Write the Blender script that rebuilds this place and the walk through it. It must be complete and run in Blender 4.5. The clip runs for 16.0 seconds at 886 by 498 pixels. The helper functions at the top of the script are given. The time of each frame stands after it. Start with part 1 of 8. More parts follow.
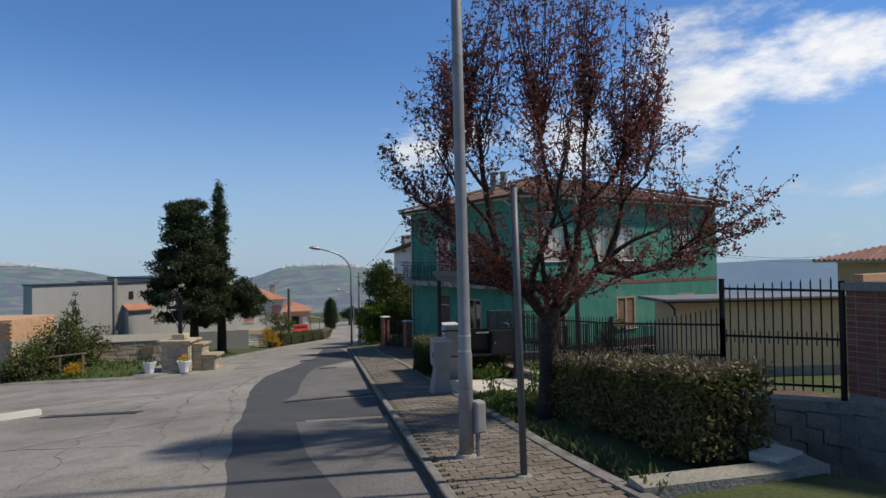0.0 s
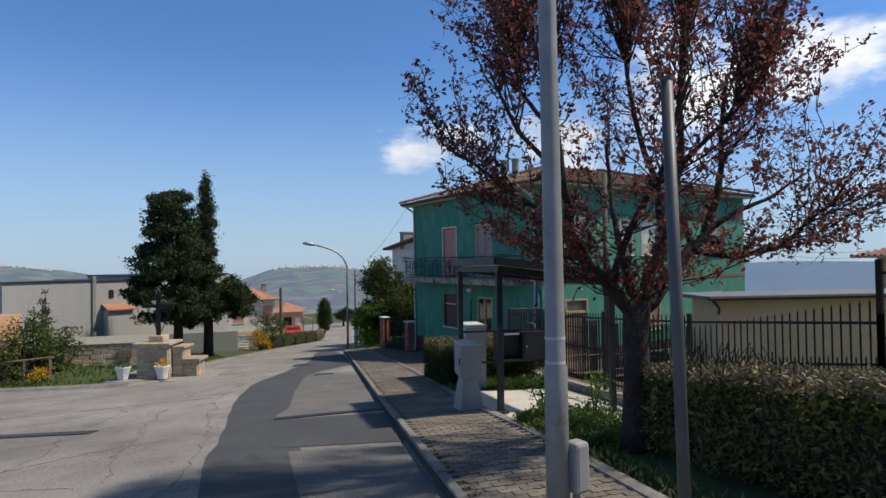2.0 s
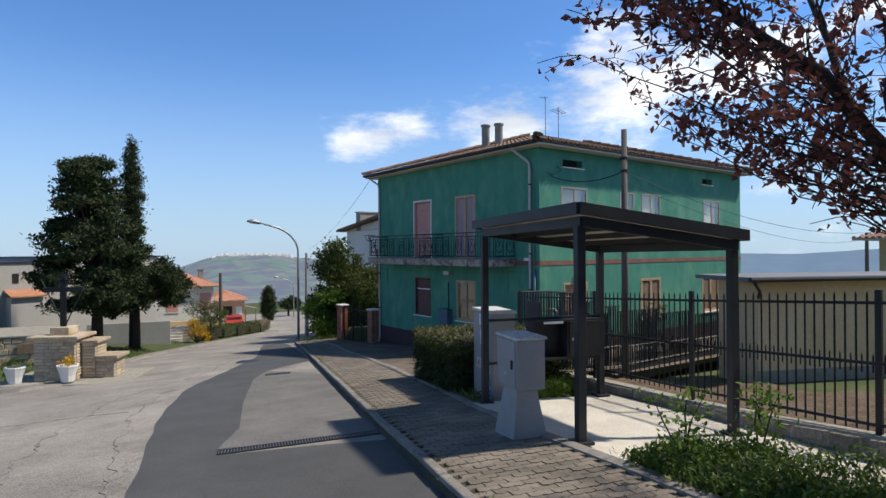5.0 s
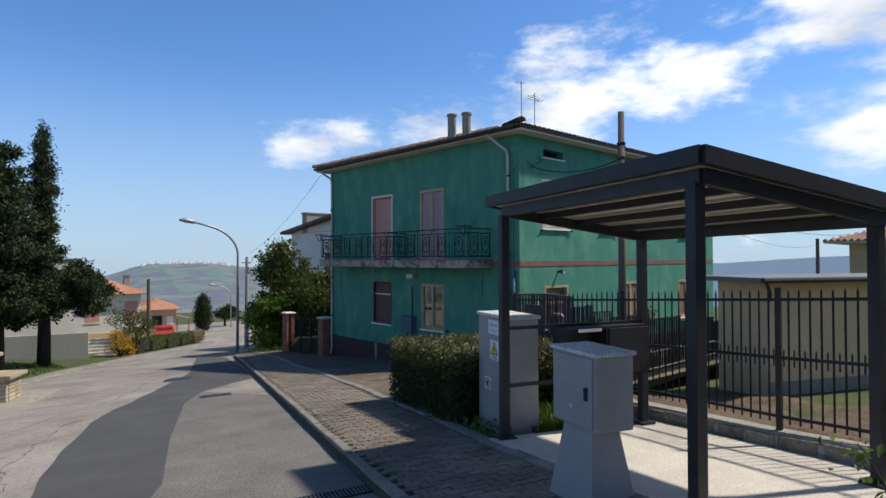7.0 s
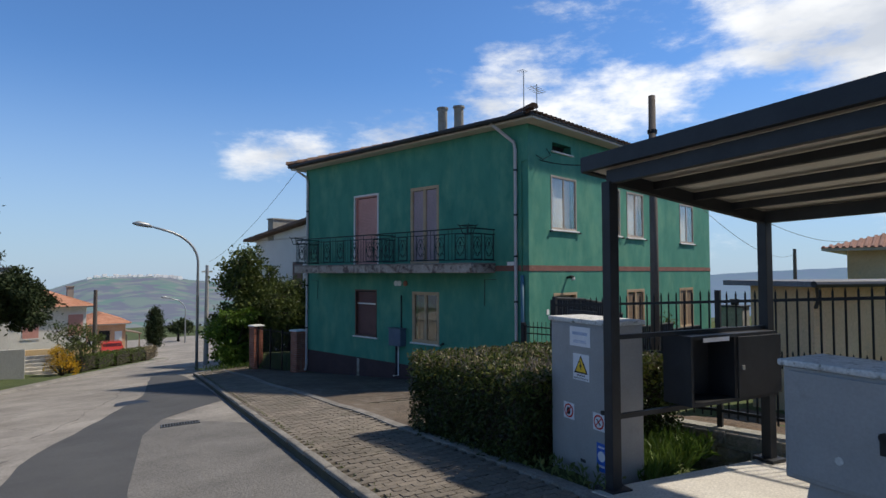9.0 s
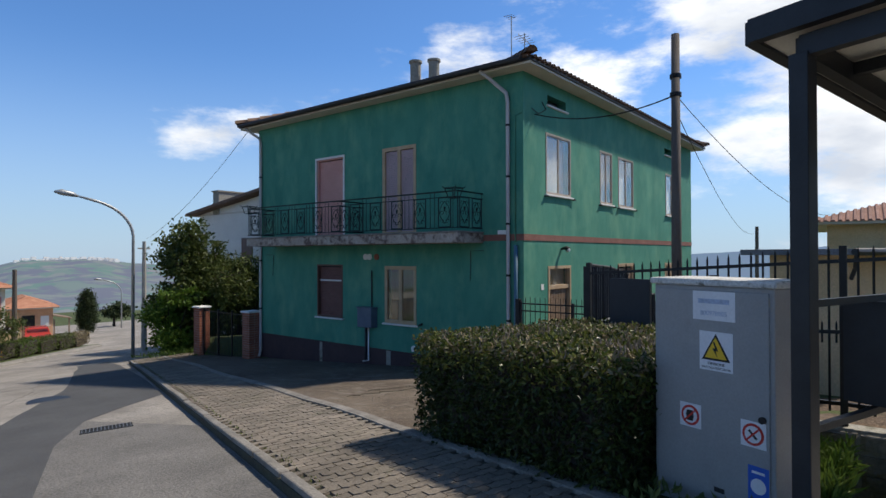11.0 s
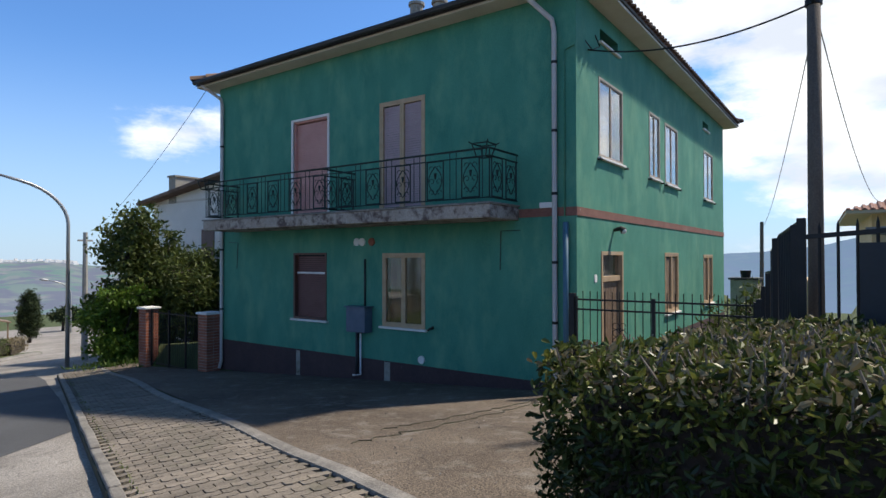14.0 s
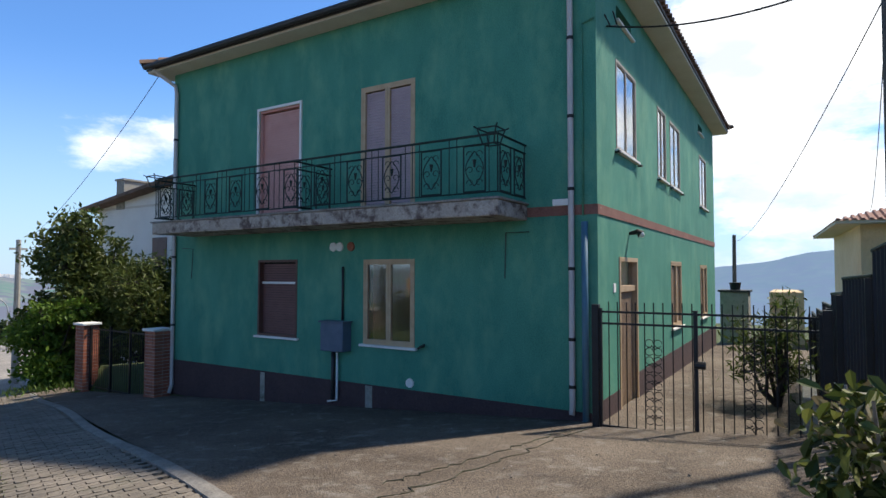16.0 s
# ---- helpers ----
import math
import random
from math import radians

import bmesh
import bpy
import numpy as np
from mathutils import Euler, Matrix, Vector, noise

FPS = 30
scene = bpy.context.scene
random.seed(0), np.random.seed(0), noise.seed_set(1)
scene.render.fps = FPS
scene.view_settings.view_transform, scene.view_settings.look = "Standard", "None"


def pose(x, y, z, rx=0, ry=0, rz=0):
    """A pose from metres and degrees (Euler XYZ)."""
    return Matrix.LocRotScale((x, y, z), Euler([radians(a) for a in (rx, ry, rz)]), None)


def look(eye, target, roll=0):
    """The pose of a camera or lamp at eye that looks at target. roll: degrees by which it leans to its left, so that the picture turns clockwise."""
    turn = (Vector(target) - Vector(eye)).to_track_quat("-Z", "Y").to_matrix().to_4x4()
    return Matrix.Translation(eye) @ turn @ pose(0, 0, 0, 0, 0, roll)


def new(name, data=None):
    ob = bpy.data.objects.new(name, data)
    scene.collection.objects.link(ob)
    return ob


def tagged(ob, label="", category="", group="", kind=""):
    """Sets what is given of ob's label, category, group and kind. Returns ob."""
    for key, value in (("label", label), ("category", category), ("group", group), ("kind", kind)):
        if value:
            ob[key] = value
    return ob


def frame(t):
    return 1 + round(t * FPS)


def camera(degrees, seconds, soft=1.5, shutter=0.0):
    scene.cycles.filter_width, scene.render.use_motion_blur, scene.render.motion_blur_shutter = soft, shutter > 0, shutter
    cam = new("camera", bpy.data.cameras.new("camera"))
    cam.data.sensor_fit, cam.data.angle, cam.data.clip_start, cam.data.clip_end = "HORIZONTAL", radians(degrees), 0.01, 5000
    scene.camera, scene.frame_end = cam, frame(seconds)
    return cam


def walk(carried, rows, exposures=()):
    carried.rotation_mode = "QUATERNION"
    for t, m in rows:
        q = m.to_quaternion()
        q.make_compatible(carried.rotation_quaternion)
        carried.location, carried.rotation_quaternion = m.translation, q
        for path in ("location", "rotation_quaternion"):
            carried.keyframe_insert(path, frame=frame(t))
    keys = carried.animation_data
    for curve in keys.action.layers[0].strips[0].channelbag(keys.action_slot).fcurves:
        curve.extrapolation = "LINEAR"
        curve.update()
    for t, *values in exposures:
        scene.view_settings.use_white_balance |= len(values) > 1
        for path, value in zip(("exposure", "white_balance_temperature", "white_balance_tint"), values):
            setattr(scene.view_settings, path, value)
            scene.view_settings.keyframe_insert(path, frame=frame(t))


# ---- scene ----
cam = camera(74.4, 16.0)
METRES, EYE, TILT, LEAN, TURN = 19.0, 1.5, 0.0, 0.0, -30.7
ROWS = [
    (0.0, 0.0, 0.0, 0.0, 0.02, 1.04, 0.9),
    (0.5, -0.011, 0.0337, -0.004, -0.36, 1.08, 0.91),
    (1.0, -0.017, 0.068, -0.0089, -0.63, 0.99, 0.89),
    (1.5, -0.0266, 0.1005, -0.0129, -0.59, 1.17, 0.84),
    (2.0, -0.0339, 0.1341, -0.0165, -0.67, 1.19, 0.81),
    (2.5, -0.0459, 0.168, -0.0204, -0.81, 1.32, 0.83),
    (3.0, -0.0533, 0.2016, -0.0247, -0.89, 1.63, 0.79),
    (3.5, -0.065, 0.2334, -0.0279, -1.13, 1.53, 0.67),
    (4.0, -0.0726, 0.2666, -0.0324, -1.8, 1.18, 0.57),
    (4.5, -0.0835, 0.2987, -0.0365, -3.9, 0.56, 0.47),
    (7.0, -0.1185, 0.4598, -0.0552, -11.82, 0.94, 0.19),
    (7.5, -0.1292, 0.4883, -0.0584, -12.31, 1.62, 0.18),
    (8.0, -0.1382, 0.5168, -0.0611, -13.1, 2.34, 0.15),
    (8.5, -0.1471, 0.5451, -0.0651, -14.4, 2.48, 0.14),
    (9.0, -0.1526, 0.5743, -0.0693, -15.86, 2.28, 0.11),
    (11.5, -0.1602, 0.7231, -0.0894, -21.74, 0.38, 0.18),
    (12.0, -0.1584, 0.7564, -0.0942, -22.51, 0.42, 0.21),
    (12.5, -0.1543, 0.7883, -0.0967, -23.09, 0.41, 0.21),
    (13.0, -0.1498, 0.8207, -0.1001, -23.22, 0.57, 0.16),
    (13.5, -0.1445, 0.8517, -0.1028, -23.39, 0.6, 0.13),
    (14.0, -0.142, 0.8817, -0.1056, -23.8, 0.8, 0.07),
    (14.5, -0.1379, 0.91, -0.1094, -24.86, 0.38, -0.03),
    (15.0, -0.1364, 0.9365, -0.1117, -26.01, 0.16, -0.09),
    (15.5, -0.1349, 0.9581, -0.1136, -27.06, 0.6, -0.11),
    (16.0, -0.1349, 0.9697, -0.1131, -27.62, 2.25, -0.05),
]
EXPOSURES = [(0.0, -0.3), (2.0, -0.15), (4.5, 0.1), (7.0, 0.04), (9.0, -0.11), (11.5, 0.04), (13.5, 0.22), (16.0, 0.45)]
walk(cam, [(t, pose(0, 0, EYE, TILT, LEAN, TURN) @ pose(METRES * x, METRES * y, METRES * z, 90 + pitch, roll, yaw)) for t, x, y, z, yaw, pitch, roll in ROWS], EXPOSURES)

# ---------------------------------------------------------------- light
SUN_AZ = 121.0   # degrees from +y towards +x
SUN_EL = 53.5
world = bpy.data.worlds.new("sky")
scene.world = world
world.use_nodes = True
wn, wl = world.node_tree.nodes, world.node_tree.links
wn.clear()
sky = wn.new("ShaderNodeTexSky")
sky.sky_type = "NISHITA"
sky.sun_disc = False
sky.sun_elevation = radians(SUN_EL)
sky.sun_rotation = radians(SUN_AZ)
sky.altitude = 400
sky.air_density, sky.dust_density, sky.ozone_density = 1.0, 0.15, 5.0
tc = wn.new("ShaderNodeTexCoord")
mp = wn.new("ShaderNodeMapping")
mp.inputs["Scale"].default_value = (1.0, 1.0, 2.6)
mp.inputs["Location"].default_value = (0.35, 0.1, 0.0)
cn = wn.new("ShaderNodeTexNoise")
cn.inputs["Scale"].default_value, cn.inputs["Detail"].default_value, cn.inputs["Roughness"].default_value = 3.6, 10, 0.62
cr = wn.new("ShaderNodeMapRange")
cr.interpolation_type = "SMOOTHSTEP"
# cloud banks: direction (azimuth, elevation), reach and weight of each, over scattered small cloud
BANKS = [(66, 16, 0.44, 0.2), (84, 19, 0.62, 0.2), (104, 22, 0.85, 0.2), (55, 13.5, 0.24, 0.2), (43, 11.5, 0.16, 0.15), (28.0, 11.0, 0.12, 0.11), (34, 12.0, 0.10, 0.07), (72, 4, 0.36, 0.13), (92, 6, 0.5, 0.16)]
flatten = wn.new("ShaderNodeVectorMath")
flatten.operation = "MULTIPLY"
flatten.inputs[1].default_value = (1, 1, 1.7)
wl.new(tc.outputs["Generated"], flatten.inputs[0])
bank = None
for az_, el_, reach_, weight_ in BANKS:
    az_, el_ = radians(az_), radians(el_)
    ds = wn.new("ShaderNodeVectorMath")
    ds.operation = "DISTANCE"
    ds.inputs[1].default_value = (math.sin(az_) * math.cos(el_), math.cos(az_) * math.cos(el_), 1.7 * math.sin(el_))
    wl.new(flatten.outputs[0], ds.inputs[0])
    fall = wn.new("ShaderNodeMapRange")
    for k, v in (("From Min", 0.0), ("From Max", reach_), ("To Min", weight_), ("To Max", -0.17)):
        fall.inputs[k].default_value = v
    wl.new(ds.outputs["Value"], fall.inputs["Value"])
    if bank is None:
        bank = fall.outputs[0]
    else:
        top_ = wn.new("ShaderNodeMath")
        top_.operation = "MAXIMUM"
        wl.new(bank, top_.inputs[0])
        wl.new(fall.outputs[0], top_.inputs[1])
        bank = top_.outputs[0]
ad = wn.new("ShaderNodeMath")
cr.inputs["From Min"].default_value, cr.inputs["From Max"].default_value = 0.47, 0.68
wl.new(tc.outputs["Generated"], mp.inputs[0])
wl.new(mp.outputs[0], cn.inputs["Vector"])
wl.new(cn.outputs["Fac"], ad.inputs[0])
wl.new(bank, ad.inputs[1])
wl.new(ad.outputs[0], cr.inputs["Value"])
cn2 = wn.new("ShaderNodeTexNoise")
cn2.inputs["Scale"].default_value, cn2.inputs["Detail"].default_value = 4.5, 6
wl.new(mp.outputs[0], cn2.inputs["Vector"])
cc = wn.new("ShaderNodeValToRGB")
cc.color_ramp.elements[0].position, cc.color_ramp.elements[0].color = 0.35, (5.2, 5.6, 6.3, 1)
cc.color_ramp.elements[1].position, cc.color_ramp.elements[1].color = 0.6, (8.8, 8.9, 9.0, 1)
wl.new(cn2.outputs["Fac"], cc.inputs[0])
mx = wn.new("ShaderNodeMixRGB")
wl.new(cr.outputs[0], mx.inputs[0])
# bluer tint overall, pale haze at the horizon
tint = wn.new("ShaderNodeMixRGB")
tint.blend_type = "MULTIPLY"
tint.inputs[0].default_value = 1
tint.inputs[2].default_value = (0.74, 1.0, 1.24, 1)
wl.new(sky.outputs[0], tint.inputs[1])
sep = wn.new("ShaderNodeSeparateXYZ")
wl.new(tc.outputs["Generated"], sep.inputs[0])
hz = wn.new("ShaderNodeMapRange")
hz.interpolation_type = "SMOOTHSTEP"
for k, v in (("From Min", -0.05), ("From Max", 0.34), ("To Min", 0.85), ("To Max", 0.0)):
    hz.inputs[k].default_value = v
wl.new(sep.outputs["Z"], hz.inputs["Value"])
haze = wn.new("ShaderNodeMixRGB")
haze.inputs[2].default_value = (3.4, 4.4, 5.7, 1)
wl.new(hz.outputs[0], haze.inputs[0])
wl.new(tint.outputs[0], haze.inputs[1])
# sky above the visible part dimmed and warmed to cut blue fill light
deep = wn.new("ShaderNodeMapRange")
deep.interpolation_type = "SMOOTHSTEP"
for k, v in (("From Min", 0.38), ("From Max", 0.95), ("To Min", 0.0), ("To Max", 1.0)):
    deep.inputs[k].default_value = v
wl.new(sep.outputs["Z"], deep.inputs["Value"])
zenith = wn.new("ShaderNodeMixRGB")
zenith.blend_type = "MULTIPLY"
zenith.inputs[2].default_value = (0.75, 0.52, 0.37, 1)
wl.new(deep.outputs[0], zenith.inputs[0])
wl.new(haze.outputs[0], zenith.inputs[1])
wl.new(zenith.outputs[0], mx.inputs[1])
wl.new(cc.outputs[0], mx.inputs[2])
bg = wn.new("ShaderNodeBackground")
bg.inputs["Strength"].default_value = 0.13
wo = wn.new("ShaderNodeOutputWorld")
wl.new(mx.outputs[0], bg.inputs[0])
wl.new(bg.outputs[0], wo.inputs[0])

sun_data = bpy.data.lights.new("sun", "SUN")
sun_data.energy, sun_data.angle, sun_data.color = 4.6, radians(2.0), (1.0, 0.91, 0.79)
sun = new("sun", sun_data)
_a, _e = radians(SUN_AZ), radians(SUN_EL)
_d = Vector((math.sin(_a) * math.cos(_e), math.cos(_a) * math.cos(_e), math.sin(_e)))
sun.matrix_world = look(_d * 80, (0, 0, 0))


# ---------------------------------------------------------------- materials
def mat(name, c1, c2=None, scale=6.0, rough=0.8, bump=0.2, fine=60.0, metal=0.0, stain=None, streak=False, island=0.0, rnd=0.0, spec=0.4, speck=0.2, crack=None):
    """Two tones mixed by large noise, speckled by fine noise; stain: (colour, scale, from, to)."""
    m = bpy.data.materials.new(name)
    m.use_nodes = True
    n, l = m.node_tree.nodes, m.node_tree.links
    b = n["Principled BSDF"]
    b.inputs["Roughness"].default_value, b.inputs["Metallic"].default_value = rough, metal
    b.inputs["Specular IOR Level"].default_value = spec
    c2 = c2 or tuple(min(1, v * 1.25 + 0.004) for v in c1)
    geo = n.new("ShaderNodeNewGeometry")
    mpp = n.new("ShaderNodeMapping")
    mpp.inputs["Scale"].default_value = (1, 1, 0.12 if streak is True else streak) if streak else (1, 1, 1)
    l.new(geo.outputs["Position"], mpp.inputs[0])
    big = n.new("ShaderNodeTexNoise")
    big.inputs["Scale"].default_value, big.inputs["Detail"].default_value, big.inputs["Roughness"].default_value = scale, 6, 0.62
    l.new(mpp.outputs[0], big.inputs["Vector"])
    rg = n.new("ShaderNodeMapRange")
    rg.inputs["From Min"].default_value, rg.inputs["From Max"].default_value = 0.33, 0.67
    l.new(big.outputs["Fac"], rg.inputs["Value"])
    mix = n.new("ShaderNodeMixRGB")
    mix.inputs[1].default_value, mix.inputs[2].default_value = (*c1, 1), (*c2, 1)
    l.new(rg.outputs[0], mix.inputs[0])
    out = mix.outputs[0]
    fn = n.new("ShaderNodeTexNoise")
    fn.inputs["Scale"].default_value, fn.inputs["Detail"].default_value = fine, 4
    l.new(geo.outputs["Position"], fn.inputs["Vector"])
    fr = n.new("ShaderNodeMapRange")
    for k, v in (("From Min", 0.3), ("From Max", 0.7), ("To Min", 1 - speck), ("To Max", 1 + speck)):
        fr.inputs[k].default_value = v
    l.new(fn.outputs["Fac"], fr.inputs["Value"])
    mul = n.new("ShaderNodeMixRGB")
    mul.blend_type = "MULTIPLY"
    mul.inputs[0].default_value = 1
    l.new(out, mul.inputs[1])
    l.new(fr.outputs[0], mul.inputs[2])
    out = mul.outputs[0]
    if stain:
        sn = n.new("ShaderNodeTexNoise")
        sn.inputs["Scale"].default_value, sn.inputs["Detail"].default_value, sn.inputs["Roughness"].default_value = stain[1], 8, 0.7
        l.new(mpp.outputs[0], sn.inputs["Vector"])
        sr = n.new("ShaderNodeMapRange")
        sr.inputs["From Min"].default_value, sr.inputs["From Max"].default_value = stain[2], stain[3]
        l.new(sn.outputs["Fac"], sr.inputs["Value"])
        ms = n.new("ShaderNodeMixRGB")
        ms.inputs[2].default_value = (*stain[0], 1)
        l.new(sr.outputs[0], ms.inputs[0])
        l.new(out, ms.inputs[1])
        out = ms.outputs[0]
    if crack:
        wv = n.new("ShaderNodeTexNoise")
        wv.inputs["Scale"].default_value, wv.inputs["Detail"].default_value = crack[0] * 2.5, 5
        l.new(geo.outputs["Position"], wv.inputs["Vector"])
        sv = n.new("ShaderNodeVectorMath")
        sv.operation = "MULTIPLY_ADD"
        sv.inputs[1].default_value = (crack[2],) * 3
        l.new(wv.outputs["Color"], sv.inputs[0])
        l.new(geo.outputs["Position"], sv.inputs[2])
        vo = n.new("ShaderNodeTexVoronoi")
        vo.feature = "DISTANCE_TO_EDGE"
        vo.inputs["Scale"].default_value = crack[0]
        l.new(sv.outputs[0], vo.inputs["Vector"])
        cg = n.new("ShaderNodeMapRange")
        cg.inputs["From Min"].default_value, cg.inputs["From Max"].default_value = crack[1] * 0.3, crack[1]
        cg.inputs["To Min"].default_value, cg.inputs["To Max"].default_value = crack[3], 0.0
        l.new(vo.outputs["Distance"], cg.inputs["Value"])
        mc = n.new("ShaderNodeMixRGB")
        mc.inputs[2].default_value = (0.035, 0.034, 0.03, 1)
        l.new(cg.outputs[0], mc.inputs[0])
        l.new(out, mc.inputs[1])
        out = mc.outputs[0]
    for amount, node, sock in ((island, "geo", "Random Per Island"), (rnd, "obj", "Random")):
        if amount:
            src = geo if node == "geo" else n.new("ShaderNodeObjectInfo")
            vr = n.new("ShaderNodeMapRange")
            vr.inputs["To Min"].default_value, vr.inputs["To Max"].default_value = 1 - amount, 1 + amount
            l.new(src.outputs[sock], vr.inputs["Value"])
            mv = n.new("ShaderNodeMixRGB")
            mv.blend_type = "MULTIPLY"
            mv.inputs[0].default_value = 1
            l.new(out, mv.inputs[1])
            l.new(vr.outputs[0], mv.inputs[2])
            out = mv.outputs[0]
    l.new(out, b.inputs["Base Color"])
    if bump:
        bp = n.new("ShaderNodeBump")
        bp.inputs["Strength"].default_value, bp.inputs["Distance"].default_value = bump, 0.02
        l.new(fn.outputs["Fac"], bp.inputs["Height"])
        l.new(bp.outputs[0], b.inputs["Normal"])
    return m


def leaf_mat(name, c1, c2, rough=0.5, through_light=0.25):
    m = bpy.data.materials.new(name)
    m.use_nodes = True
    n, l = m.node_tree.nodes, m.node_tree.links
    b = n["Principled BSDF"]
    b.inputs["Roughness"].default_value = rough
    b.inputs["Specular IOR Level"].default_value = 0.28
    geo = n.new("ShaderNodeNewGeometry")
    ramp = n.new("ShaderNodeMixRGB")
    ramp.inputs[1].default_value, ramp.inputs[2].default_value = (*c1, 1), (*c2, 1)
    l.new(geo.outputs["Random Per Island"], ramp.inputs[0])
    l.new(ramp.outputs[0], b.inputs["Base Color"])
    tr = n.new("ShaderNodeBsdfTranslucent")
    l.new(ramp.outputs[0], tr.inputs["Color"])
    ms = n.new("ShaderNodeMixShader")
    ms.inputs[0].default_value = through_light
    l.new(b.outputs[0], ms.inputs[1])
    l.new(tr.outputs[0], ms.inputs[2])
    l.new(ms.outputs[0], n["Material Output"].inputs[0])
    return m


def glass_mat(name, tint=(0.75, 0.8, 0.82), rough=0.03):
    m = bpy.data.materials.new(name)
    m.use_nodes = True
    b = m.node_tree.nodes["Principled BSDF"]
    b.inputs["Base Color"].default_value = (*tint, 1)
    b.inputs["Roughness"].default_value = rough
    b.inputs["Transmission Weight"].default_value = 1.0
    b.inputs["IOR"].default_value = 1.9
    return m


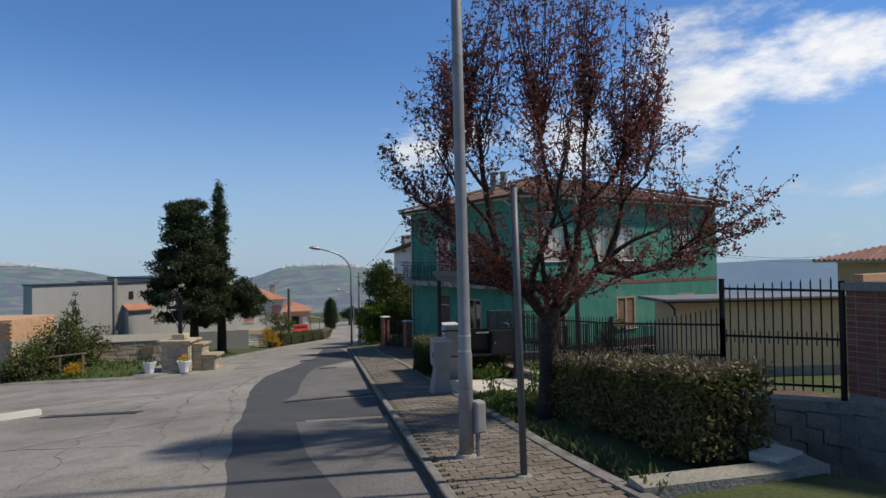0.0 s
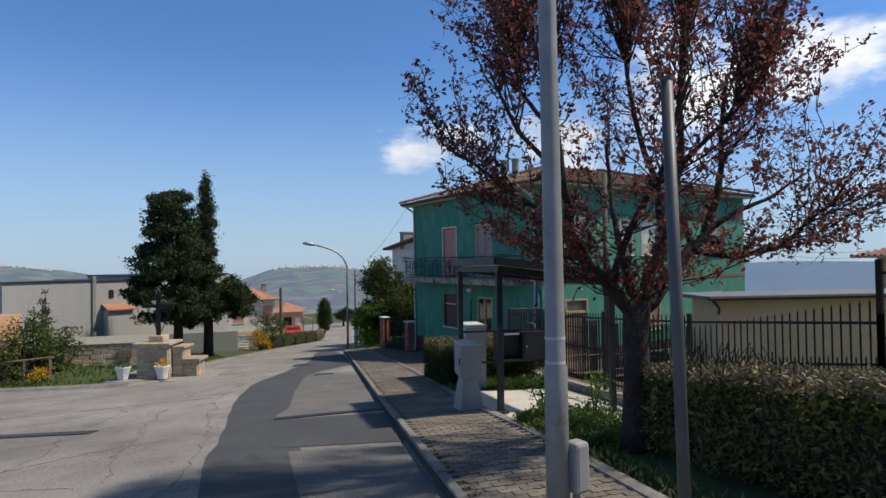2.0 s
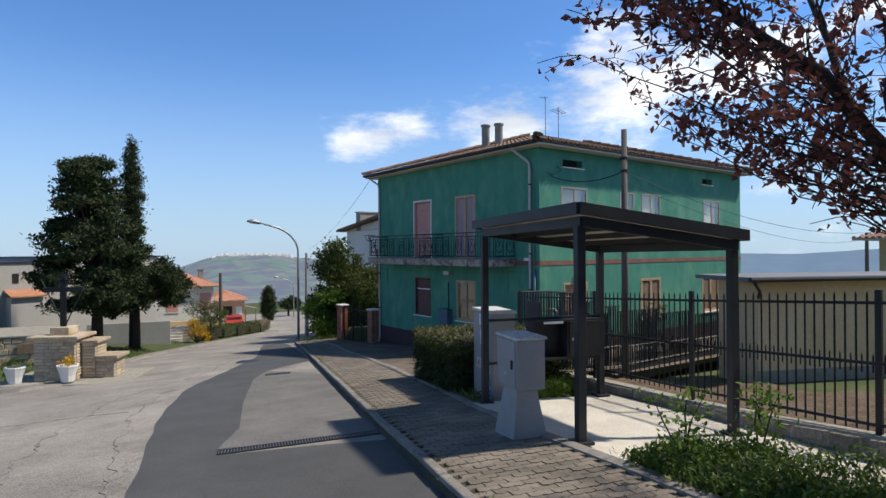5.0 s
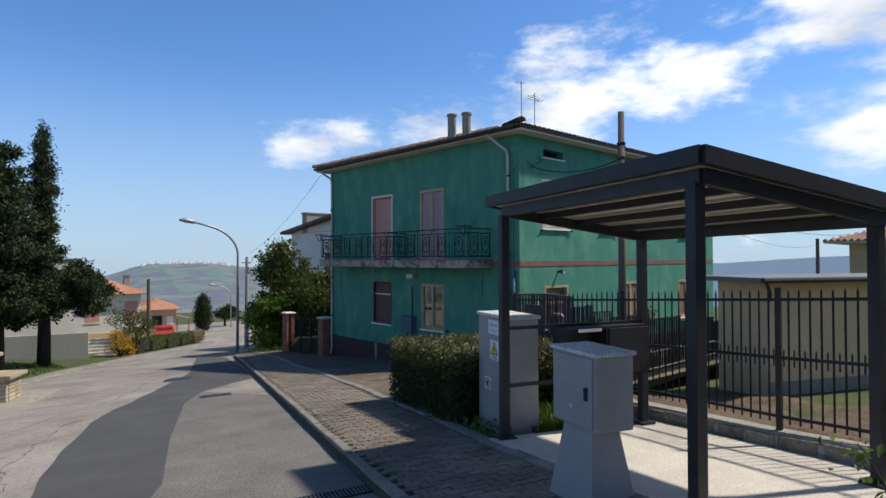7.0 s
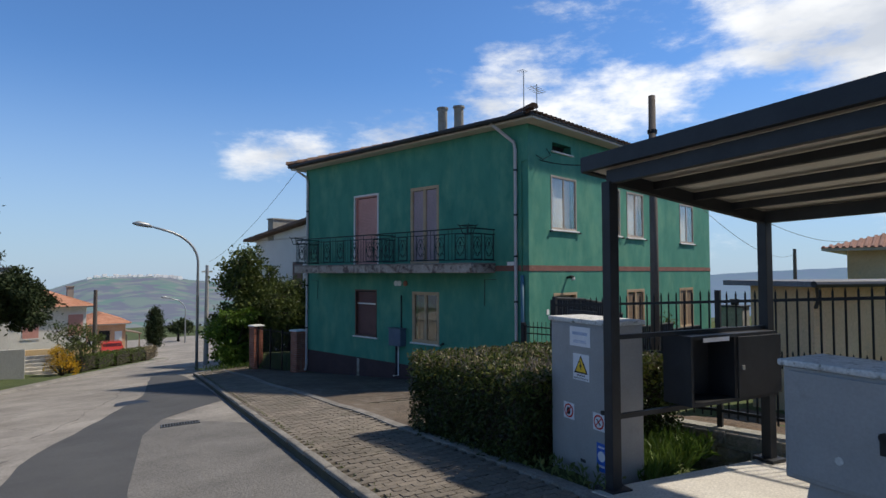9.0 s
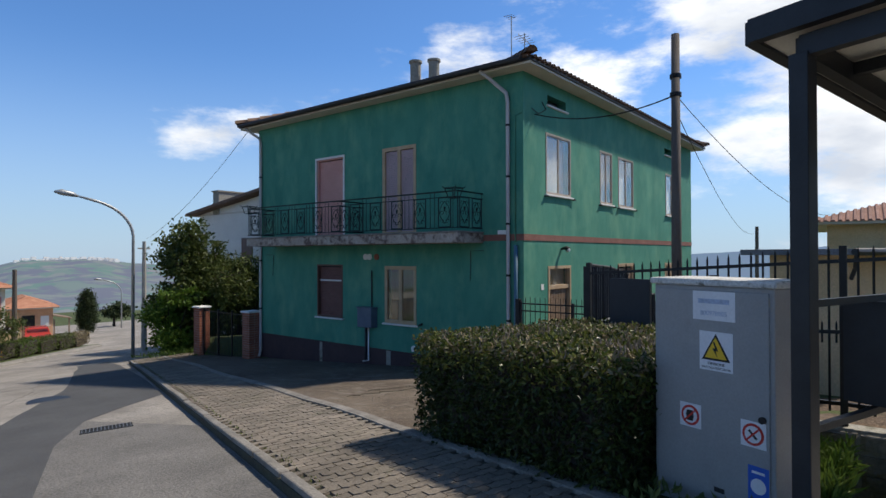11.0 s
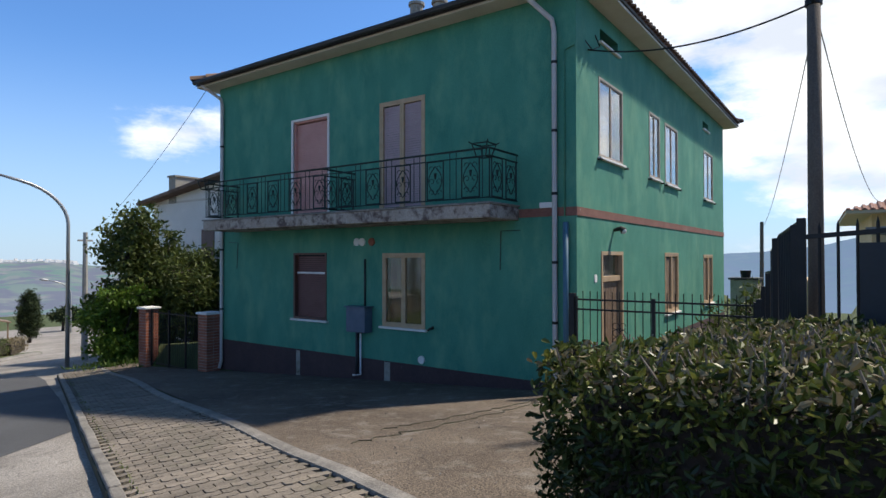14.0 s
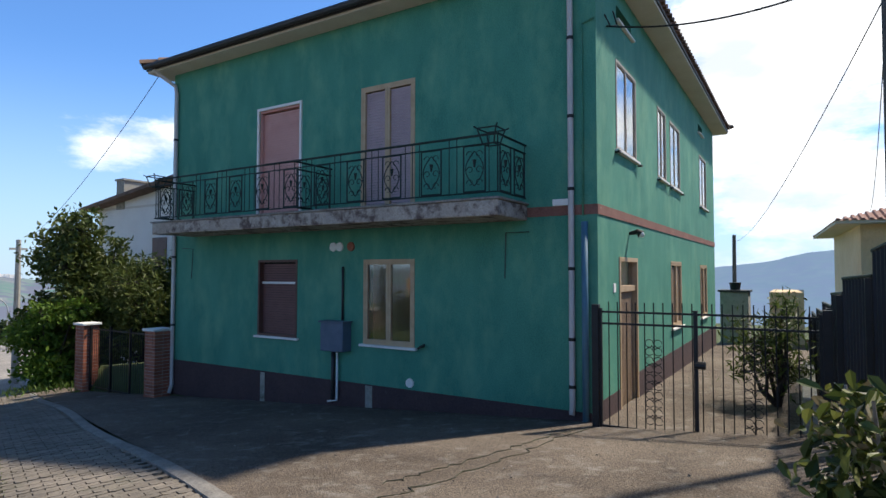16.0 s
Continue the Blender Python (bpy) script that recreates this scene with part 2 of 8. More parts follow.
M = {
    "asphalt": mat("asphalt_worn", (0.20, 0.184, 0.162), (0.345, 0.317, 0.283), 0.35, 0.9, 0.6, 45, stain=((0.155, 0.143, 0.128), 0.9, 0.5, 0.74), speck=0.38, crack=(0.5, 0.012, 2.2, 0.3)),
    "asphalt_new": mat("asphalt_patch", (0.062, 0.062, 0.063), (0.088, 0.088, 0.088), 0.8, 0.85, 0.35, 55, speck=0.22),
    "asphalt_pale": mat("asphalt_pale_patch", (0.128, 0.122, 0.113), (0.182, 0.173, 0.16), 1.2, 0.92, 0.5, 42, speck=0.35),
    "kerb": mat("kerb_concrete", (0.165, 0.152, 0.134), (0.285, 0.266, 0.236), 2.5, 0.9, 0.5, 40, stain=((0.1, 0.1, 0.085), 3.0, 0.55, 0.72)),
    "paver": mat("concrete_paver", (0.135, 0.116, 0.092), (0.232, 0.198, 0.158), 1.3, 0.92, 0.5, 45, stain=((0.13, 0.125, 0.085), 1.5, 0.55, 0.75), island=0.16, rnd=0.16),
    "joint": mat("joint_soil", (0.05, 0.047, 0.037), (0.08, 0.08, 0.05), 4, 1.0, 0.6, 40),
    "yard": mat("yard_concrete", (0.088, 0.067, 0.049), (0.165, 0.132, 0.10), 0.45, 0.92, 0.9, 55, stain=((0.255, 0.232, 0.20), 3.4, 0.53, 0.74), speck=0.7, crack=(0.3, 0.006, 1.3, 0.35)),
    "slab": mat("pale_slab", (0.50, 0.465, 0.40), (0.61, 0.575, 0.50), 1.5, 0.9, 0.2, 50),
    "grass": mat("grass_soil", (0.045, 0.065, 0.02), (0.08, 0.10, 0.032), 0.9, 1.0, 0.8, 25, stain=((0.14, 0.11, 0.07), 0.7, 0.6, 0.75)),
    "green": mat("teal_render", (0.043, 0.205, 0.146), (0.072, 0.268, 0.187), 1.6, 0.85, 0.35, 50, stain=((0.16, 0.36, 0.225), 1.4, 0.48, 0.85), streak=0.5),
    "plinth": mat("plinth_maroon", (0.055, 0.035, 0.037), (0.075, 0.045, 0.045), 1.5, 0.85, 0.4, 40, stain=((0.3, 0.28, 0.26), 6.0, 0.68, 0.72)),
    "band": mat("band_maroon", (0.19, 0.085, 0.065), (0.25, 0.12, 0.09), 3, 0.85, 0.3, 50, stain=((0.35, 0.33, 0.25), 9.0, 0.66, 0.72)),
    "soffit": mat("soffit_cream", (0.55, 0.50, 0.42), (0.62, 0.58, 0.5), 1.5, 0.8, 0.1, 40, speck=0.05),
    "tile": mat("roof_tile_old", (0.12, 0.075, 0.05), (0.22, 0.14, 0.10), 3, 0.9, 0.5, 30, island=0.25),
    "tile_red": mat("roof_tile_red", (0.38, 0.165, 0.095), (0.50, 0.25, 0.155), 2, 0.85, 0.4, 30, island=0.15),
    "tile_pink": mat("roof_tile_pink", (0.235, 0.125, 0.095), (0.32, 0.175, 0.135), 2, 0.85, 0.4, 30, island=0.15),
    "white": mat("white_paint", (0.7, 0.69, 0.65), (0.78, 0.77, 0.73), 2, 0.75, 0.1, 50, speck=0.05),
    "white_wall": mat("white_render", (0.68, 0.66, 0.60), (0.76, 0.74, 0.68), 1, 0.85, 0.2, 40),
    "cream": mat("cream_render", (0.66, 0.47, 0.27), (0.73, 0.56, 0.35), 0.8, 0.85, 0.2, 40, stain=((0.45, 0.38, 0.27), 1.5, 0.58, 0.8)),
    "grey_wall": mat("grey_render", (0.36, 0.355, 0.33), (0.43, 0.42, 0.39), 0.4, 0.9, 0.2, 30, streak=True),
    "steel_grey": mat("galvanised_paint", (0.22, 0.225, 0.225), (0.30, 0.305, 0.305), 3, 0.55, 0.05, 60, metal=0.2, stain=((0.22, 0.11, 0.045), 2.4, 0.58, 0.68), speck=0.05),
    "post_grey": mat("grey_post_paint", (0.085, 0.092, 0.098), (0.115, 0.122, 0.128), 3, 0.5, 0.05, 60, metal=0.2, speck=0.05),
    "steel_dark": mat("dark_grey_steel", (0.02, 0.021, 0.024), (0.032, 0.034, 0.038), 3, 0.5, 0.05, 60, metal=0.2, speck=0.05),
    "iron": mat("black_iron", (0.012, 0.013, 0.015), (0.022, 0.022, 0.024), 6, 0.5, 0.1, 60, metal=0.3, speck=0.05),
    "sheet": mat("dark_blue_sheet", (0.012, 0.015, 0.022), (0.02, 0.024, 0.033), 2, 0.5, 0.05, 40, speck=0.05),
    "balcony_iron": mat("green_black_iron", (0.01, 0.022, 0.02), (0.02, 0.035, 0.03), 6, 0.55, 0.1, 60, metal=0.2),
    "panel": mat("canopy_panel", (0.60, 0.57, 0.50), (0.68, 0.65, 0.57), 2, 0.6, 0.02, 50, speck=0.05),
    "grp": mat("grey_cabinet", (0.275, 0.275, 0.272), (0.345, 0.34, 0.334), 1.5, 0.6, 0.1, 60, stain=((0.25, 0.24, 0.22), 4, 0.6, 0.8), speck=0.05),
    "grp_top": mat("cabinet_top", (0.5, 0.5, 0.48), (0.62, 0.62, 0.6), 9, 0.8, 0.2, 60, stain=((0.15, 0.15, 0.13), 14, 0.55, 0.65)),
    "soil": mat("garden_soil", (0.085, 0.06, 0.04), (0.15, 0.108, 0.075), 2.2, 1.0, 0.9, 22, stain=((0.06, 0.075, 0.03), 1.3, 0.56, 0.7), speck=0.4),
    "wall_stone": mat("mossy_wall_stone", (0.17, 0.155, 0.125), (0.29, 0.265, 0.22), 5, 0.95, 0.8, 28, stain=((0.07, 0.075, 0.035), 3.2, 0.52, 0.68), rnd=0.2),
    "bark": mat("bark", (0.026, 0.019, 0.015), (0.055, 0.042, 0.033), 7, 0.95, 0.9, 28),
    "wood_beige": mat("beige_wood", (0.42, 0.295, 0.17), (0.50, 0.365, 0.23), 6, 0.6, 0.15, 60, speck=0.05),
    "frame_grey": mat("weathered_frame", (0.34, 0.28, 0.23), (0.42, 0.36, 0.30), 6, 0.6, 0.15, 60, speck=0.05),
    "wood_brown": mat("brown_wood", (0.20, 0.135, 0.085), (0.29, 0.205, 0.135), 6, 0.6, 0.15, 60),
    "alu_brown": mat("brown_aluminium", (0.10, 0.05, 0.04), (0.13, 0.07, 0.055), 4, 0.5, 0.05, 60, speck=0.05),
    "shutter_pink": mat("pink_shutter", (0.55, 0.27, 0.23), (0.62, 0.33, 0.28), 3, 0.6, 0.05, 60, speck=0.05),
    "shutter_mauve": mat("mauve_shutter", (0.36, 0.26, 0.27), (0.42, 0.31, 0.32), 3, 0.6, 0.05, 60, speck=0.05),
    "shutter_brown": mat("brown_shutter", (0.13, 0.06, 0.055), (0.17, 0.085, 0.075), 3, 0.6, 0.05, 60, speck=0.05),
    # near-black base: shade inside rooms, vents and drains put into the colour
    "dark": mat("interior_shade", (0.012, 0.012, 0.012), (0.02, 0.02, 0.02), 3, 0.9, 0.0, 40),
    "brick": mat("red_brick", (0.22, 0.075, 0.045), (0.31, 0.12, 0.075), 4, 0.9, 0.5, 40, island=0.2, rnd=0.2),
    "brick_tan": mat("tan_brick", (0.42, 0.24, 0.13), (0.52, 0.33, 0.2), 4, 0.9, 0.5, 40, island=0.2),
    "stone": mat("rubble_stone", (0.36, 0.28, 0.18), (0.5, 0.42, 0.31), 3, 0.95, 0.7, 25, island=0.2, rnd=0.2),
    "block": mat("grey_block", (0.20, 0.178, 0.148), (0.30, 0.27, 0.23), 3, 0.95, 0.6, 30, island=0.15, rnd=0.15),
    "cap": mat("weathered_concrete", (0.25, 0.24, 0.2), (0.36, 0.34, 0.29), 3, 0.95, 0.6, 30, stain=((0.12, 0.12, 0.08), 3, 0.55, 0.7)),
    "wood_pole": mat("tarred_wood", (0.10, 0.083, 0.07), (0.155, 0.13, 0.11), 5, 0.9, 0.4, 50, streak=True),
    "concrete_pole": mat("concrete_pole", (0.34, 0.33, 0.3), (0.42, 0.41, 0.38), 3, 0.9, 0.3, 50),
    "grey_pipe": mat("grey_pipe", (0.27, 0.28, 0.29), (0.33, 0.34, 0.35), 4, 0.6, 0.05, 60, speck=0.05),
    "pale_pipe": mat("pale_pipe", (0.48, 0.44, 0.42), (0.55, 0.51, 0.48), 4, 0.55, 0.05, 60, speck=0.05),
    "blue_pipe": mat("blue_pipe", (0.06, 0.15, 0.22), (0.09, 0.19, 0.26), 4, 0.55, 0.05, 60, speck=0.05),
    "blue_box": mat("blue_grey_box", (0.07, 0.11, 0.16), (0.10, 0.14, 0.2), 4, 0.5, 0.05, 60, speck=0.05),
    "black": mat("black_rubber", (0.01, 0.01, 0.01), (0.018, 0.018, 0.018), 5, 0.6, 0.05, 60),
    "yellow": mat("warning_yellow", (0.75, 0.45, 0.02), (0.8, 0.5, 0.03), 5, 0.5, 0.0, 60, speck=0.05),
    "red": mat("sign_red", (0.5, 0.03, 0.025), (0.55, 0.04, 0.03), 5, 0.5, 0.0, 60, speck=0.05),
    "blue": mat("sign_blue", (0.02, 0.10, 0.45), (0.03, 0.12, 0.5), 5, 0.5, 0.0, 60, speck=0.05),
    "sticker": mat("white_sticker", (0.7, 0.7, 0.72), (0.75, 0.75, 0.77), 5, 0.5, 0.0, 60, speck=0.05),
    "light_text": mat("pale_print", (0.35, 0.42, 0.55), (0.4, 0.46, 0.6), 5, 0.6, 0.0, 60),
    "orange_wall": mat("orange_render", (0.56, 0.31, 0.17), (0.64, 0.38, 0.22), 1, 0.85, 0.2, 30),
    "mortar": mat("mortar", (0.3, 0.28, 0.25), (0.38, 0.36, 0.32), 3, 0.95, 0.4, 40),
    "car_red": mat("car_red", (0.36, 0.04, 0.03), (0.38, 0.045, 0.035), 1, 0.25, 0.0, 60, speck=0.05),
    "car_silver": mat("car_silver", (0.5, 0.5, 0.5), (0.52, 0.52, 0.52), 1, 0.3, 0.0, 60, metal=0.5, speck=0.05),
    "garage_roof": mat("garage_roof_grey", (0.15, 0.16, 0.18), (0.20, 0.21, 0.235), 1, 0.7, 0.2, 30),
    "gutter": mat("dark_gutter", (0.025, 0.025, 0.028), (0.04, 0.04, 0.042), 3, 0.5, 0.05, 60, speck=0.05),
    "glass": glass_mat("window_glass"),
    "brown_curtain": mat("brown_curtain", (0.20, 0.13, 0.085), (0.33, 0.24, 0.16), 5, 0.9, 0.2, 50, streak=True),
    "slab_edge": mat("flaking_slab", (0.33, 0.28, 0.235), (0.42, 0.37, 0.32), 4, 0.9, 0.5, 40, stain=((0.11, 0.08, 0.07), 3.5, 0.48, 0.6)),
    "curtain": mat("curtain", (0.55, 0.5, 0.44), (0.65, 0.6, 0.54), 8, 0.9, 0.2, 50, streak=True),
    "lamp_grey": mat("lamp_grey", (0.33, 0.34, 0.34), (0.38, 0.39, 0.39), 3, 0.45, 0.03, 60, metal=0.4, speck=0.05),
    "hedge_leaf": leaf_mat("hedge_leaf", (0.011, 0.022, 0.005), (0.062, 0.085, 0.018), 0.38, 0.15),
    # brighter yellow-green for the hedge tops: sunlight put into the leaf colour
    "hedge_sunlit": leaf_mat("hedge_sunlit_leaf", (0.04, 0.066, 0.012), (0.19, 0.20, 0.045), 0.4, 0.25),
    "dry_twig": mat("dry_twig", (0.16, 0.13, 0.10), (0.27, 0.23, 0.19), 8, 0.9, 0.2, 50),
    "hedge_brown": leaf_mat("hedge_brown_leaf", (0.055, 0.058, 0.018), (0.27, 0.235, 0.085), 0.5, 0.3),
    "hedge_dry": leaf_mat("hedge_dry_leaf", (0.17, 0.135, 0.075), (0.31, 0.26, 0.15), 0.6, 0.15),
    "plum_leaf": leaf_mat("plum_leaf", (0.11, 0.036, 0.034), (0.30, 0.11, 0.085), 0.5, 0.45),
    "conifer": leaf_mat("conifer_leaf", (0.016, 0.03, 0.01), (0.05, 0.07, 0.022), 0.7, 0.1),
    "bush_leaf": leaf_mat("bush_leaf", (0.035, 0.055, 0.010), (0.13, 0.16, 0.04), 0.5, 0.3),
    "lime_leaf": leaf_mat("lime_leaf", (0.06, 0.125, 0.012), (0.16, 0.25, 0.035), 0.5, 0.35),
    "grass_blade": leaf_mat("grass_blade", (0.04, 0.085, 0.012), (0.13, 0.19, 0.035), 0.55, 0.3),
    "weed_broad": leaf_mat("weed_broad_leaf", (0.03, 0.065, 0.012), (0.115, 0.17, 0.035), 0.5, 0.3),
    "forsythia": leaf_mat("forsythia", (0.5, 0.28, 0.01), (0.62, 0.40, 0.03), 0.6, 0.3),
    "dead_grass": leaf_mat("weed_leaf", (0.09, 0.13, 0.04), (0.2, 0.22, 0.07), 0.6, 0.25),
}


# ---------------------------------------------------------------- building helpers
def thing(name, m=None, label="", category="", group="", kind=""):
    ob = new(name)
    ob.empty_display_size = 0.2
    ob.matrix_world = m or Matrix()
    return tagged(ob, label, category, group, kind)


def mesh_of(name, bm, material, smooth=False):
    me = bpy.data.meshes.new(name)
    bm.normal_update()
    bm.to_mesh(me)
    bm.free()
    if smooth:
        for p in me.polygons:
            p.use_smooth = True
    me.materials.append(M[material])
    return me


def part(name, bm, material, parent=None, label="", smooth=False):
    ob = new(name, mesh_of(name, bm, material, smooth))
    if parent is not None:
        ob.parent = parent
    return tagged(ob, label)


def solo(name, bm, material, label="", category="", group="", kind="", smooth=False):
    return tagged(part(name, bm, material, None, "", smooth), label, category, group, kind)


def box(bm, x0, y0, z0, x1, y1, z1, bev=0.0, m=None):
    g_ = bmesh.ops.create_cube(bm, size=1)
    vs = g_["verts"]
    bmesh.ops.scale(bm, vec=(abs(x1 - x0), abs(y1 - y0), abs(z1 - z0)), verts=vs)
    bmesh.ops.translate(bm, vec=((x0 + x1) / 2, (y0 + y1) / 2, (z0 + z1) / 2), verts=vs)
    if bev:
        es = list({e for v in vs for e in v.link_edges})
        r = bmesh.ops.bevel(bm, geom=es, offset=bev, segments=2, affect="EDGES", profile=0.5)
        vs = list({v for f in r["faces"] for v in f.verts} | {v for v in vs if v.is_valid})
    if m is not None:
        bmesh.ops.transform(bm, matrix=m, verts=vs)
    return bm


def B(*a, **k):
    return box(bmesh.new(), *a, **k)


def tube(bm, pts, radii, seg=8, cap=True):
    """A round tube along pts; radii: one number or one a point."""
    pts = [Vector(p) for p in pts]
    if not hasattr(radii, "__len__"):
        radii = [radii] * len(pts)
    rings, ref = [], None
    for i, p in enumerate(pts):
        d = (pts[min(i + 1, len(pts) - 1)] - pts[max(i - 1, 0)]).normalized()
        if ref is None:
            ref = d.orthogonal().normalized()
        ref = (ref - d * ref.dot(d)).normalized()
        side = d.cross(ref)
        rings.append([bm.verts.new(p + radii[i] * (math.cos(2 * math.pi * k / seg) * ref + math.sin(2 * math.pi * k / seg) * side)) for k in range(seg)])
    for a, b in zip(rings, rings[1:]):
        for k in range(seg):
            bm.faces.new((a[k], a[(k + 1) % seg], b[(k + 1) % seg], b[k]))
    if cap:
        bm.faces.new(rings[0][::-1])
        bm.faces.new(rings[-1])
    return bm


def T(*a, **k):
    return tube(bmesh.new(), *a, **k)


def prism(bm, poly, z0, z1):
    """An upright prism over a plan polygon; z0, z1: numbers or functions of x, y."""
    fz = lambda z, p: z(p[0], p[1]) if callable(z) else z
    lo = [bm.verts.new((p[0], p[1], fz(z0, p))) for p in poly]
    hi = [bm.verts.new((p[0], p[1], fz(z1, p))) for p in poly]
    bm.faces.new(lo[::-1])
    bm.faces.new(hi)
    n_ = len(poly)
    for i in range(n_):
        bm.faces.new((lo[i], lo[(i + 1) % n_], hi[(i + 1) % n_], hi[i]))
    return bm


def from_lists(name, verts, faces, material, smooth=False):
    me = bpy.data.meshes.new(name)
    me.from_pydata(verts, [], faces)
    me.update()
    if smooth:
        for p in me.polygons:
            p.use_smooth = True
    me.materials.append(M[material])
    return me


def leaves(points, size, rng, flat=0.0, stretch=1.7, up=None, rounded=False):
    """Small leaves, folded along the middle, at the points; rounded: with blunt oval outlines."""
    vs, fs = [], []
    for p in points:
        d = Vector((rng.gauss(0, 1), rng.gauss(0, 1), rng.gauss(0, 1) * (1 - flat)))
        if up:
            d += Vector(up)
        if d.length < 1e-3:
            continue
        d.normalize()
        s = d.orthogonal().normalized()
        s.rotate(Matrix.Rotation(rng.uniform(0, 6.28), 3, d))
        n_ = d.cross(s)
        L_ = size * rng.uniform(0.6, 1.3)
        w = L_ / stretch / 2
        c = Vector(p)
        i = len(vs)
        if rounded:
            droop = n_ * -0.12 * L_
            vs += [c, c + d * L_ * 0.35 + s * w * 0.8 + n_ * w * 0.3, c + d * L_ * 0.75 + s * w + n_ * w * 0.35 + droop * 0.4, c + d * L_ + droop, c + d * L_ * 0.75 - s * w + n_ * w * 0.35 + droop * 0.4, c + d * L_ * 0.35 - s * w * 0.8 + n_ * w * 0.3]
            fs += [(i, i + 1, i + 2, i + 3), (i, i + 3, i + 4, i + 5)]
            continue
        vs += [c, c + d * L_ * 0.5 + s * w + n_ * w * 0.4, c + d * L_, c + d * L_ * 0.5 - s * w + n_ * w * 0.4]
        fs += [(i, i + 1, i + 2), (i, i + 2, i + 3)]
    return vs, fs


# ---------------------------------------------------------------- lie of the land
def interp(v, xs, ys):
    return float(np.interp(v, xs, ys))


def g(y):
    """Height of the pavement, which falls along the street."""
    return interp(y, [-40, 0, 4.63, 13.2, 31, 39, 60, 100], [4.3, -0.17, -0.69, -1.68, -3.55, -4.45, -6.7, -9.3])


def kerb_x(y):
    return 3.0 + 0.36 * (y - 5.2)


U = Vector((0.339, 0.941, 0))    # along the street
V = Vector((0.941, -0.339, 0))   # away from the street
PAVE = 1.68                      # pavement width measured along x
BORDER = [(-16, 42), (-3.5, 31.3), (0.9, 27.0), (2.0, 26.3), (3.6, 26.9), (5.4, 33.6), (7.7, 38.6), (12.2, 45.4), (21.6, 58.2), (31.0, 71.0)]
FENCE = [(8.75, 1.4), (8.45, 3.8), (8.24, 5.53), (9.22, 9.6), (10.15, 12.3), (11.3, 16.13)]
FACE, CORNER, END, BACK = 15.7, 19.72, 30.05, 29.0   # house: front plane, near side, far side, back


def fence_x(y):
    return interp(y, [p[1] for p in FENCE], [p[0] for p in FENCE])


def face_z(y):
    return -2.85 - 0.073 * (y - 20)


def yard_z(x, y):
    k = kerb_x(y) + PAVE
    f = min(1, max(0, (x - k) / max(0.5, FACE - k)))
    return g(y) + 0.0 + f * (face_z(y) - g(y))


def left_of_border(x, y):
    """Distance beyond the far kerb, negative on the road."""
    best, sign = 1e9, -1
    for (ax, ay), (bx, by) in zip(BORDER, BORDER[1:]):
        dx, dy = bx - ax, by - ay
        t_ = min(1, max(0, ((x - ax) * dx + (y - ay) * dy) / (dx * dx + dy * dy)))
        d = math.hypot(x - ax - t_ * dx, y - ay - t_ * dy)
        if d < best:
            best, sign = d, 1 if dx * (y - ay) - dy * (x - ax) > 0 else -1
    return best * sign


def road_right(y):
    return kerb_x(y) if y < 36 else kerb_x(36) + interp(y, [36, 46, 60, 100], [0, 9.5, 24, 45])


def land(x, y):
    """The bare ground."""
    far = math.hypot(x - 8, y - 20)
    s = x - kerb_x(y)
    if s < 1.75:
        d = left_of_border(x, y) if y > 18 else -9
        z = g(y) - 0.35
        if d > 0.35:
            z = g(y) + 0.02 + min(1.9, 0.105 * max(0, d - 1.5))
    else:
        z = g(y) - 0.04
        if 16.6 < y < 34:
            z = yard_z(x, y) - 0.3 if x < FACE else -3.2 - 0.06 * (x - FACE)
        fx = fence_x(y) + 0.25
        if y <= 16.6 and x > fx:
            z = g(y) - min(0.9, 0.5 * (x - fx)) - 0.05 * max(0, x - fx - 2)
        if y >= 34:
            z = g(y) - 0.02 - 0.03 * max(0, s - 8)
        if y >= 37 and x < road_right(y) + 1.0:
            z = min(z, g(y) - 0.45)
    if y > 60.5 and 17.0 < x < 60:
        z = min(z, g(y) - 0.4)
    if 6.4 < y < 13.3 and fence_x(y) + 0.6 > x > (7.45 if y < 9.7 else 6.05 + 0.36 * (y - 9.7)):
        z = min(z, g(y) - 0.75)
    if y < 6.4 and 5.9 + 0.35 * max(0, y - 3.0) < x < 8.5:
        z = -1.9
    if far > 110:
        z = min(z, g(100)) - 0.13 * (min(far, 1300) - 110)
    return z


def axis(lo, hi, step, reach):
    a = list(np.arange(lo, hi + 1e-6, step))
    k = step
    while a[-1] < reach:
        k *= 1.35
        a.append(a[-1] + k)
    k = step
    while a[0] > -reach:
        k *= 1.35
        a.insert(0, a[0] - k)
    return a


def build_ground():
    xs, ys = axis(-14, 30, 0.6, 3500), axis(-6, 64, 0.6, 3500)
    vs = [(x, y, land(x, y)) for y in ys for x in xs]
    w = len(xs)
    fs = [(j * w + i, j * w + i + 1, (j + 1) * w + i + 1, (j + 1) * w + i) for j in range(len(ys) - 1) for i in range(w - 1)]
    tagged(new("ground", from_lists("ground", vs, fs, "grass", True)), "grassy sloping ground with bare soil", "ground", kind="structure")


build_ground()


def sheet(name, rows, z, material, label, category, thick=0.0, smooth=True):
    """A surface through rows of (x, y) points, all rows alike long."""
    vs = [(x, y, z(x, y)) for r in rows for x, y in r]
    w = len(rows[0])
    fs = [(j * w + i, j * w + i + 1, (j + 1) * w + i + 1, (j + 1) * w + i) for j in range(len(rows) - 1) for i in range(w - 1)]
    return tagged(new(name, from_lists(name, vs, fs, material, smooth)), label, category, kind="structure")


def road_z(x, y):
    return g(y) - 0.115 + 0.006 * (kerb_x(y) - x)


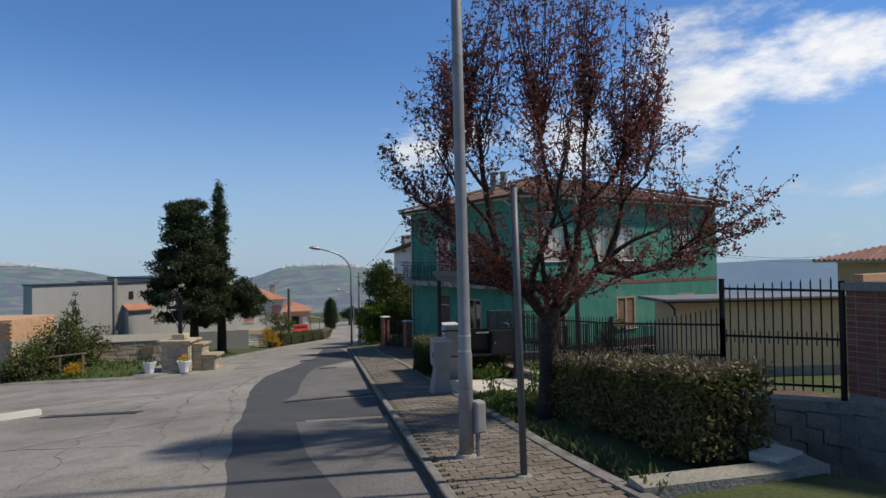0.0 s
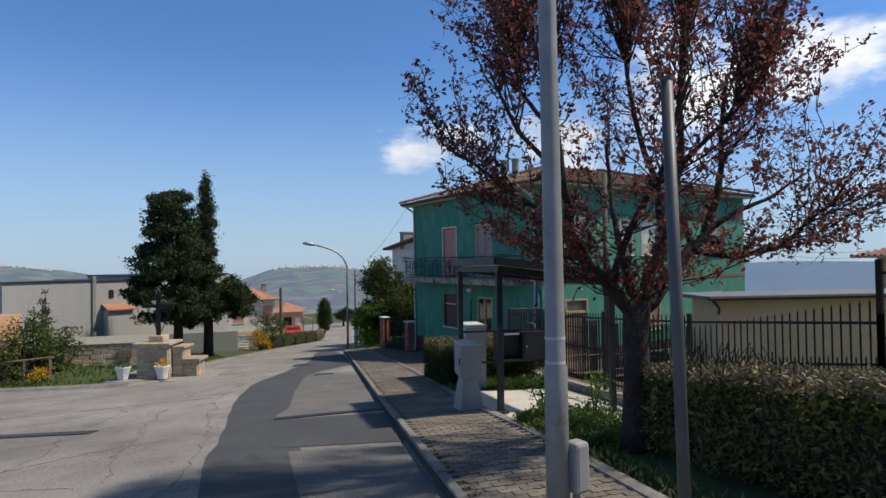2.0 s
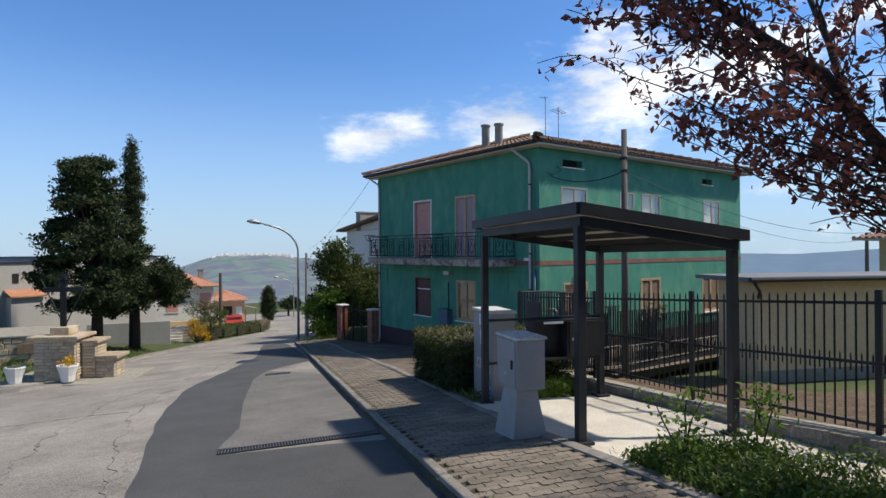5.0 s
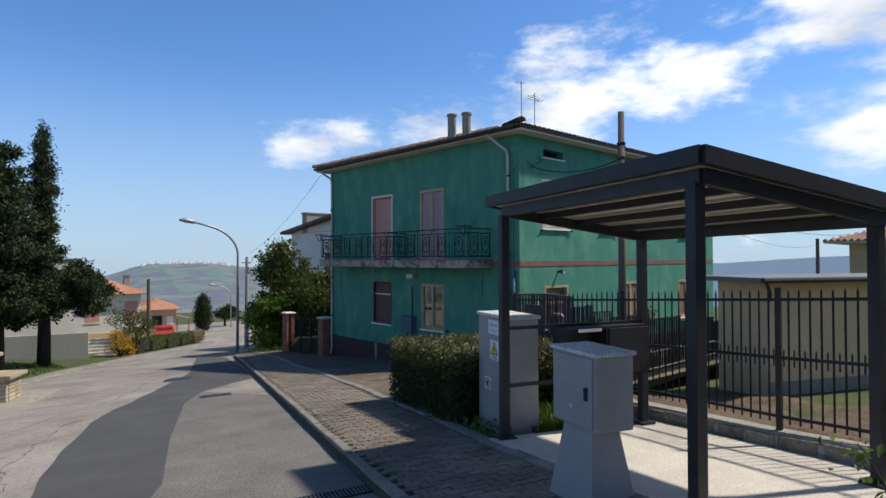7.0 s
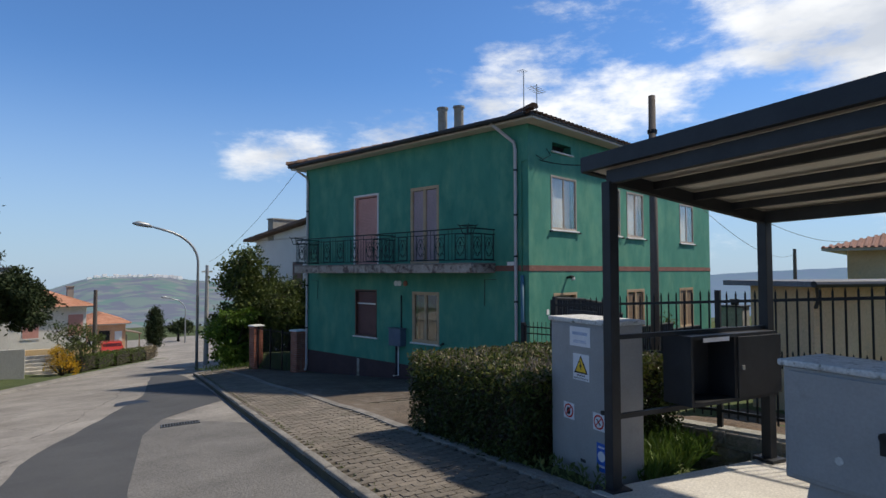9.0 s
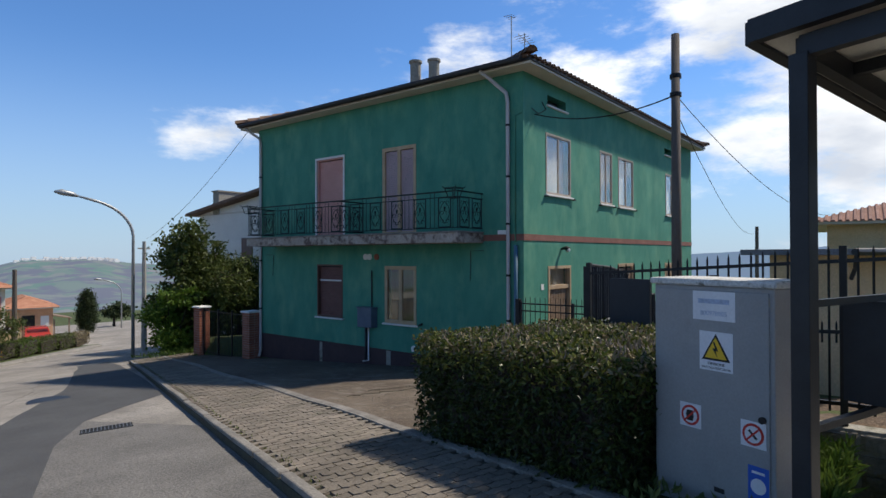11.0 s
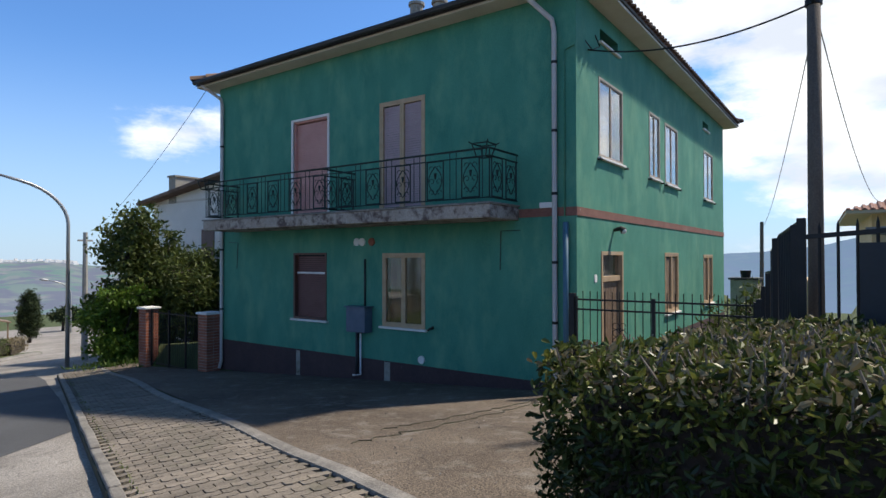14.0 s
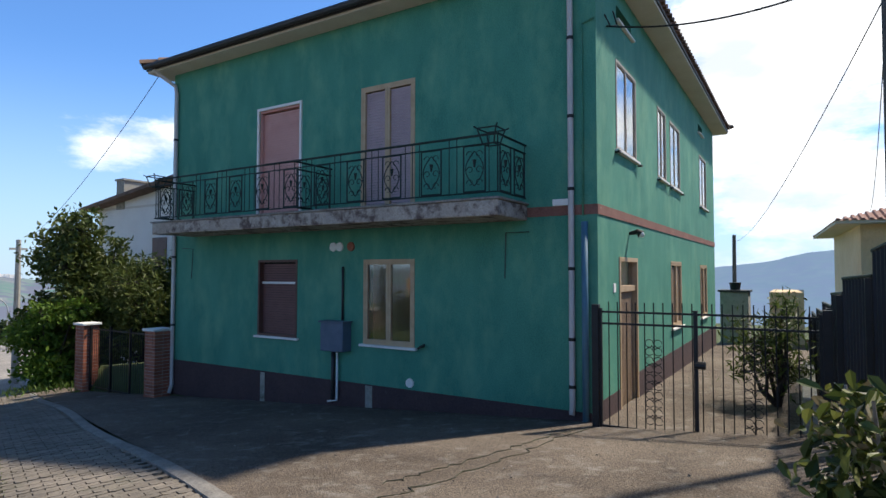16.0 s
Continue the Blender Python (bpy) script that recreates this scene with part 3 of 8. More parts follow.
def left_x(y):
    return interp(y, [26.3, 26.9, 33.6, 38.6, 45.4, 58.2, 60.6, 63, 70.5, 72, 100], [2.0, 3.6, 5.4, 7.7, 12.2, 21.3, 21.4, 18.2, 17.8, 23.6, 28])


def build_road():
    rows = []
    for y in np.arange(-14, 101, 0.8):
        lo = -15 if y < 26.4 else left_x(y)
        hi = road_right(y)
        rows.append([(lo + (hi - lo) * i / 14, y) for i in range(15)])
    sheet("road", rows, road_z, "asphalt", "worn grey asphalt street sloping down", "road")
    # the mouth of the side street
    top = [(2.0, 26.4), (0.9, 27.0), (-3.5, 31.3), (-16, 42)]
    rows = []
    for i in range(7):
        f = i / 6
        rows.append([(-15 + 17 * a, 26.35 + f * interp(-15 + 17 * a, [-16, -3.5, 0.9, 2.0], [15.65, 4.95, 0.65, 0.05])) for a in np.linspace(0, 1, 15)])
    sheet("side_road", rows, lambda x, y: road_z(x, y) - 0.004, "asphalt", "worn asphalt mouth of a side street", "road")


build_road()


def road_patch(name, poly, lift, material, label):
    """A resurfaced patch that lies on the road, cut up so that it follows the slope."""
    bm = bmesh.new()
    bm.faces.new([bm.verts.new((x, y, 0)) for x, y in poly])
    bmesh.ops.triangulate(bm, faces=bm.faces[:])
    for yy in np.arange(-10, 60, 0.8):
        bmesh.ops.bisect_plane(bm, geom=bm.verts[:] + bm.edges[:] + bm.faces[:], plane_co=(0, yy, 0), plane_no=(0, 1, 0))
    for v in bm.verts:
        v.co.z = road_z(v.co.x, v.co.y) + lift
    solo(name, bm, material, label, "road patch", kind="structure")


# dark strip that winds down the street, with pale old patches beside the kerb
EDGE_Y = [-8, 5.5, 11, 14.1, 15.3, 18, 20, 21.7, 23, 23.9, 25.2, 29.5, 33.5, 37, 39.5]
EDGE_L = [-2.1, 0.9, 2.1, 2.95, 3.2, 3.95, 4.6, 5.3, 6.0, 6.5, 7.3, 9.7, 11.2, 12.6, 13.5]
EDGE_R = [-0.3, 2.2, 3.4, 4.1, 4.65, 5.75, 6.5, 7.2, 7.7, 8.2, 10.08, 11.6, 12.9, 14.0, 14.6]
rng_e = random.Random(3)
rows_ = []
for y in np.arange(-8.4, 39.3, 0.8):
    w = rng_e.uniform(-0.05, 0.05)
    lo, hi = interp(y, EDGE_Y, EDGE_L) + w, interp(y, EDGE_Y, EDGE_R) - 0.6 * w
    rows_.append([(lo + (hi - lo) * i / 4, y) for i in range(5)])
sheet("road_patch_dark", rows_, lambda x, y: road_z(x, y) + 0.005, "asphalt_new", "dark newer asphalt strip winding down the street", "road patch")
road_patch("road_patch_cross", [(3.1, 11.3), (3.9, 10.75), (4.72, 10.15), (5.2, 11.4), (5.75, 12.9), (4.9, 13.45), (3.8, 14.0), (3.3, 12.6)], 0.009, "asphalt_new", "dark asphalt patch beside the kerb before the drain")
road_patch("road_patch_pale", [(3.95, 14.35), (5.9, 13.35), (7.0, 16.6), (8.6, 20.9), (8.0, 23.6), (7.0, 21.9), (5.5, 18.1), (4.6, 15.5)], 0.008, "asphalt_pale", "pale grey old asphalt patch beside the kerb")
road_patch("road_patch_pale", [(2.1, 5.4), (2.9, 5.0), (4.55, 9.9), (3.2, 10.9), (2.5, 8.0)], 0.008, "asphalt_pale", "pale grey old asphalt patch beside the kerb")


def strip(name, path, offs, z, material, label, category):
    """A strip of given cross section offsets (u, dz) along a plan path."""
    vs, fs = [], []
    k = len(offs)
    for i, p in enumerate(path):
        a, b = path[max(0, i - 1)], path[min(len(path) - 1, i + 1)]
        d = Vector((b[0] - a[0], b[1] - a[1], 0)).normalized()
        n_ = Vector((d.y, -d.x, 0))
        for u, dz in offs:
            vs.append((p[0] + n_.x * u, p[1] + n_.y * u, z(p[0], p[1]) + dz))
    for j in range(len(path) - 1):
        for i in range(k - 1):
            fs.append((j * k + i, (j + 1) * k + i, (j + 1) * k + i + 1, j * k + i + 1))
    fs.append(tuple(range(k)))
    fs.append(tuple(range(len(path) * k - 1, len(path) * k - k - 1, -1)))
    return tagged(new(name, from_lists(name, vs, fs, material)), label, category, kind="structure")


def along(poly, step):
    out = []
    for (ax, ay), (bx, by) in zip(poly, poly[1:]):
        n_ = max(1, int(math.hypot(bx - ax, by - ay) / step))
        out += [(ax + (bx - ax) * i / n_, ay + (by - ay) * i / n_) for i in range(n_)]
    return out + [poly[-1]]


# pavement bed, under its blocks
sheet("pavement", [[(kerb_x(y) + 0.1, y), (kerb_x(y) + 0.6, y), (kerb_x(y) + 1.2, y), (kerb_x(y) + pave_w, y)] for y, pave_w in [(y, interp(y, [-9, 20, 35], [PAVE, 1.66, 1.25])) for y in np.arange(-9, 35.9, 0.8)]],
      lambda x, y: g(y) - 0.022, "joint", "soil bed between concrete pavers", "pavement")
# concrete yard before the house
yard_rows = []
for y in np.arange(16.6, 36.0, 0.6):
    a = kerb_x(y) + interp(y, [-9, 20, 35], [PAVE, 1.66, 1.25]) + 0.08
    b = FACE + 0.02 if y < 30.2 else max(a + 0.2, interp(y, [30.2, 36], [15.7, 15.9]))
    yard_rows.append([(a + (b - a) * i / 8, y) for i in range(9)])
sheet("yard", yard_rows, yard_z, "yard", "stained grey concrete yard before the house", "yard")
# passage beside the house
sheet("passage", [[(x, y) for x in np.linspace(FACE - 0.1, 33, 16)] for y in np.linspace(16.65, 19.75, 5)], lambda x, y: -2.85 - 0.02 * (x - FACE), "yard", "concrete passage beside the house", "passage")
# the yard's near corner, towards the gate
sheet("yard_corner", [[(x, y) for x in np.linspace(11.35, FACE - 0.1, 8)] for y in np.linspace(16.2, 16.6, 3)], lambda x, y: yard_z(x, y) - 0.002, "yard", "concrete strip beside the fence", "yard")


# ---------------------------------------------------------------- the green house
def wall_bm(axis_, at, th, u0, u1, z0, z1, holes):
    """A wall in the plane axis_=at, th thick inwards, from u0 to u1, with holes (ua, ub, za, zb) cut through it."""
    us = sorted({u0, u1, *[h[0] for h in holes], *[h[1] for h in holes]})
    zs = sorted({z0, z1, *[h[2] for h in holes], *[h[3] for h in holes]})
    solid = {}
    for i in range(len(us) - 1):
        for j in range(len(zs) - 1):
            cu, cz = (us[i] + us[i + 1]) / 2, (zs[j] + zs[j + 1]) / 2
            solid[i, j] = not any(h[0] < cu < h[1] and h[2] < cz < h[3] for h in holes)
    bm = bmesh.new()
    cache = {}

    def v(u, z, d):
        if (u, z, d) not in cache:
            cache[u, z, d] = bm.verts.new((at + d, u, z) if axis_ == "x" else (u, at + d, z))
        return cache[u, z, d]

    for (i, j), s in solid.items():
        if not s:
            continue
        a, b, c, d = us[i], us[i + 1], zs[j], zs[j + 1]
        for dd in (0, th):
            bm.faces.new((v(a, c, dd), v(b, c, dd), v(b, d, dd), v(a, d, dd)))
        for di, dj, p, q in ((-1, 0, (a, c), (a, d)), (1, 0, (b, c), (b, d)), (0, -1, (a, c), (b, c)), (0, 1, (a, d), (b, d))):
            if not solid.get((i + di, j + dj), False):
                bm.faces.new((v(*p, 0), v(*q, 0), v(*q, th), v(*p, th)))
    bmesh.ops.recalc_face_normals(bm, faces=bm.faces[:])
    return bm


house = thing("house", None, "two-storey teal green rendered house with hipped tile roof", "house")
W1, W2 = (25.85, 27.0, -1.98, -0.40), (22.98, 24.13, -1.98, -0.42)
D1, D2 = (25.80, 27.02, 0.42, 2.79), (22.98, 24.21, 0.42, 2.82)
EAVE = 4.11
part("wall", wall_bm("x", FACE, 0.3, CORNER, END, -4.2, EAVE, [W1, W2, D1, D2]), "green", house)
S1, S2, S3, S4 = (16.76, 18.10, 1.36, 2.87), (19.97, 20.84, 1.34, 2.87), (21.32, 22.56, 1.33, 2.86), (25.78, 27.15, 1.30, 2.83)
SD, G2, G3 = (16.85, 18.08, -3.1, -0.40), (21.25, 22.56, -1.93, -0.40), (25.65, 27.02, -1.98, -0.44)
N1, N2 = (16.85, 17.85, 3.55, 3.80), (25.7, 26.5, 3.50, 3.74)
part("wall", wall_bm("y", CORNER, 0.3, FACE + 0.3, BACK - 0.3, -4.2, EAVE, [S1, S2, S3, S4, SD, G2, G3, N1, N2]), "green", house)
part("wall", wall_bm("y", END - 0.3, 0.3, FACE + 0.3, BACK - 0.3, -4.6, EAVE, []), "green", house)
part("wall", wall_bm("x", BACK - 0.3, 0.3, CORNER, END, -4.6, EAVE, []), "green", house)
part("plinth", B(FACE - 0.012, CORNER - 0.012, -4.2, FACE + 0.05, END, -2.72), "plinth", house, "dark maroon painted plinth with flaked spots")
part("plinth", B(FACE + 0.06, CORNER - 0.012, -4.2, SD[0], CORNER + 0.02, -2.55), "plinth", house, "dark maroon painted plinth")
part("plinth", B(SD[1], CORNER - 0.012, -4.2, BACK, CORNER + 0.02, -2.45), "plinth", house, "dark maroon painted plinth")
part("string_course", B(FACE - 0.01, CORNER - 0.015, 0.21, FACE + 0.03, 20.83, 0.36), "band", house, "maroon painted band")
part("string_course", B(FACE + 0.04, CORNER - 0.015, 0.21, BACK, CORNER + 0.03, 0.36), "band", house, "maroon painted band with old scribbled cracks")
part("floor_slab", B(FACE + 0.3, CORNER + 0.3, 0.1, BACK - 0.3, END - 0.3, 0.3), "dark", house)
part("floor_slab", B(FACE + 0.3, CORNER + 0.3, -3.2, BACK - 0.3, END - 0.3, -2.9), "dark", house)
# roof: soffit board, fascia and a low hip
RX0, RX1, RY0, RY1 = 15.25, 29.4, 19.26, 30.52
part("soffit", B(RX0 + 0.03, RY0 + 0.03, EAVE, RX1 - 0.03, RY1 - 0.03, EAVE + 0.05), "soffit", house, "cream painted eave soffit")
part("fascia", B(RX0, RY0, EAVE + 0.052, RX1, RY1, EAVE + 0.12, 0.01), "gutter", house, "dark eave edge")


def hip_z(x, y, base=EAVE + 0.11, pitch=0.30):
    return base + pitch * min(x - RX0, RX1 - x, y - RY0, RY1 - y)


def roof_bm():
    cx = [(RX0, RY0), (RX1, RY0), (RX1, RY1), (RX0, RY1)]
    h = (RY1 - RY0) / 2
    r0, r1 = (RX0 + h, RY0 + h), (RX1 - h, RY0 + h)
    bm = bmesh.new()
    lo = [bm.verts.new((x, y, EAVE + 0.115)) for x, y in cx]
    a, b = [bm.verts.new((x, y, hip_z(x, y))) for x, y in (r0, r1)]
    for f in ((lo[0], lo[1], b, a), (lo[1], lo[2], b), (lo[2], lo[3], a, b), (lo[3], lo[0], a), tuple(lo[::-1])):
        bm.faces.new(f)
    return bm


part("roof", roof_bm(), "tile", house, "weathered brown roof")


def tile_rows():
    """Half-round cover tiles up the two slopes that show, stopped at the hips."""
    vs, fs = [], []

    def row(p0, p1, r=0.07, seg=5):
        d = (p1 - p0).normalized()
        side = d.cross(Vector((0, 0, 1))).normalized()
        up = side.cross(d)
        n_ = max(1, int((p1 - p0).length / 0.42))
        for k in range(n_):
            a, b = p0 + d * 0.42 * k, p0 + d * (0.42 * k + 0.45)
            i = len(vs)
            for q, rr, lift in ((a, r, 0.0), (b, r * 0.82, -0.012)):
                for s_ in range(seg + 1):
                    an = math.pi * s_ / seg
                    vs.append(q + side * rr * math.cos(an) + up * (rr * math.sin(an) + lift))
            for s_ in range(seg):
                fs.append((i + s_, i + s_ + 1, i + seg + 2 + s_, i + seg + 1 + s_))
            fs.append(tuple(range(i, i + seg + 1)))

    y = RY0 + 0.12
    while y < RY1 - 0.1:
        depth = min(y - RY0, RY1 - y)
        row(Vector((RX0 - 0.06, y, hip_z(RX0, y))), Vector((RX0 + depth, y, hip_z(RX0 + depth, y))))
        y += 0.215
    x = RX0 + 0.12
    while x < RX1 - 0.1:
        depth = min(x - RX0, RX1 - x, (RY1 - RY0) / 2)
        row(Vector((x, RY0 - 0.06, hip_z(x, RY0))), Vector((x, RY0 + depth, hip_z(x, RY0 + depth))))
        x += 0.215
    h = (RY1 - RY0) / 2
    for a, b in (((RX0 - 0.08, RY0 - 0.08), (RX0 + h, RY0 + h)), ((RX1 + 0.08, RY0 - 0.08), (RX1 - h, RY0 + h)), ((RX0 - 0.08, RY1 + 0.08), (RX0 + h, RY1 - h))):
        row(Vector((*a, EAVE + 0.2)), Vector((*b, hip_z(RX0 + h, RY0 + h) + 0.06)), 0.13)
    ob = new("roof_tiles", from_lists("roof_tiles", vs, fs, "tile", True))
    ob.parent = house
    tagged(ob, "rows of weathered half-round clay tiles", kind="stuff")


tile_rows()
part("gutter", T([(RX0 - 0.1, RY0 + 0.2, EAVE + 0.10), (RX0 - 0.1, RY1 - 0.1, EAVE + 0.10)], 0.06, 8), "gutter", house, "dark eave gutter")


# windows and doors of the house: P maps (u, out, z) to the wall's own place
def placed(axis_, at):
    return (lambda u, o, z: (at - o, u, z)) if axis_ == "x" else (lambda u, o, z: (u, at - o, z))


def pbox(P, u0, u1, o0, o1, z0, z1, bev=0.0):
    a, b = P(u0, o0, z0), P(u1, o1, z1)
    return B(min(a[0], b[0]), min(a[1], b[1]), min(a[2], b[2]), max(a[0], b[0]), max(a[1], b[1]), max(a[2], b[2]), bev)


def join(*bms):
    out = bms[0]
    for b in bms[1:]:
        me = bpy.data.meshes.new("tmp")
        b.to_mesh(me)
        b.free()
        out.from_mesh(me)
        bpy.data.meshes.remove(me)
    return out


def surround(P, h, w, o0, o1, bottom=True):
    u0, u1, z0, z1 = h
    bs = [pbox(P, u0, u0 + w, o0, o1, z0, z1), pbox(P, u1 - w, u1, o0, o1, z0, z1), pbox(P, u0 + w, u1 - w, o0, o1, z1 - w, z1)]
    if bottom:
        bs.append(pbox(P, u0 + w, u1 - w, o0, o1, z0, z0 + w))
    return join(*bs)


def slats(P, u0, u1, o, z0, z1, material, parent, pitch=0.05):
    """Each slat of a shutter by itself."""
    n_ = max(1, int((z1 - z0) / pitch))
    a, b = P(u0, o - 0.012, 0), P(u1, o, pitch - 0.006)
    me = mesh_of("slat", B(min(a[0], b[0]), min(a[1], b[1]), 0, max(a[0], b[0]), max(a[1], b[1]), pitch - 0.006), material)
    for i in range(n_):
        s_ = new("slat", me)
        s_.location = (0, 0, z0 + i * pitch)
        s_.parent = parent


def roller_window(axis_, at, h, frame_m, slat_m, label, bar=False, sill=True, trim=0.0, depth=-0.09):
    P = placed(axis_, at)
    u0, u1, z0, z1 = h
    w = part("window", surround(P, h, 0.05, depth - 0.03, 0.012 if trim == 0 else -0.02, sill), frame_m, house, label)
    if trim:
        part("frame", surround(P, (u0 - trim, u1 + trim, z0, z1 + trim), trim + 0.01, 0.0, 0.03, False), "white", w, "pale stone surround")
    slats(P, u0 + 0.05, u1 - 0.05, depth, z0 + 0.05, z1 - 0.05, slat_m, w)
    # near-black plate paints the unlit room behind the slats
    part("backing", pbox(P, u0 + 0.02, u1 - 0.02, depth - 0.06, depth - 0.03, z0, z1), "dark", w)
    if sill:
        part("sill", pbox(P, u0 - 0.06, u1 + 0.06, -0.05, 0.07, z0 - 0.045, z0, 0.008), "white", w, "pale stone sill")
    if bar:
        part("bar", pbox(P, u0 + 0.05, u1 - 0.05, depth + 0.005, depth + 0.03, z1 - 0.50, z1 - 0.455), "white", w, "white horizontal bar")
    return w


def casement(axis_, at, h, frame_m, label, behind="curtain", depth=-0.025, sill=True, shut=None, proud=0.012, knobs=False, rim=0.05, lip=0.03):
    """A two-leaved window or glazed door; behind: what hangs behind the glass; shut: slats instead of glass in the lower part."""
    P = placed(axis_, at)
    u0, u1, z0, z1 = h
    mid = (u0 + u1) / 2
    w = part("window", surround(P, h, 0.045, depth - 0.05, proud, True), frame_m, house, label)
    for a, b in ((u0 + 0.045, mid - 0.003), (mid + 0.003, u1 - 0.045)):
        leaf = part("leaf", surround(P, (a, b, z0 + 0.045, z1 - 0.045), rim, depth - 0.02, depth + lip), frame_m, w)
        if shut:
            slats(P, a + 0.05, b - 0.05, depth - 0.015, z0 + 0.095, z1 - 0.095, shut, w)
        else:
            pane = part("pane", pbox(P, a + rim, b - rim, depth - 0.012, depth - 0.004, z0 + 0.045 + rim, z1 - 0.045 - rim), "glass", w, "reflecting window glass")
            pane.visible_shadow = False
    if not shut:
        part("curtain", pbox(P, u0 + 0.06, u1 - 0.06, depth - 0.2, depth - 0.18, z0 + 0.05, z1 - 0.05), behind, w)
    if sill:
        part("sill", pbox(P, u0 - 0.06, u1 + 0.06, -0.05, 0.07, z0 - 0.045, z0, 0.008), "white", w, "pale stone sill")
    if knobs:
        for u in (u0 - 0.07, u1 + 0.1):
            part("shutter_hook", join(pbox(P, u, u + 0.03, 0.0, 0.08, z0 - 0.07, z0 - 0.04), pbox(P, u - 0.04, u + 0.07, 0.06, 0.08, z0 - 0.07, z0 - 0.035)), "black", w, "black iron shutter stay")
    return w


roller_window("x", FACE, W1, "alu_brown", "shutter_brown", "brown aluminium window with closed shutter and white bar", bar=True)
casement("x", FACE, W2, "wood_beige", "light wooden two-leaved window with cluttered curtain", behind="brown_curtain")
roller_window("x", FACE, D1, "shutter_pink", "shutter_pink", "balcony door with closed pink roller shutter", sill=False, trim=0.045)
casement("x", FACE, D2, "wood_beige", "beige wooden balcony door with closed mauve shutters", shut="shutter_mauve", sill=False)
for h_ in (S1, S3):
    casement("y", CORNER, h_, "frame_grey", "upper two-leaved wooden window reflecting the sky", knobs=True, depth=-0.012, rim=0.024, lip=0.012)
casement("y", CORNER, S2, "frame_grey", "narrow upper window reflecting the sky", knobs=True, depth=-0.012, rim=0.024, lip=0.012)
casement("y", CORNER, S4, "frame_grey", "upper two-leaved wooden window reflecting the sky", knobs=True, depth=-0.012, rim=0.024, lip=0.012)
casement("y", CORNER, G2, "wood_beige", "ground floor window with closed brown shutters", shut="wood_brown")
casement("y", CORNER, G3, "wood_beige", "ground floor window with closed brown shutters", shut="wood_brown")
PS = placed("y", CORNER)
sd = part("door_leaf", surround(PS, SD, 0.07, -0.14, 0.015, False), "wood_beige", house, "side door with fluted brown leaf and glazed fanlight")
part("transom", pbox(PS, SD[0] + 0.07, SD[1] - 0.07, -0.12, -0.02, SD[3] - 0.58, SD[3] - 0.48), "wood_beige", sd)
fan = part("pane", pbox(PS, SD[0] + 0.07, SD[1] - 0.07, -0.08, -0.07, SD[3] - 0.48, SD[3] - 0.07), "glass", sd, "frosted fanlight")
fan.visible_shadow = False
part("backing", pbox(PS, SD[0] + 0.02, SD[1] - 0.02, -0.22, -0.2, SD[2], SD[3]), "curtain", sd)
u = SD[0] + 0.08
while u < SD[1] - 0.1:
    part("board", pbox(PS, u, u + 0.075, -0.12, -0.07, SD[2] + 0.02, SD[3] - 0.585, 0.012), "wood_brown", sd)
    u += 0.088
for n_ in (N1, N2):
    part("vent_sill", pbox(PS, n_[0] - 0.06, n_[1] + 0.06, -0.02, 0.06, n_[2] - 0.04, n_[2], 0.006), "white", house, "pale sill of a small attic opening")
    # near-black plate paints the shade inside the attic opening
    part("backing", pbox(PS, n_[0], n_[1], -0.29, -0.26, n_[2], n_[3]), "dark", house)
lamp_ = part("wall_lamp", T([PS(17.55, 0.0, 0.02), PS(17.55, 0.14, 0.05), PS(17.55, 0.2, 0.0)], [0.03, 0.05, 0.075], 10), "black", house, "small black outdoor wall lamp")
part("bulb", T([PS(17.55, 0.2, -0.0), PS(17.55, 0.24, -0.03)], [0.06, 0.03], 10), "white", lamp_, "white lamp glass")
part("number_plate", pbox(PS, 16.5, 16.62, 0.0, 0.012, -0.97, -0.83), "white", house, "small white house number plate")

# balcony
BX, BY0, BY1, BZ0, BZ1 = 14.66, 20.83, 29.2, 0.16, 0.40
slab_ = bmesh.new()
box(slab_, BX, BY0, BZ0, FACE - 0.002, BY1, BZ1, 0.02)
balcony = part("balcony", slab_, "slab_edge", house, "concrete balcony slab with flaking edge")
part("edge_strip", B(BX - 0.025, BY0 - 0.025, BZ1 - 0.0, FACE - 0.003, BY1 + 0.025, BZ1 + 0.035, 0.008), "kerb", balcony, "pale stone edge of the slab")


def scroll(bm, c, r, ax, turn=1.0, th=0.007):
    pts = []
    for i in range(13):
        a = i / 12 * 1.6 * math.pi
        rr = r * (1 - 0.55 * i / 12)
        pts.append(Vector(c) + ax * (rr * math.cos(a) * turn) + Vector((0, 0, rr * math.sin(a))))
    tube(bm, pts, th, 4)


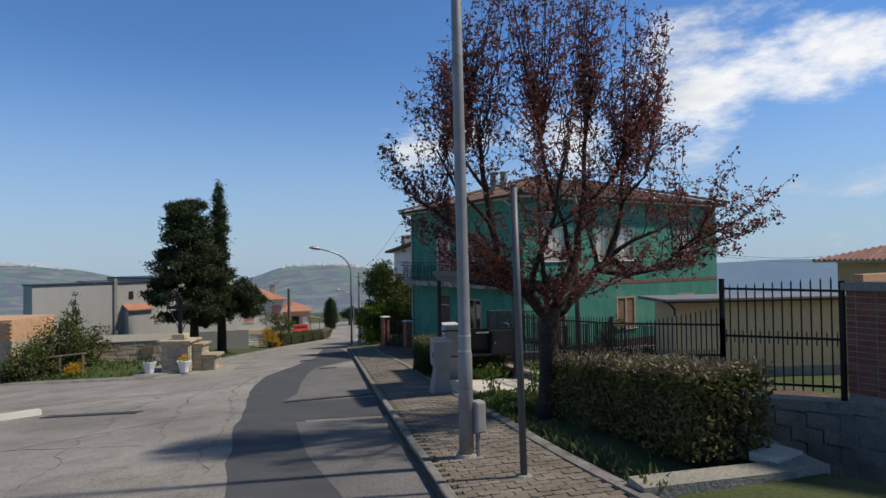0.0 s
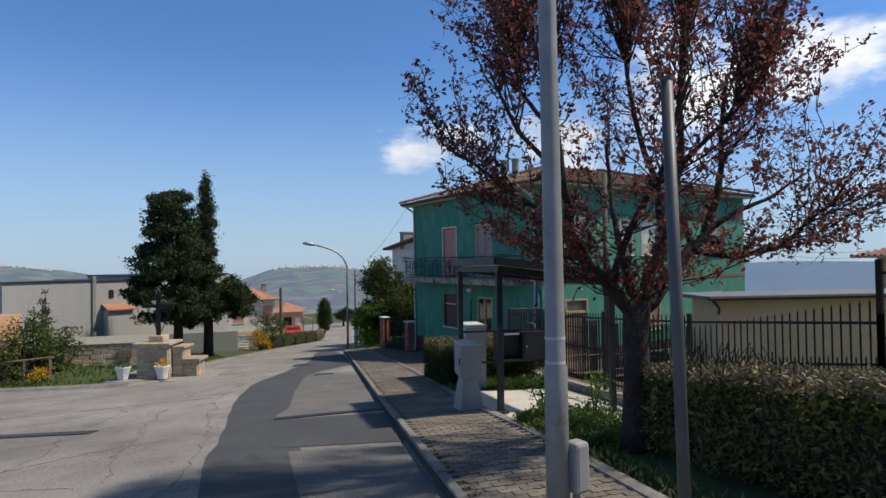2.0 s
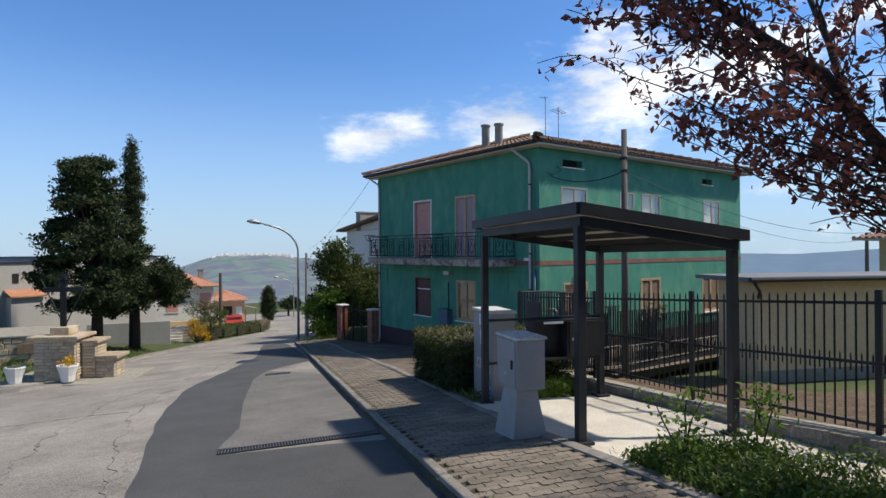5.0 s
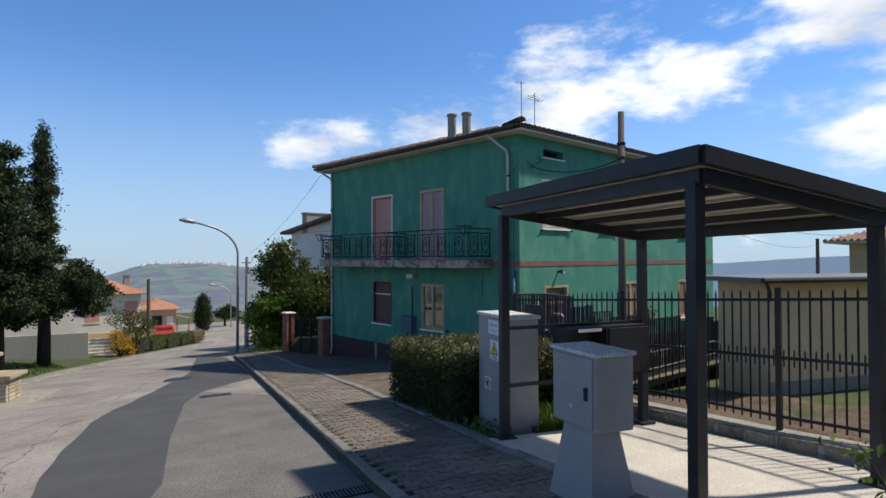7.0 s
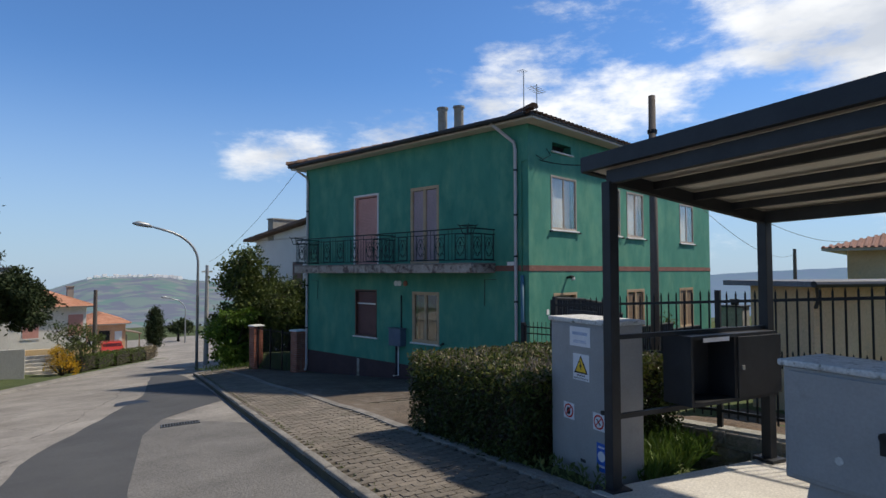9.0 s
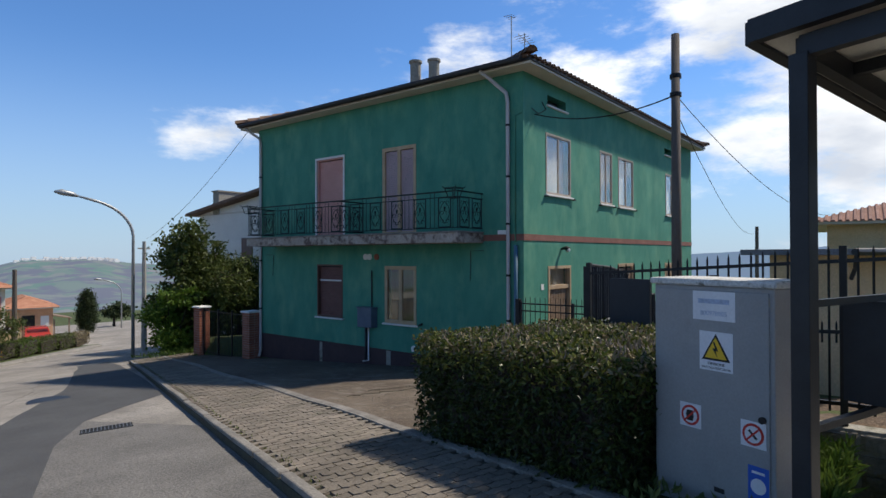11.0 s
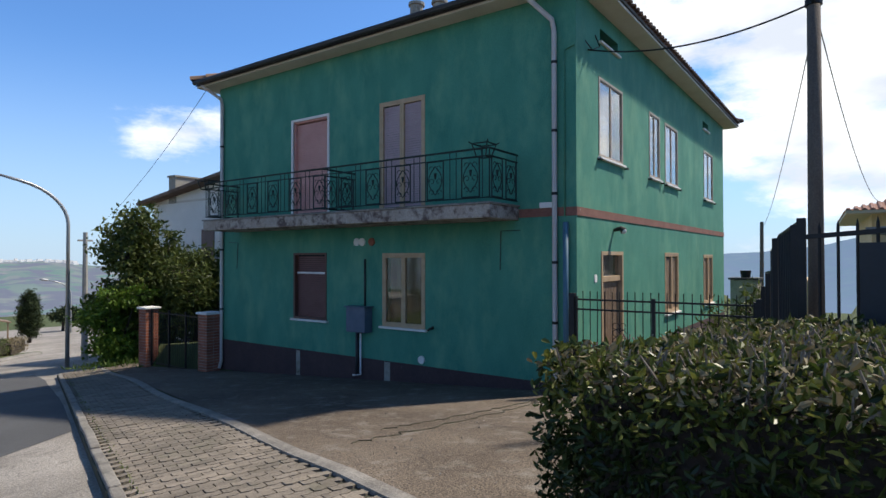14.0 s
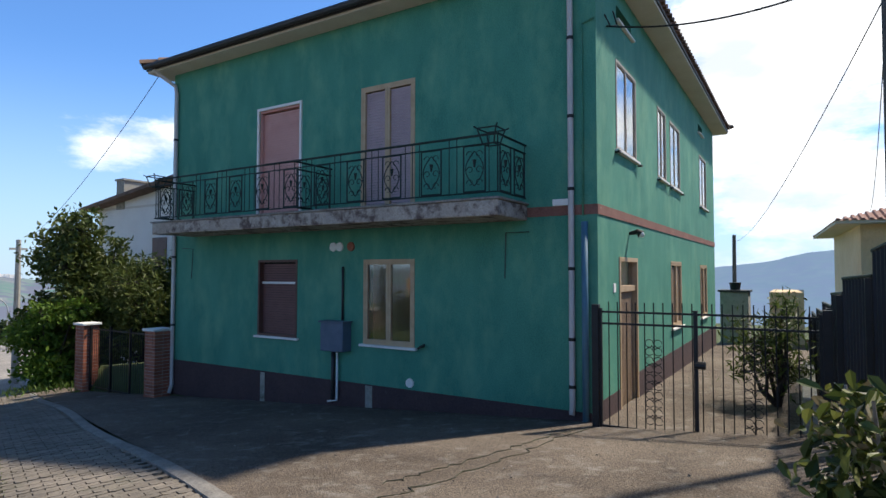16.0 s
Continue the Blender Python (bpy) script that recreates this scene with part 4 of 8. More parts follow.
def railing(name, a, b, z0, z1, parent, material, panels, label, lean=0.0):
    """Iron railing from a to b in plan, with plain bars and framed scroll panels."""
    a, b = Vector((*a, 0)), Vector((*b, 0))
    L_ = (b - a).length
    d = (b - a) / L_
    at = lambda u, z: a + d * u + Vector((0, 0, z))
    rail = part(name, T([at(0, z1), at(L_, z1)], 0.018, 6), material, parent, label)
    for z in (z0 + 0.08, z1 - 0.13):
        part("rail", T([at(0, z), at(L_, z)], 0.011, 5), material, rail)
    pw = 0.36
    pos = [L_ * (i + 0.5) / panels for i in range(panels)]
    bar = mesh_of("baluster", T([(0, 0, z0 + 0.08), (0, 0, z1)], 0.007, 5), material)
    u = 0.0
    while u <= L_ + 0.01:
        if not any(abs(u - p) < pw / 2 + 0.03 for p in pos):
            o = new("baluster", bar)
            o.location = a + d * min(u, L_)
            o.parent = rail
        u += 0.135
    pm = bmesh.new()
    zl, zh = z0 + 0.10, z1 - 0.14
    for s_ in (-pw / 2, pw / 2):
        tube(pm, [d * s_ + Vector((0, 0, zl)), d * s_ + Vector((0, 0, zh))], 0.013, 5)
    for z in (zl, zh):
        tube(pm, [d * -pw / 2 + Vector((0, 0, z)), d * pw / 2 + Vector((0, 0, z))], 0.013, 5)
    m_ = (zl + zh) / 2
    for sx in (-1, 1):
        tube(pm, [d * (sx * pw * 0.42 * math.sin(t_ * math.pi)) + Vector((0, 0, zl + (zh - zl) * (0.12 + 0.76 * t_))) for t_ in np.linspace(0, 1, 9)], 0.008, 4)
        for zz in (zl + 0.13, m_ - 0.02, zh - 0.13):
            scroll(pm, d * (sx * 0.075) + Vector((0, 0, zz)), 0.06, d, sx)
    tube(pm, [Vector((0, 0, m_ + 0.02)), Vector((0, 0, m_ + 0.13))], [0.012, 0.03], 6)
    pme = mesh_of("scroll_panel", pm, material)
    for p in pos:
        o = new("scroll_panel", pme)
        o.location = a + d * p
        o.parent = rail
    return rail


RZ1 = 1.35
railing("railing", (BX + 0.04, BY0 + 0.03), (BX + 0.04, BY1 - 0.03), BZ1 + 0.03, RZ1, house, "balcony_iron", 11, "dark green wrought iron balcony railing with scrolls")
railing("railing", (BX + 0.06, BY0 + 0.03), (FACE, BY0 + 0.03), BZ1 + 0.03, RZ1, house, "balcony_iron", 2, "dark green wrought iron end railing")
railing("railing", (BX + 0.06, BY1 - 0.03), (FACE, BY1 - 0.03), BZ1 + 0.03, RZ1, house, "balcony_iron", 2, "dark green wrought iron end railing")
railing("railing", (BX + 0.06, 24.95), (FACE, 24.95), BZ1 + 0.03, RZ1, house, "balcony_iron", 2, "dark green wrought iron dividing railing")
for y_ in (BY0 + 0.12, BY1 - 0.12):
    fb = bmesh.new()
    for z_, w_ in ((RZ1 - 0.16, 0.09), (RZ1 + 0.06, 0.15)):
        ring = [Vector((BX + 0.02 + w_ * cx_, y_ + w_ * cy_, z_)) for cx_, cy_ in ((-1, -1), (1, -1), (1, 1), (-1, 1), (-1, -1))]
        tube(fb, ring, 0.012, 5)
    for cx_, cy_ in ((-1, -1), (1, -1), (1, 1), (-1, 1)):
        tube(fb, [(BX + 0.02 + 0.09 * cx_, y_ + 0.09 * cy_, RZ1 - 0.16), (BX + 0.02 + 0.15 * cx_, y_ + 0.15 * cy_, RZ1 + 0.06), (BX + 0.02 + 0.19 * cx_, y_ + 0.19 * cy_, RZ1 + 0.09)], 0.012, 5)
    part("flowerpot_holder", fb, "balcony_iron", house, "empty wrought iron flowerpot holder")

# pipes, boxes and wires on the front
PF = placed("x", FACE)


def pipe(name, pts, r, material, label, bands=()):
    p = part(name, T(pts, r, 10), material, house, label, smooth=True)
    for q in bands:
        part("clip", T([Vector(q) - Vector((0, 0, 0.025)), Vector(q) + Vector((0, 0, 0.025))], r + 0.008, 10), "black", p)


pipe("downpipe", [(RX0, 20.62, EAVE + 0.05), (RX0 + 0.05, 20.5, EAVE - 0.05), (FACE - 0.08, 20.13, 3.65), (FACE - 0.06, 20.1, 3.45), (FACE - 0.06, 20.1, -2.66), (FACE - 0.09, 20.1, -2.76)], 0.045, "pale_pipe", "pale grey-pink downpipe with dark clips", [(FACE - 0.06, 20.1, z) for z in (2.9, 1.7, 0.6, -0.6, -1.65, -2.35)])
pipe("downpipe", [(RX0, 30.2, EAVE + 0.05), (RX0 + 0.1, 30.15, EAVE - 0.05), (FACE - 0.08, 29.9, 3.8), (FACE - 0.06, 29.87, 3.6), (FACE - 0.06, 29.87, -3.3), (FACE - 0.12, 29.87, -3.5)], 0.045, "pale_pipe", "pale grey-pink downpipe with dark clips", [(FACE - 0.06, 29.87, z) for z in (2.5, -0.3, -1.9)])
pipe("conduit", [(FACE - 0.05, 19.9, 0.1), (FACE - 0.05, 19.9, -2.85)], 0.05, "blue_pipe", "blue painted pipe at the house corner")
pipe("conduit", [(FACE - 0.02, 19.93, 0.2), (FACE - 0.02, 19.93, 3.1), (FACE - 0.02, 19.75, 3.15)], 0.014, "green", "thin green conduit")
pipe("conduit", [(FACE - 0.03, 24.62, -0.55), (FACE - 0.03, 24.62, -1.62)], 0.022, "gutter", "dark pipe above the meter box")
pipe("conduit", [(FACE - 0.04, 24.84, -2.1), (FACE - 0.04, 24.84, -3.1)], 0.04, "gutter", "dark pipe below the meter box")
pipe("conduit", [(FACE - 0.06, 24.72, -2.1), (FACE - 0.06, 24.72, -3.08), (FACE - 0.06, 24.95, -3.12)], 0.022, "white", "white pipe below the meter box")
part("junction_box", pbox(PF, 20.15, 20.4, 0.0, 0.05, 0.36, 0.46, 0.008), "white", house, "white junction box")
mb = part("meter_box", pbox(PF, 24.42, 24.98, 0.0, 0.25, -2.14, -1.60, 0.015), "blue_box", house, "blue-grey metal meter box")
part("lid", pbox(PF, 24.39, 25.01, 0.0, 0.28, -1.60, -1.575), "blue_box", mb)
for y_, m_ in ((24.88, "white"), (24.72, "white"), (24.44, "brick")):
    part("vent", T([PF(y_, -0.02, -0.17), PF(y_, 0.03, -0.17)], [0.09, 0.085], 14), m_, house, "round wall vent cover")
part("vent", T([PF(23.07, -0.02, -2.60), PF(23.07, 0.03, -2.60)], [0.085, 0.08], 16), "white", house, "round white vent cover near the plinth")
part("tap", join(T([PF(22.79, 0, -1.94), PF(22.79, 0.1, -1.94)], 0.025, 8), T([PF(22.72, 0.08, -1.9), PF(22.86, 0.08, -1.98)], 0.02, 6)), "black", house, "black wall tap")
for y_, w_, z_ in ((26.82, 0.13, -2.75), (23.99, 0.16, -2.74)):
    pm = bmesh.new()
    prism(pm, [(FACE - 0.016, y_ - w_ / 2), (FACE - 0.012, y_ - w_ / 2), (FACE - 0.012, y_ + w_ / 2), (FACE - 0.016, y_ + w_ / 2)], face_z(y_) - 0.1, z_)
    part("patch", pm, "cap", house, "bare mortar patch on the plinth")
for pts in ([(FACE - 0.02, 20.8, -0.02), (FACE - 0.02, 21.2, -0.02), (FACE - 0.02, 21.22, -0.75)], [(FACE - 0.02, 29.6, -0.1), (FACE - 0.02, 29.2, -0.12), (FACE - 0.02, 29.25, -0.8)]):
    part("cable", T(pts, 0.008, 5), "gutter", house, "thin dark cable on the wall")

# chimneys and aerials
for cx_, cy_ in ((18.0, 25.0), (18.25, 24.45)):
    ch = part("chimney", T([(cx_, cy_, 4.8), (cx_, cy_, 5.95)], 0.17, 14), "cap", house, "short rendered chimney")
    part("cap", T([(cx_, cy_, 5.95), (cx_, cy_, 6.02)], 0.21, 14), "cap", ch)
ae = bmesh.new()
for ax_, h_ in ((17.6, 6.35), (18.3, 6.1)):
    tube(ae, [(ax_, 21.2, 4.6), (ax_, 21.2, h_)], 0.016, 6)
for k in range(5):
    tube(ae, [(18.05 + 0.12 * k, 21.0, 5.95 - 0.02 * k), (18.05 + 0.12 * k, 21.4, 5.95 - 0.02 * k)], 0.008, 4)
tube(ae, [(17.95, 21.2, 5.97), (18.65, 21.2, 5.86)], 0.01, 5)
for k in range(3):
    tube(ae, [(17.4 + 0.1 * k, 21.05, 6.3), (17.45 + 0.12 * k, 21.35, 6.33)], 0.008, 4)
part("antenna", ae, "lamp_grey", house, "two thin television aerials")


# ---------------------------------------------------------------- street edge: poles, canopy, cabinets
def street_frame(x, y, z):
    """A frame whose x runs along the street and y away from it."""
    return Matrix(((U.x, V.x * -1, 0, x), (U.y, V.y * -1, 0, y), (0, 0, 1, z), (0, 0, 0, 1)))


# lamp post beside the kerb, with its fuse box
lp = thing("street_lamp", pose(3.74, 5.83, g(5.83)), "tall grey steel lamp post with rust streaks", "street lamp")
part("pole", T([(0, 0, -0.05), (0, 0, 1.2), (0.0, 0.0, 1.25), (-0.06, -0.04, 4.2), (-0.12, -0.08, 9.0)], [0.088, 0.086, 0.074, 0.066, 0.05], 16), "steel_grey", lp, smooth=True)
for z_, m_ in ((1.42, "pale_pipe"), (1.24, "pale_pipe")):
    part("band", T([(-0.004, 0, z_), (-0.004, 0, z_ + 0.02)], 0.078, 16), m_, lp, "pale paint band")
part("base_collar", T([(0, 0, -0.03), (0, 0, 0.05)], [0.15, 0.11], 14), "cap", lp, "rough concrete collar")
part("fuse_box", B(0.06, -0.14, 0.28, 0.2, 0.0, 0.66, 0.03), "grp", lp, "small grey fuse box")
part("conduit", T([(0.12, -0.07, 0.0), (0.12, -0.07, 0.3)], 0.028, 8), "steel_grey", lp)
part("arm", T([(-0.12, -0.08, 8.95), (-0.5, 0.1, 9.5), (-1.5, 0.5, 9.8)], 0.035, 10), "steel_grey", lp)
part("lamp_head", B(-2.1, 0.45, 9.74, -1.4, 0.65, 9.88, 0.04), "lamp_grey", lp)

sp = thing("sign_post", pose(3.70, 4.70, g(4.70)), "bare dark grey steel sign post without a sign", "post")
part("pole", T([(0, 0, -0.05), (-0.02, 0.02, 1.5), (-0.03, 0.05, 2.93)], 0.036, 12), "post_grey", sp, smooth=True)
part("cap", T([(-0.03, 0.05, 2.93), (-0.03, 0.05, 2.95)], 0.039, 12), "post_grey", sp)
part("footing", T([(0, 0, -0.03), (0, 0, 0.02)], [0.12, 0.07], 10), "cap", sp, "mortar footing")

# bus canopy: frame of dark steel, pale panels, letter-box unit at the far side
can = thing("bus_canopy", street_frame(6.66, 10.46, -1.36), "dark grey steel canopy with pale roof panels on four posts", "canopy")
CL, CD = 3.07, 2.19     # along the street, away from it (local y runs towards the road, so depth is negative)
zf = lambda u, d: 2.47 - 0.012 * u - 0.13 * d
for u_, d_, b_ in ((0.12, 0.06, -0.02), (CL - 0.05, 0.06, -0.30), (0.12, CD - 0.06, -0.13), (CL - 0.05, CD - 0.06, -0.34)):
    p_ = part("post", B(u_ - 0.05, -d_ - 0.05, b_ - 0.05, u_ + 0.05, -d_ + 0.05, zf(u_, d_) - 0.1, 0.006), "steel_dark", can)
    part("foot_plate", B(u_ - 0.11, -d_ - 0.11, b_ - 0.02, u_ + 0.11, -d_ + 0.11, b_ + 0.012), "steel_dark", p_)


def beam(u0, d0, u1, d1, w, z0, z1):
    bm = bmesh.new()
    a, b = Vector((u0, -d0, 0)), Vector((u1, -d1, 0))
    n_ = (b - a).cross(Vector((0, 0, 1))).normalized() * w / 2
    za, zb = zf(u0, d0), zf(u1, d1)
    q = [(a + n_, za), (b + n_, zb), (b - n_, zb), (a - n_, za)]
    lo = [bm.verts.new((p.x, p.y, z + z0)) for p, z in q]
    hi = [bm.verts.new((p.x, p.y, z + z1)) for p, z in q]
    bm.faces.new(lo[::-1])
    bm.faces.new(hi)
    for i in range(4):
        bm.faces.new((lo[i], lo[(i + 1) % 4], hi[(i + 1) % 4], hi[i]))
    bmesh.ops.recalc_face_normals(bm, faces=bm.faces[:])
    return bm


OV, OE = 0.03, 0.18
for a_ in ((-OV, -OV, CL + OE, -OV), (-OV, CD + OV, CL + OE, CD + OV), (-OV, -OV, -OV, CD + OV), (CL + OE, -OV, CL + OE, CD + OV)):
    part("edge_beam", beam(*a_, 0.07, 0.0, 0.13), "steel_dark", can)
for a_ in ((0.05, 0.06, CL - 0.05, 0.06), (0.05, CD - 0.06, CL - 0.05, CD - 0.06), (0.05, 0.06, 0.05, CD - 0.06), (CL - 0.05, 0.06, CL - 0.05, CD - 0.06)):
    part("frame_beam", beam(*a_, 0.07, -0.12, -0.005), "steel_dark", can)
for k in (1, 2, 3):
    d_ = 0.06 + (CD - 0.12) * k / 4
    part("rafter", beam(0.05, d_, CL - 0.05, d_, 0.06, -0.075, -0.005), "steel_dark", can)
rp = bmesh.new()
q_ = [(-OV, -OV), (CL + OE, -OV), (CL + OE, CD + OV), (-OV, CD + OV)]
lo_ = [rp.verts.new((u_, -d_, zf(u_, d_) + 0.02)) for u_, d_ in q_]
hi_ = [rp.verts.new((u_, -d_, zf(u_, d_) + 0.08)) for u_, d_ in q_]
rp.faces.new(lo_), rp.faces.new(hi_[::-1])
for i in range(4):
    rp.faces.new((lo_[i], lo_[(i + 1) % 4], hi_[(i + 1) % 4], hi_[i]))
bmesh.ops.recalc_face_normals(rp, faces=rp.faces[:])
part("roof_panel", rp, "panel", can, "pale cream roof panel")
# rails and box at the far end, between the two posts
ue = CL - 0.05
for z_ in (0.98, 0.30):
    part("side_rail", B(ue - 0.02, -(CD - 0.1), z_ - 0.02, ue + 0.02, -0.1, z_ + 0.02), "steel_dark", can)
nb = part("notice_box", B(ue + 0.13, -2.05, 0.36, ue + 0.16, -0.86, 0.93), "steel_dark", can, "open dark steel box on the side rails")
for a_ in ((ue - 0.16, -2.05, 0.33, ue + 0.16, -0.87, 0.36), (ue - 0.16, -2.05, 0.93, ue + 0.16, -0.84, 0.96), (ue - 0.16, -0.87, 0.33, ue + 0.16, -0.84, 0.93), (ue - 0.16, -1.45, 0.36, ue + 0.13, -1.42, 0.93)):
    part("side_panel", B(*a_), "steel_dark", nb)
part("door", B(ue - 0.175, -(CD - 0.1), 0.36, ue - 0.155, -1.46, 0.93, 0.004), "steel_dark", nb, "dark steel door")
part("handle", B(ue - 0.19, -1.53, 0.62, ue - 0.172, -1.5, 0.66), "lamp_grey", nb, "small steel latch")
part("label", B(ue - 0.164, -1.35, 0.90, ue - 0.161, -1.0, 0.94), "sticker", nb, "pale label strip")

# slab under the canopy
slab_poly = [(6.38, 9.95), (7.58, 13.4), (10.0, 12.6), (9.08, 9.6), (8.62, 7.7), (8.3, 6.5), (7.75, 6.6), (7.6, 8.0)]
sb = bmesh.new()
prism(sb, slab_poly, lambda x, y: -2.2, lambda x, y: -1.37 - 0.06 * (x - 6.5) - (0.075 if y > 10.3 else 0.03) * (y - 10.3))
solo("canopy_slab", sb, "slab", "pale concrete slab under the canopy", "slab", kind="structure")

# grey cabinet on its pedestal
c2 = thing("meter_cabinet", street_frame(6.37, 11.15, -1.45), "grey weathered service cabinet on a flared pedestal", "cabinet")
part("body", B(0.0, -0.36, 0.56, 0.58, 0.0, 1.14, 0.012), "grp", c2)
part("lid", B(-0.02, -0.38, 1.14, 0.60, 0.02, 1.175, 0.01), "grp_top", c2, "lichen-spotted pale lid")
dr2 = part("door", B(0.03, 0.0, 0.59, 0.55, 0.014, 1.12, 0.004), "grp", c2, "grey cabinet door")
part("lock", join(T([(0.1, 0.01, 0.88), (0.1, 0.03, 0.88)], 0.022, 10), B(0.085, 0.012, 0.8, 0.115, 0.03, 0.88)), "black", dr2, "black lock")
part("badge", T([(0.3, 0.01, 0.72), (0.3, 0.018, 0.72)], 0.02, 10), "grp_top", dr2)
pd = bmesh.new()
lo_ = [pd.verts.new(p) for p in ((0.0, -0.40, -0.1), (0.58, -0.40, -0.1), (0.58, 0.05, -0.1), (0.0, 0.05, -0.1))]
hi_ = [pd.verts.new(p) for p in ((0.11, -0.30, 0.56), (0.48, -0.30, 0.56), (0.48, -0.05, 0.56), (0.11, -0.05, 0.56))]
pd.faces.new(lo_[::-1]), pd.faces.new(hi_)
for i in range(4):
    pd.faces.new((lo_[i], lo_[(i + 1) % 4], hi_[(i + 1) % 4], hi_[i]))
part("pedestal", pd, "grp", c2, "flared grey pedestal")

# tall cabinet with warning signs
c1 = thing("electric_cabinet", street_frame(8.05, 13.47, -1.78), "tall grey electric cabinet with warning stickers", "cabinet")
CW, CDp, CH = 0.86, 0.42, 1.46
part("body", B(0.0, -CDp, -0.1, CW, 0.0, CH, 0.01), "grp", c1)
part("lid", B(-0.025, -CDp - 0.025, CH, CW + 0.025, 0.025, CH + 0.045, 0.012), "grp_top", c1, "pale weathered lid")
d1_ = part("door", B(0.03, 0.0, 0.03, CW - 0.03, 0.012, CH - 0.03, 0.004), "grp", c1, "flat grey door")
part("lock", T([(0.07, 0.01, 0.66), (0.07, 0.03, 0.66)], 0.022, 10), "black", d1_, "black round lock")


def text_mesh(s_, size):
    cu = bpy.data.curves.new("txt", "FONT")
    cu.body, cu.size, cu.align_x, cu.align_y, cu.extrude = s_, size, "CENTER", "CENTER", 0.0008
    o = bpy.data.objects.new("txt", cu)
    scene.collection.objects.link(o)
    dg = bpy.context.evaluated_depsgraph_get()
    me = bpy.data.meshes.new_from_object(o.evaluated_get(dg))
    bpy.data.objects.remove(o)
    return me


def print_on(parent, s_, size, u_, y_, z_, material, label=""):
    me = text_mesh(s_, size)
    me.materials.clear()
    me.materials.append(M[material])
    o = new("lettering", me)
    # the door faces the road (+y of the cabinet's frame), read from that side
    o.matrix_world = Matrix(((-1, 0, 0, u_), (0, 0, 1, y_), (0, 1, 0, z_), (0, 0, 0, 1)))
    o.parent = parent
    return tagged(o, label)


def sticker(name, u_, z_, w_, h_, material, label, y=0.0125):
    return part(name, B(u_ - w_ / 2, y, z_ - h_ / 2, u_ + w_ / 2, y + 0.003, z_ + h_ / 2), material, c1, label)


def flat(name, poly, y, material, parent, label=""):
    bm = bmesh.new()
    a = [bm.verts.new((x, y, z)) for x, z in poly]
    b = [bm.verts.new((x, y + 0.0015, z)) for x, z in poly]
    bm.faces.new(a), bm.faces.new(b[::-1])
    n_ = len(poly)
    for i in range(n_):
        bm.faces.new((a[i], b[i], b[(i + 1) % n_], a[(i + 1) % n_]))
    bmesh.ops.recalc_face_normals(bm, faces=bm.faces[:])
    return part(name, bm, material, parent, label)


def ring_poly(u_, z_, r, n_=24):
    return [(u_ + r * math.cos(2 * math.pi * k / n_), z_ + r * math.sin(2 * math.pi * k / n_)) for k in range(n_)]


s1 = sticker("maker_label", 0.39, 1.33, 0.30, 0.19, "sticker", "white maker's label")
print_on(s1, "800978905", 0.042, 0.39, 0.0162, 1.28, "light_text")
flat("mark", [(0.28, 1.345), (0.50, 1.345), (0.50, 1.375), (0.28, 1.375)], 0.016, "light_text", s1, "plain bar for the maker's mark")
s2 = sticker("warning_sign", 0.375, 1.035, 0.235, 0.255, "sticker", "white warning sign with yellow triangle")
flat("triangle", [(0.275, 0.975), (0.475, 0.975), (0.375, 1.15)], 0.016, "black", s2)
flat("triangle", [(0.297, 0.989), (0.453, 0.989), (0.375, 1.127)], 0.018, "yellow", s2, "yellow triangle")
flat("bolt", [(0.381, 1.095), (0.355, 1.038), (0.373, 1.038), (0.362, 1.0), (0.396, 1.055), (0.375, 1.055), (0.392, 1.095)], 0.020, "black", s2)
print_on(s2, "TENSIONE", 0.026, 0.375, 0.0162, 0.952, "black")
print_on(s2, "ELETTRICA PERICOLOSA", 0.0185, 0.375, 0.0162, 0.925, "black")
for u_, z_, nm in ((0.565, 0.58, "hand"), (0.13, 0.56, "water")):
    s_ = sticker("prohibition_sign", u_, z_, 0.16, 0.16, "sticker", "white sign with red prohibition ring")
    flat("ring", ring_poly(u_, z_, 0.068), 0.016, "red", s_)
    flat("disc", ring_poly(u_, z_, 0.052), 0.018, "sticker", s_)
    if nm == "hand":
        flat("symbol", [(u_ - 0.02, z_ - 0.035), (u_ + 0.02, z_ - 0.035), (u_ + 0.03, z_ + 0.005), (u_ + 0.022, z_ + 0.035), (u_ - 0.022, z_ + 0.035), (u_ - 0.03, z_ - 0.005)], 0.020, "black", s_)
    else:
        flat("symbol", [(u_ - 0.03, z_ - 0.02), (u_ - 0.02, z_ - 0.03), (u_ + 0.03, z_ + 0.02), (u_ + 0.02, z_ + 0.03)], 0.020, "black", s_)
    flat("slash", [(u_ + 0.05, z_ - 0.042), (u_ + 0.042, z_ - 0.05), (u_ - 0.05, z_ + 0.042), (u_ - 0.042, z_ + 0.05)], 0.022, "red", s_)
s5 = sticker("mandatory_sign", 0.10, 0.24, 0.13, 0.26, "blue", "blue instruction sign with white disc")
flat("disc", ring_poly(0.10, 0.25, 0.048), 0.016, "sticker", s5)
flat("bar", [(0.06, 0.15), (0.14, 0.15), (0.14, 0.17), (0.06, 0.17)], 0.016, "sticker", s5)
flat("bar", [(0.06, 0.325), (0.14, 0.325), (0.14, 0.34), (0.06, 0.34)], 0.016, "sticker", s5)
sticker("type_plate", 0.36, 0.14, 0.07, 0.03, "steel_dark", "small metal plate")


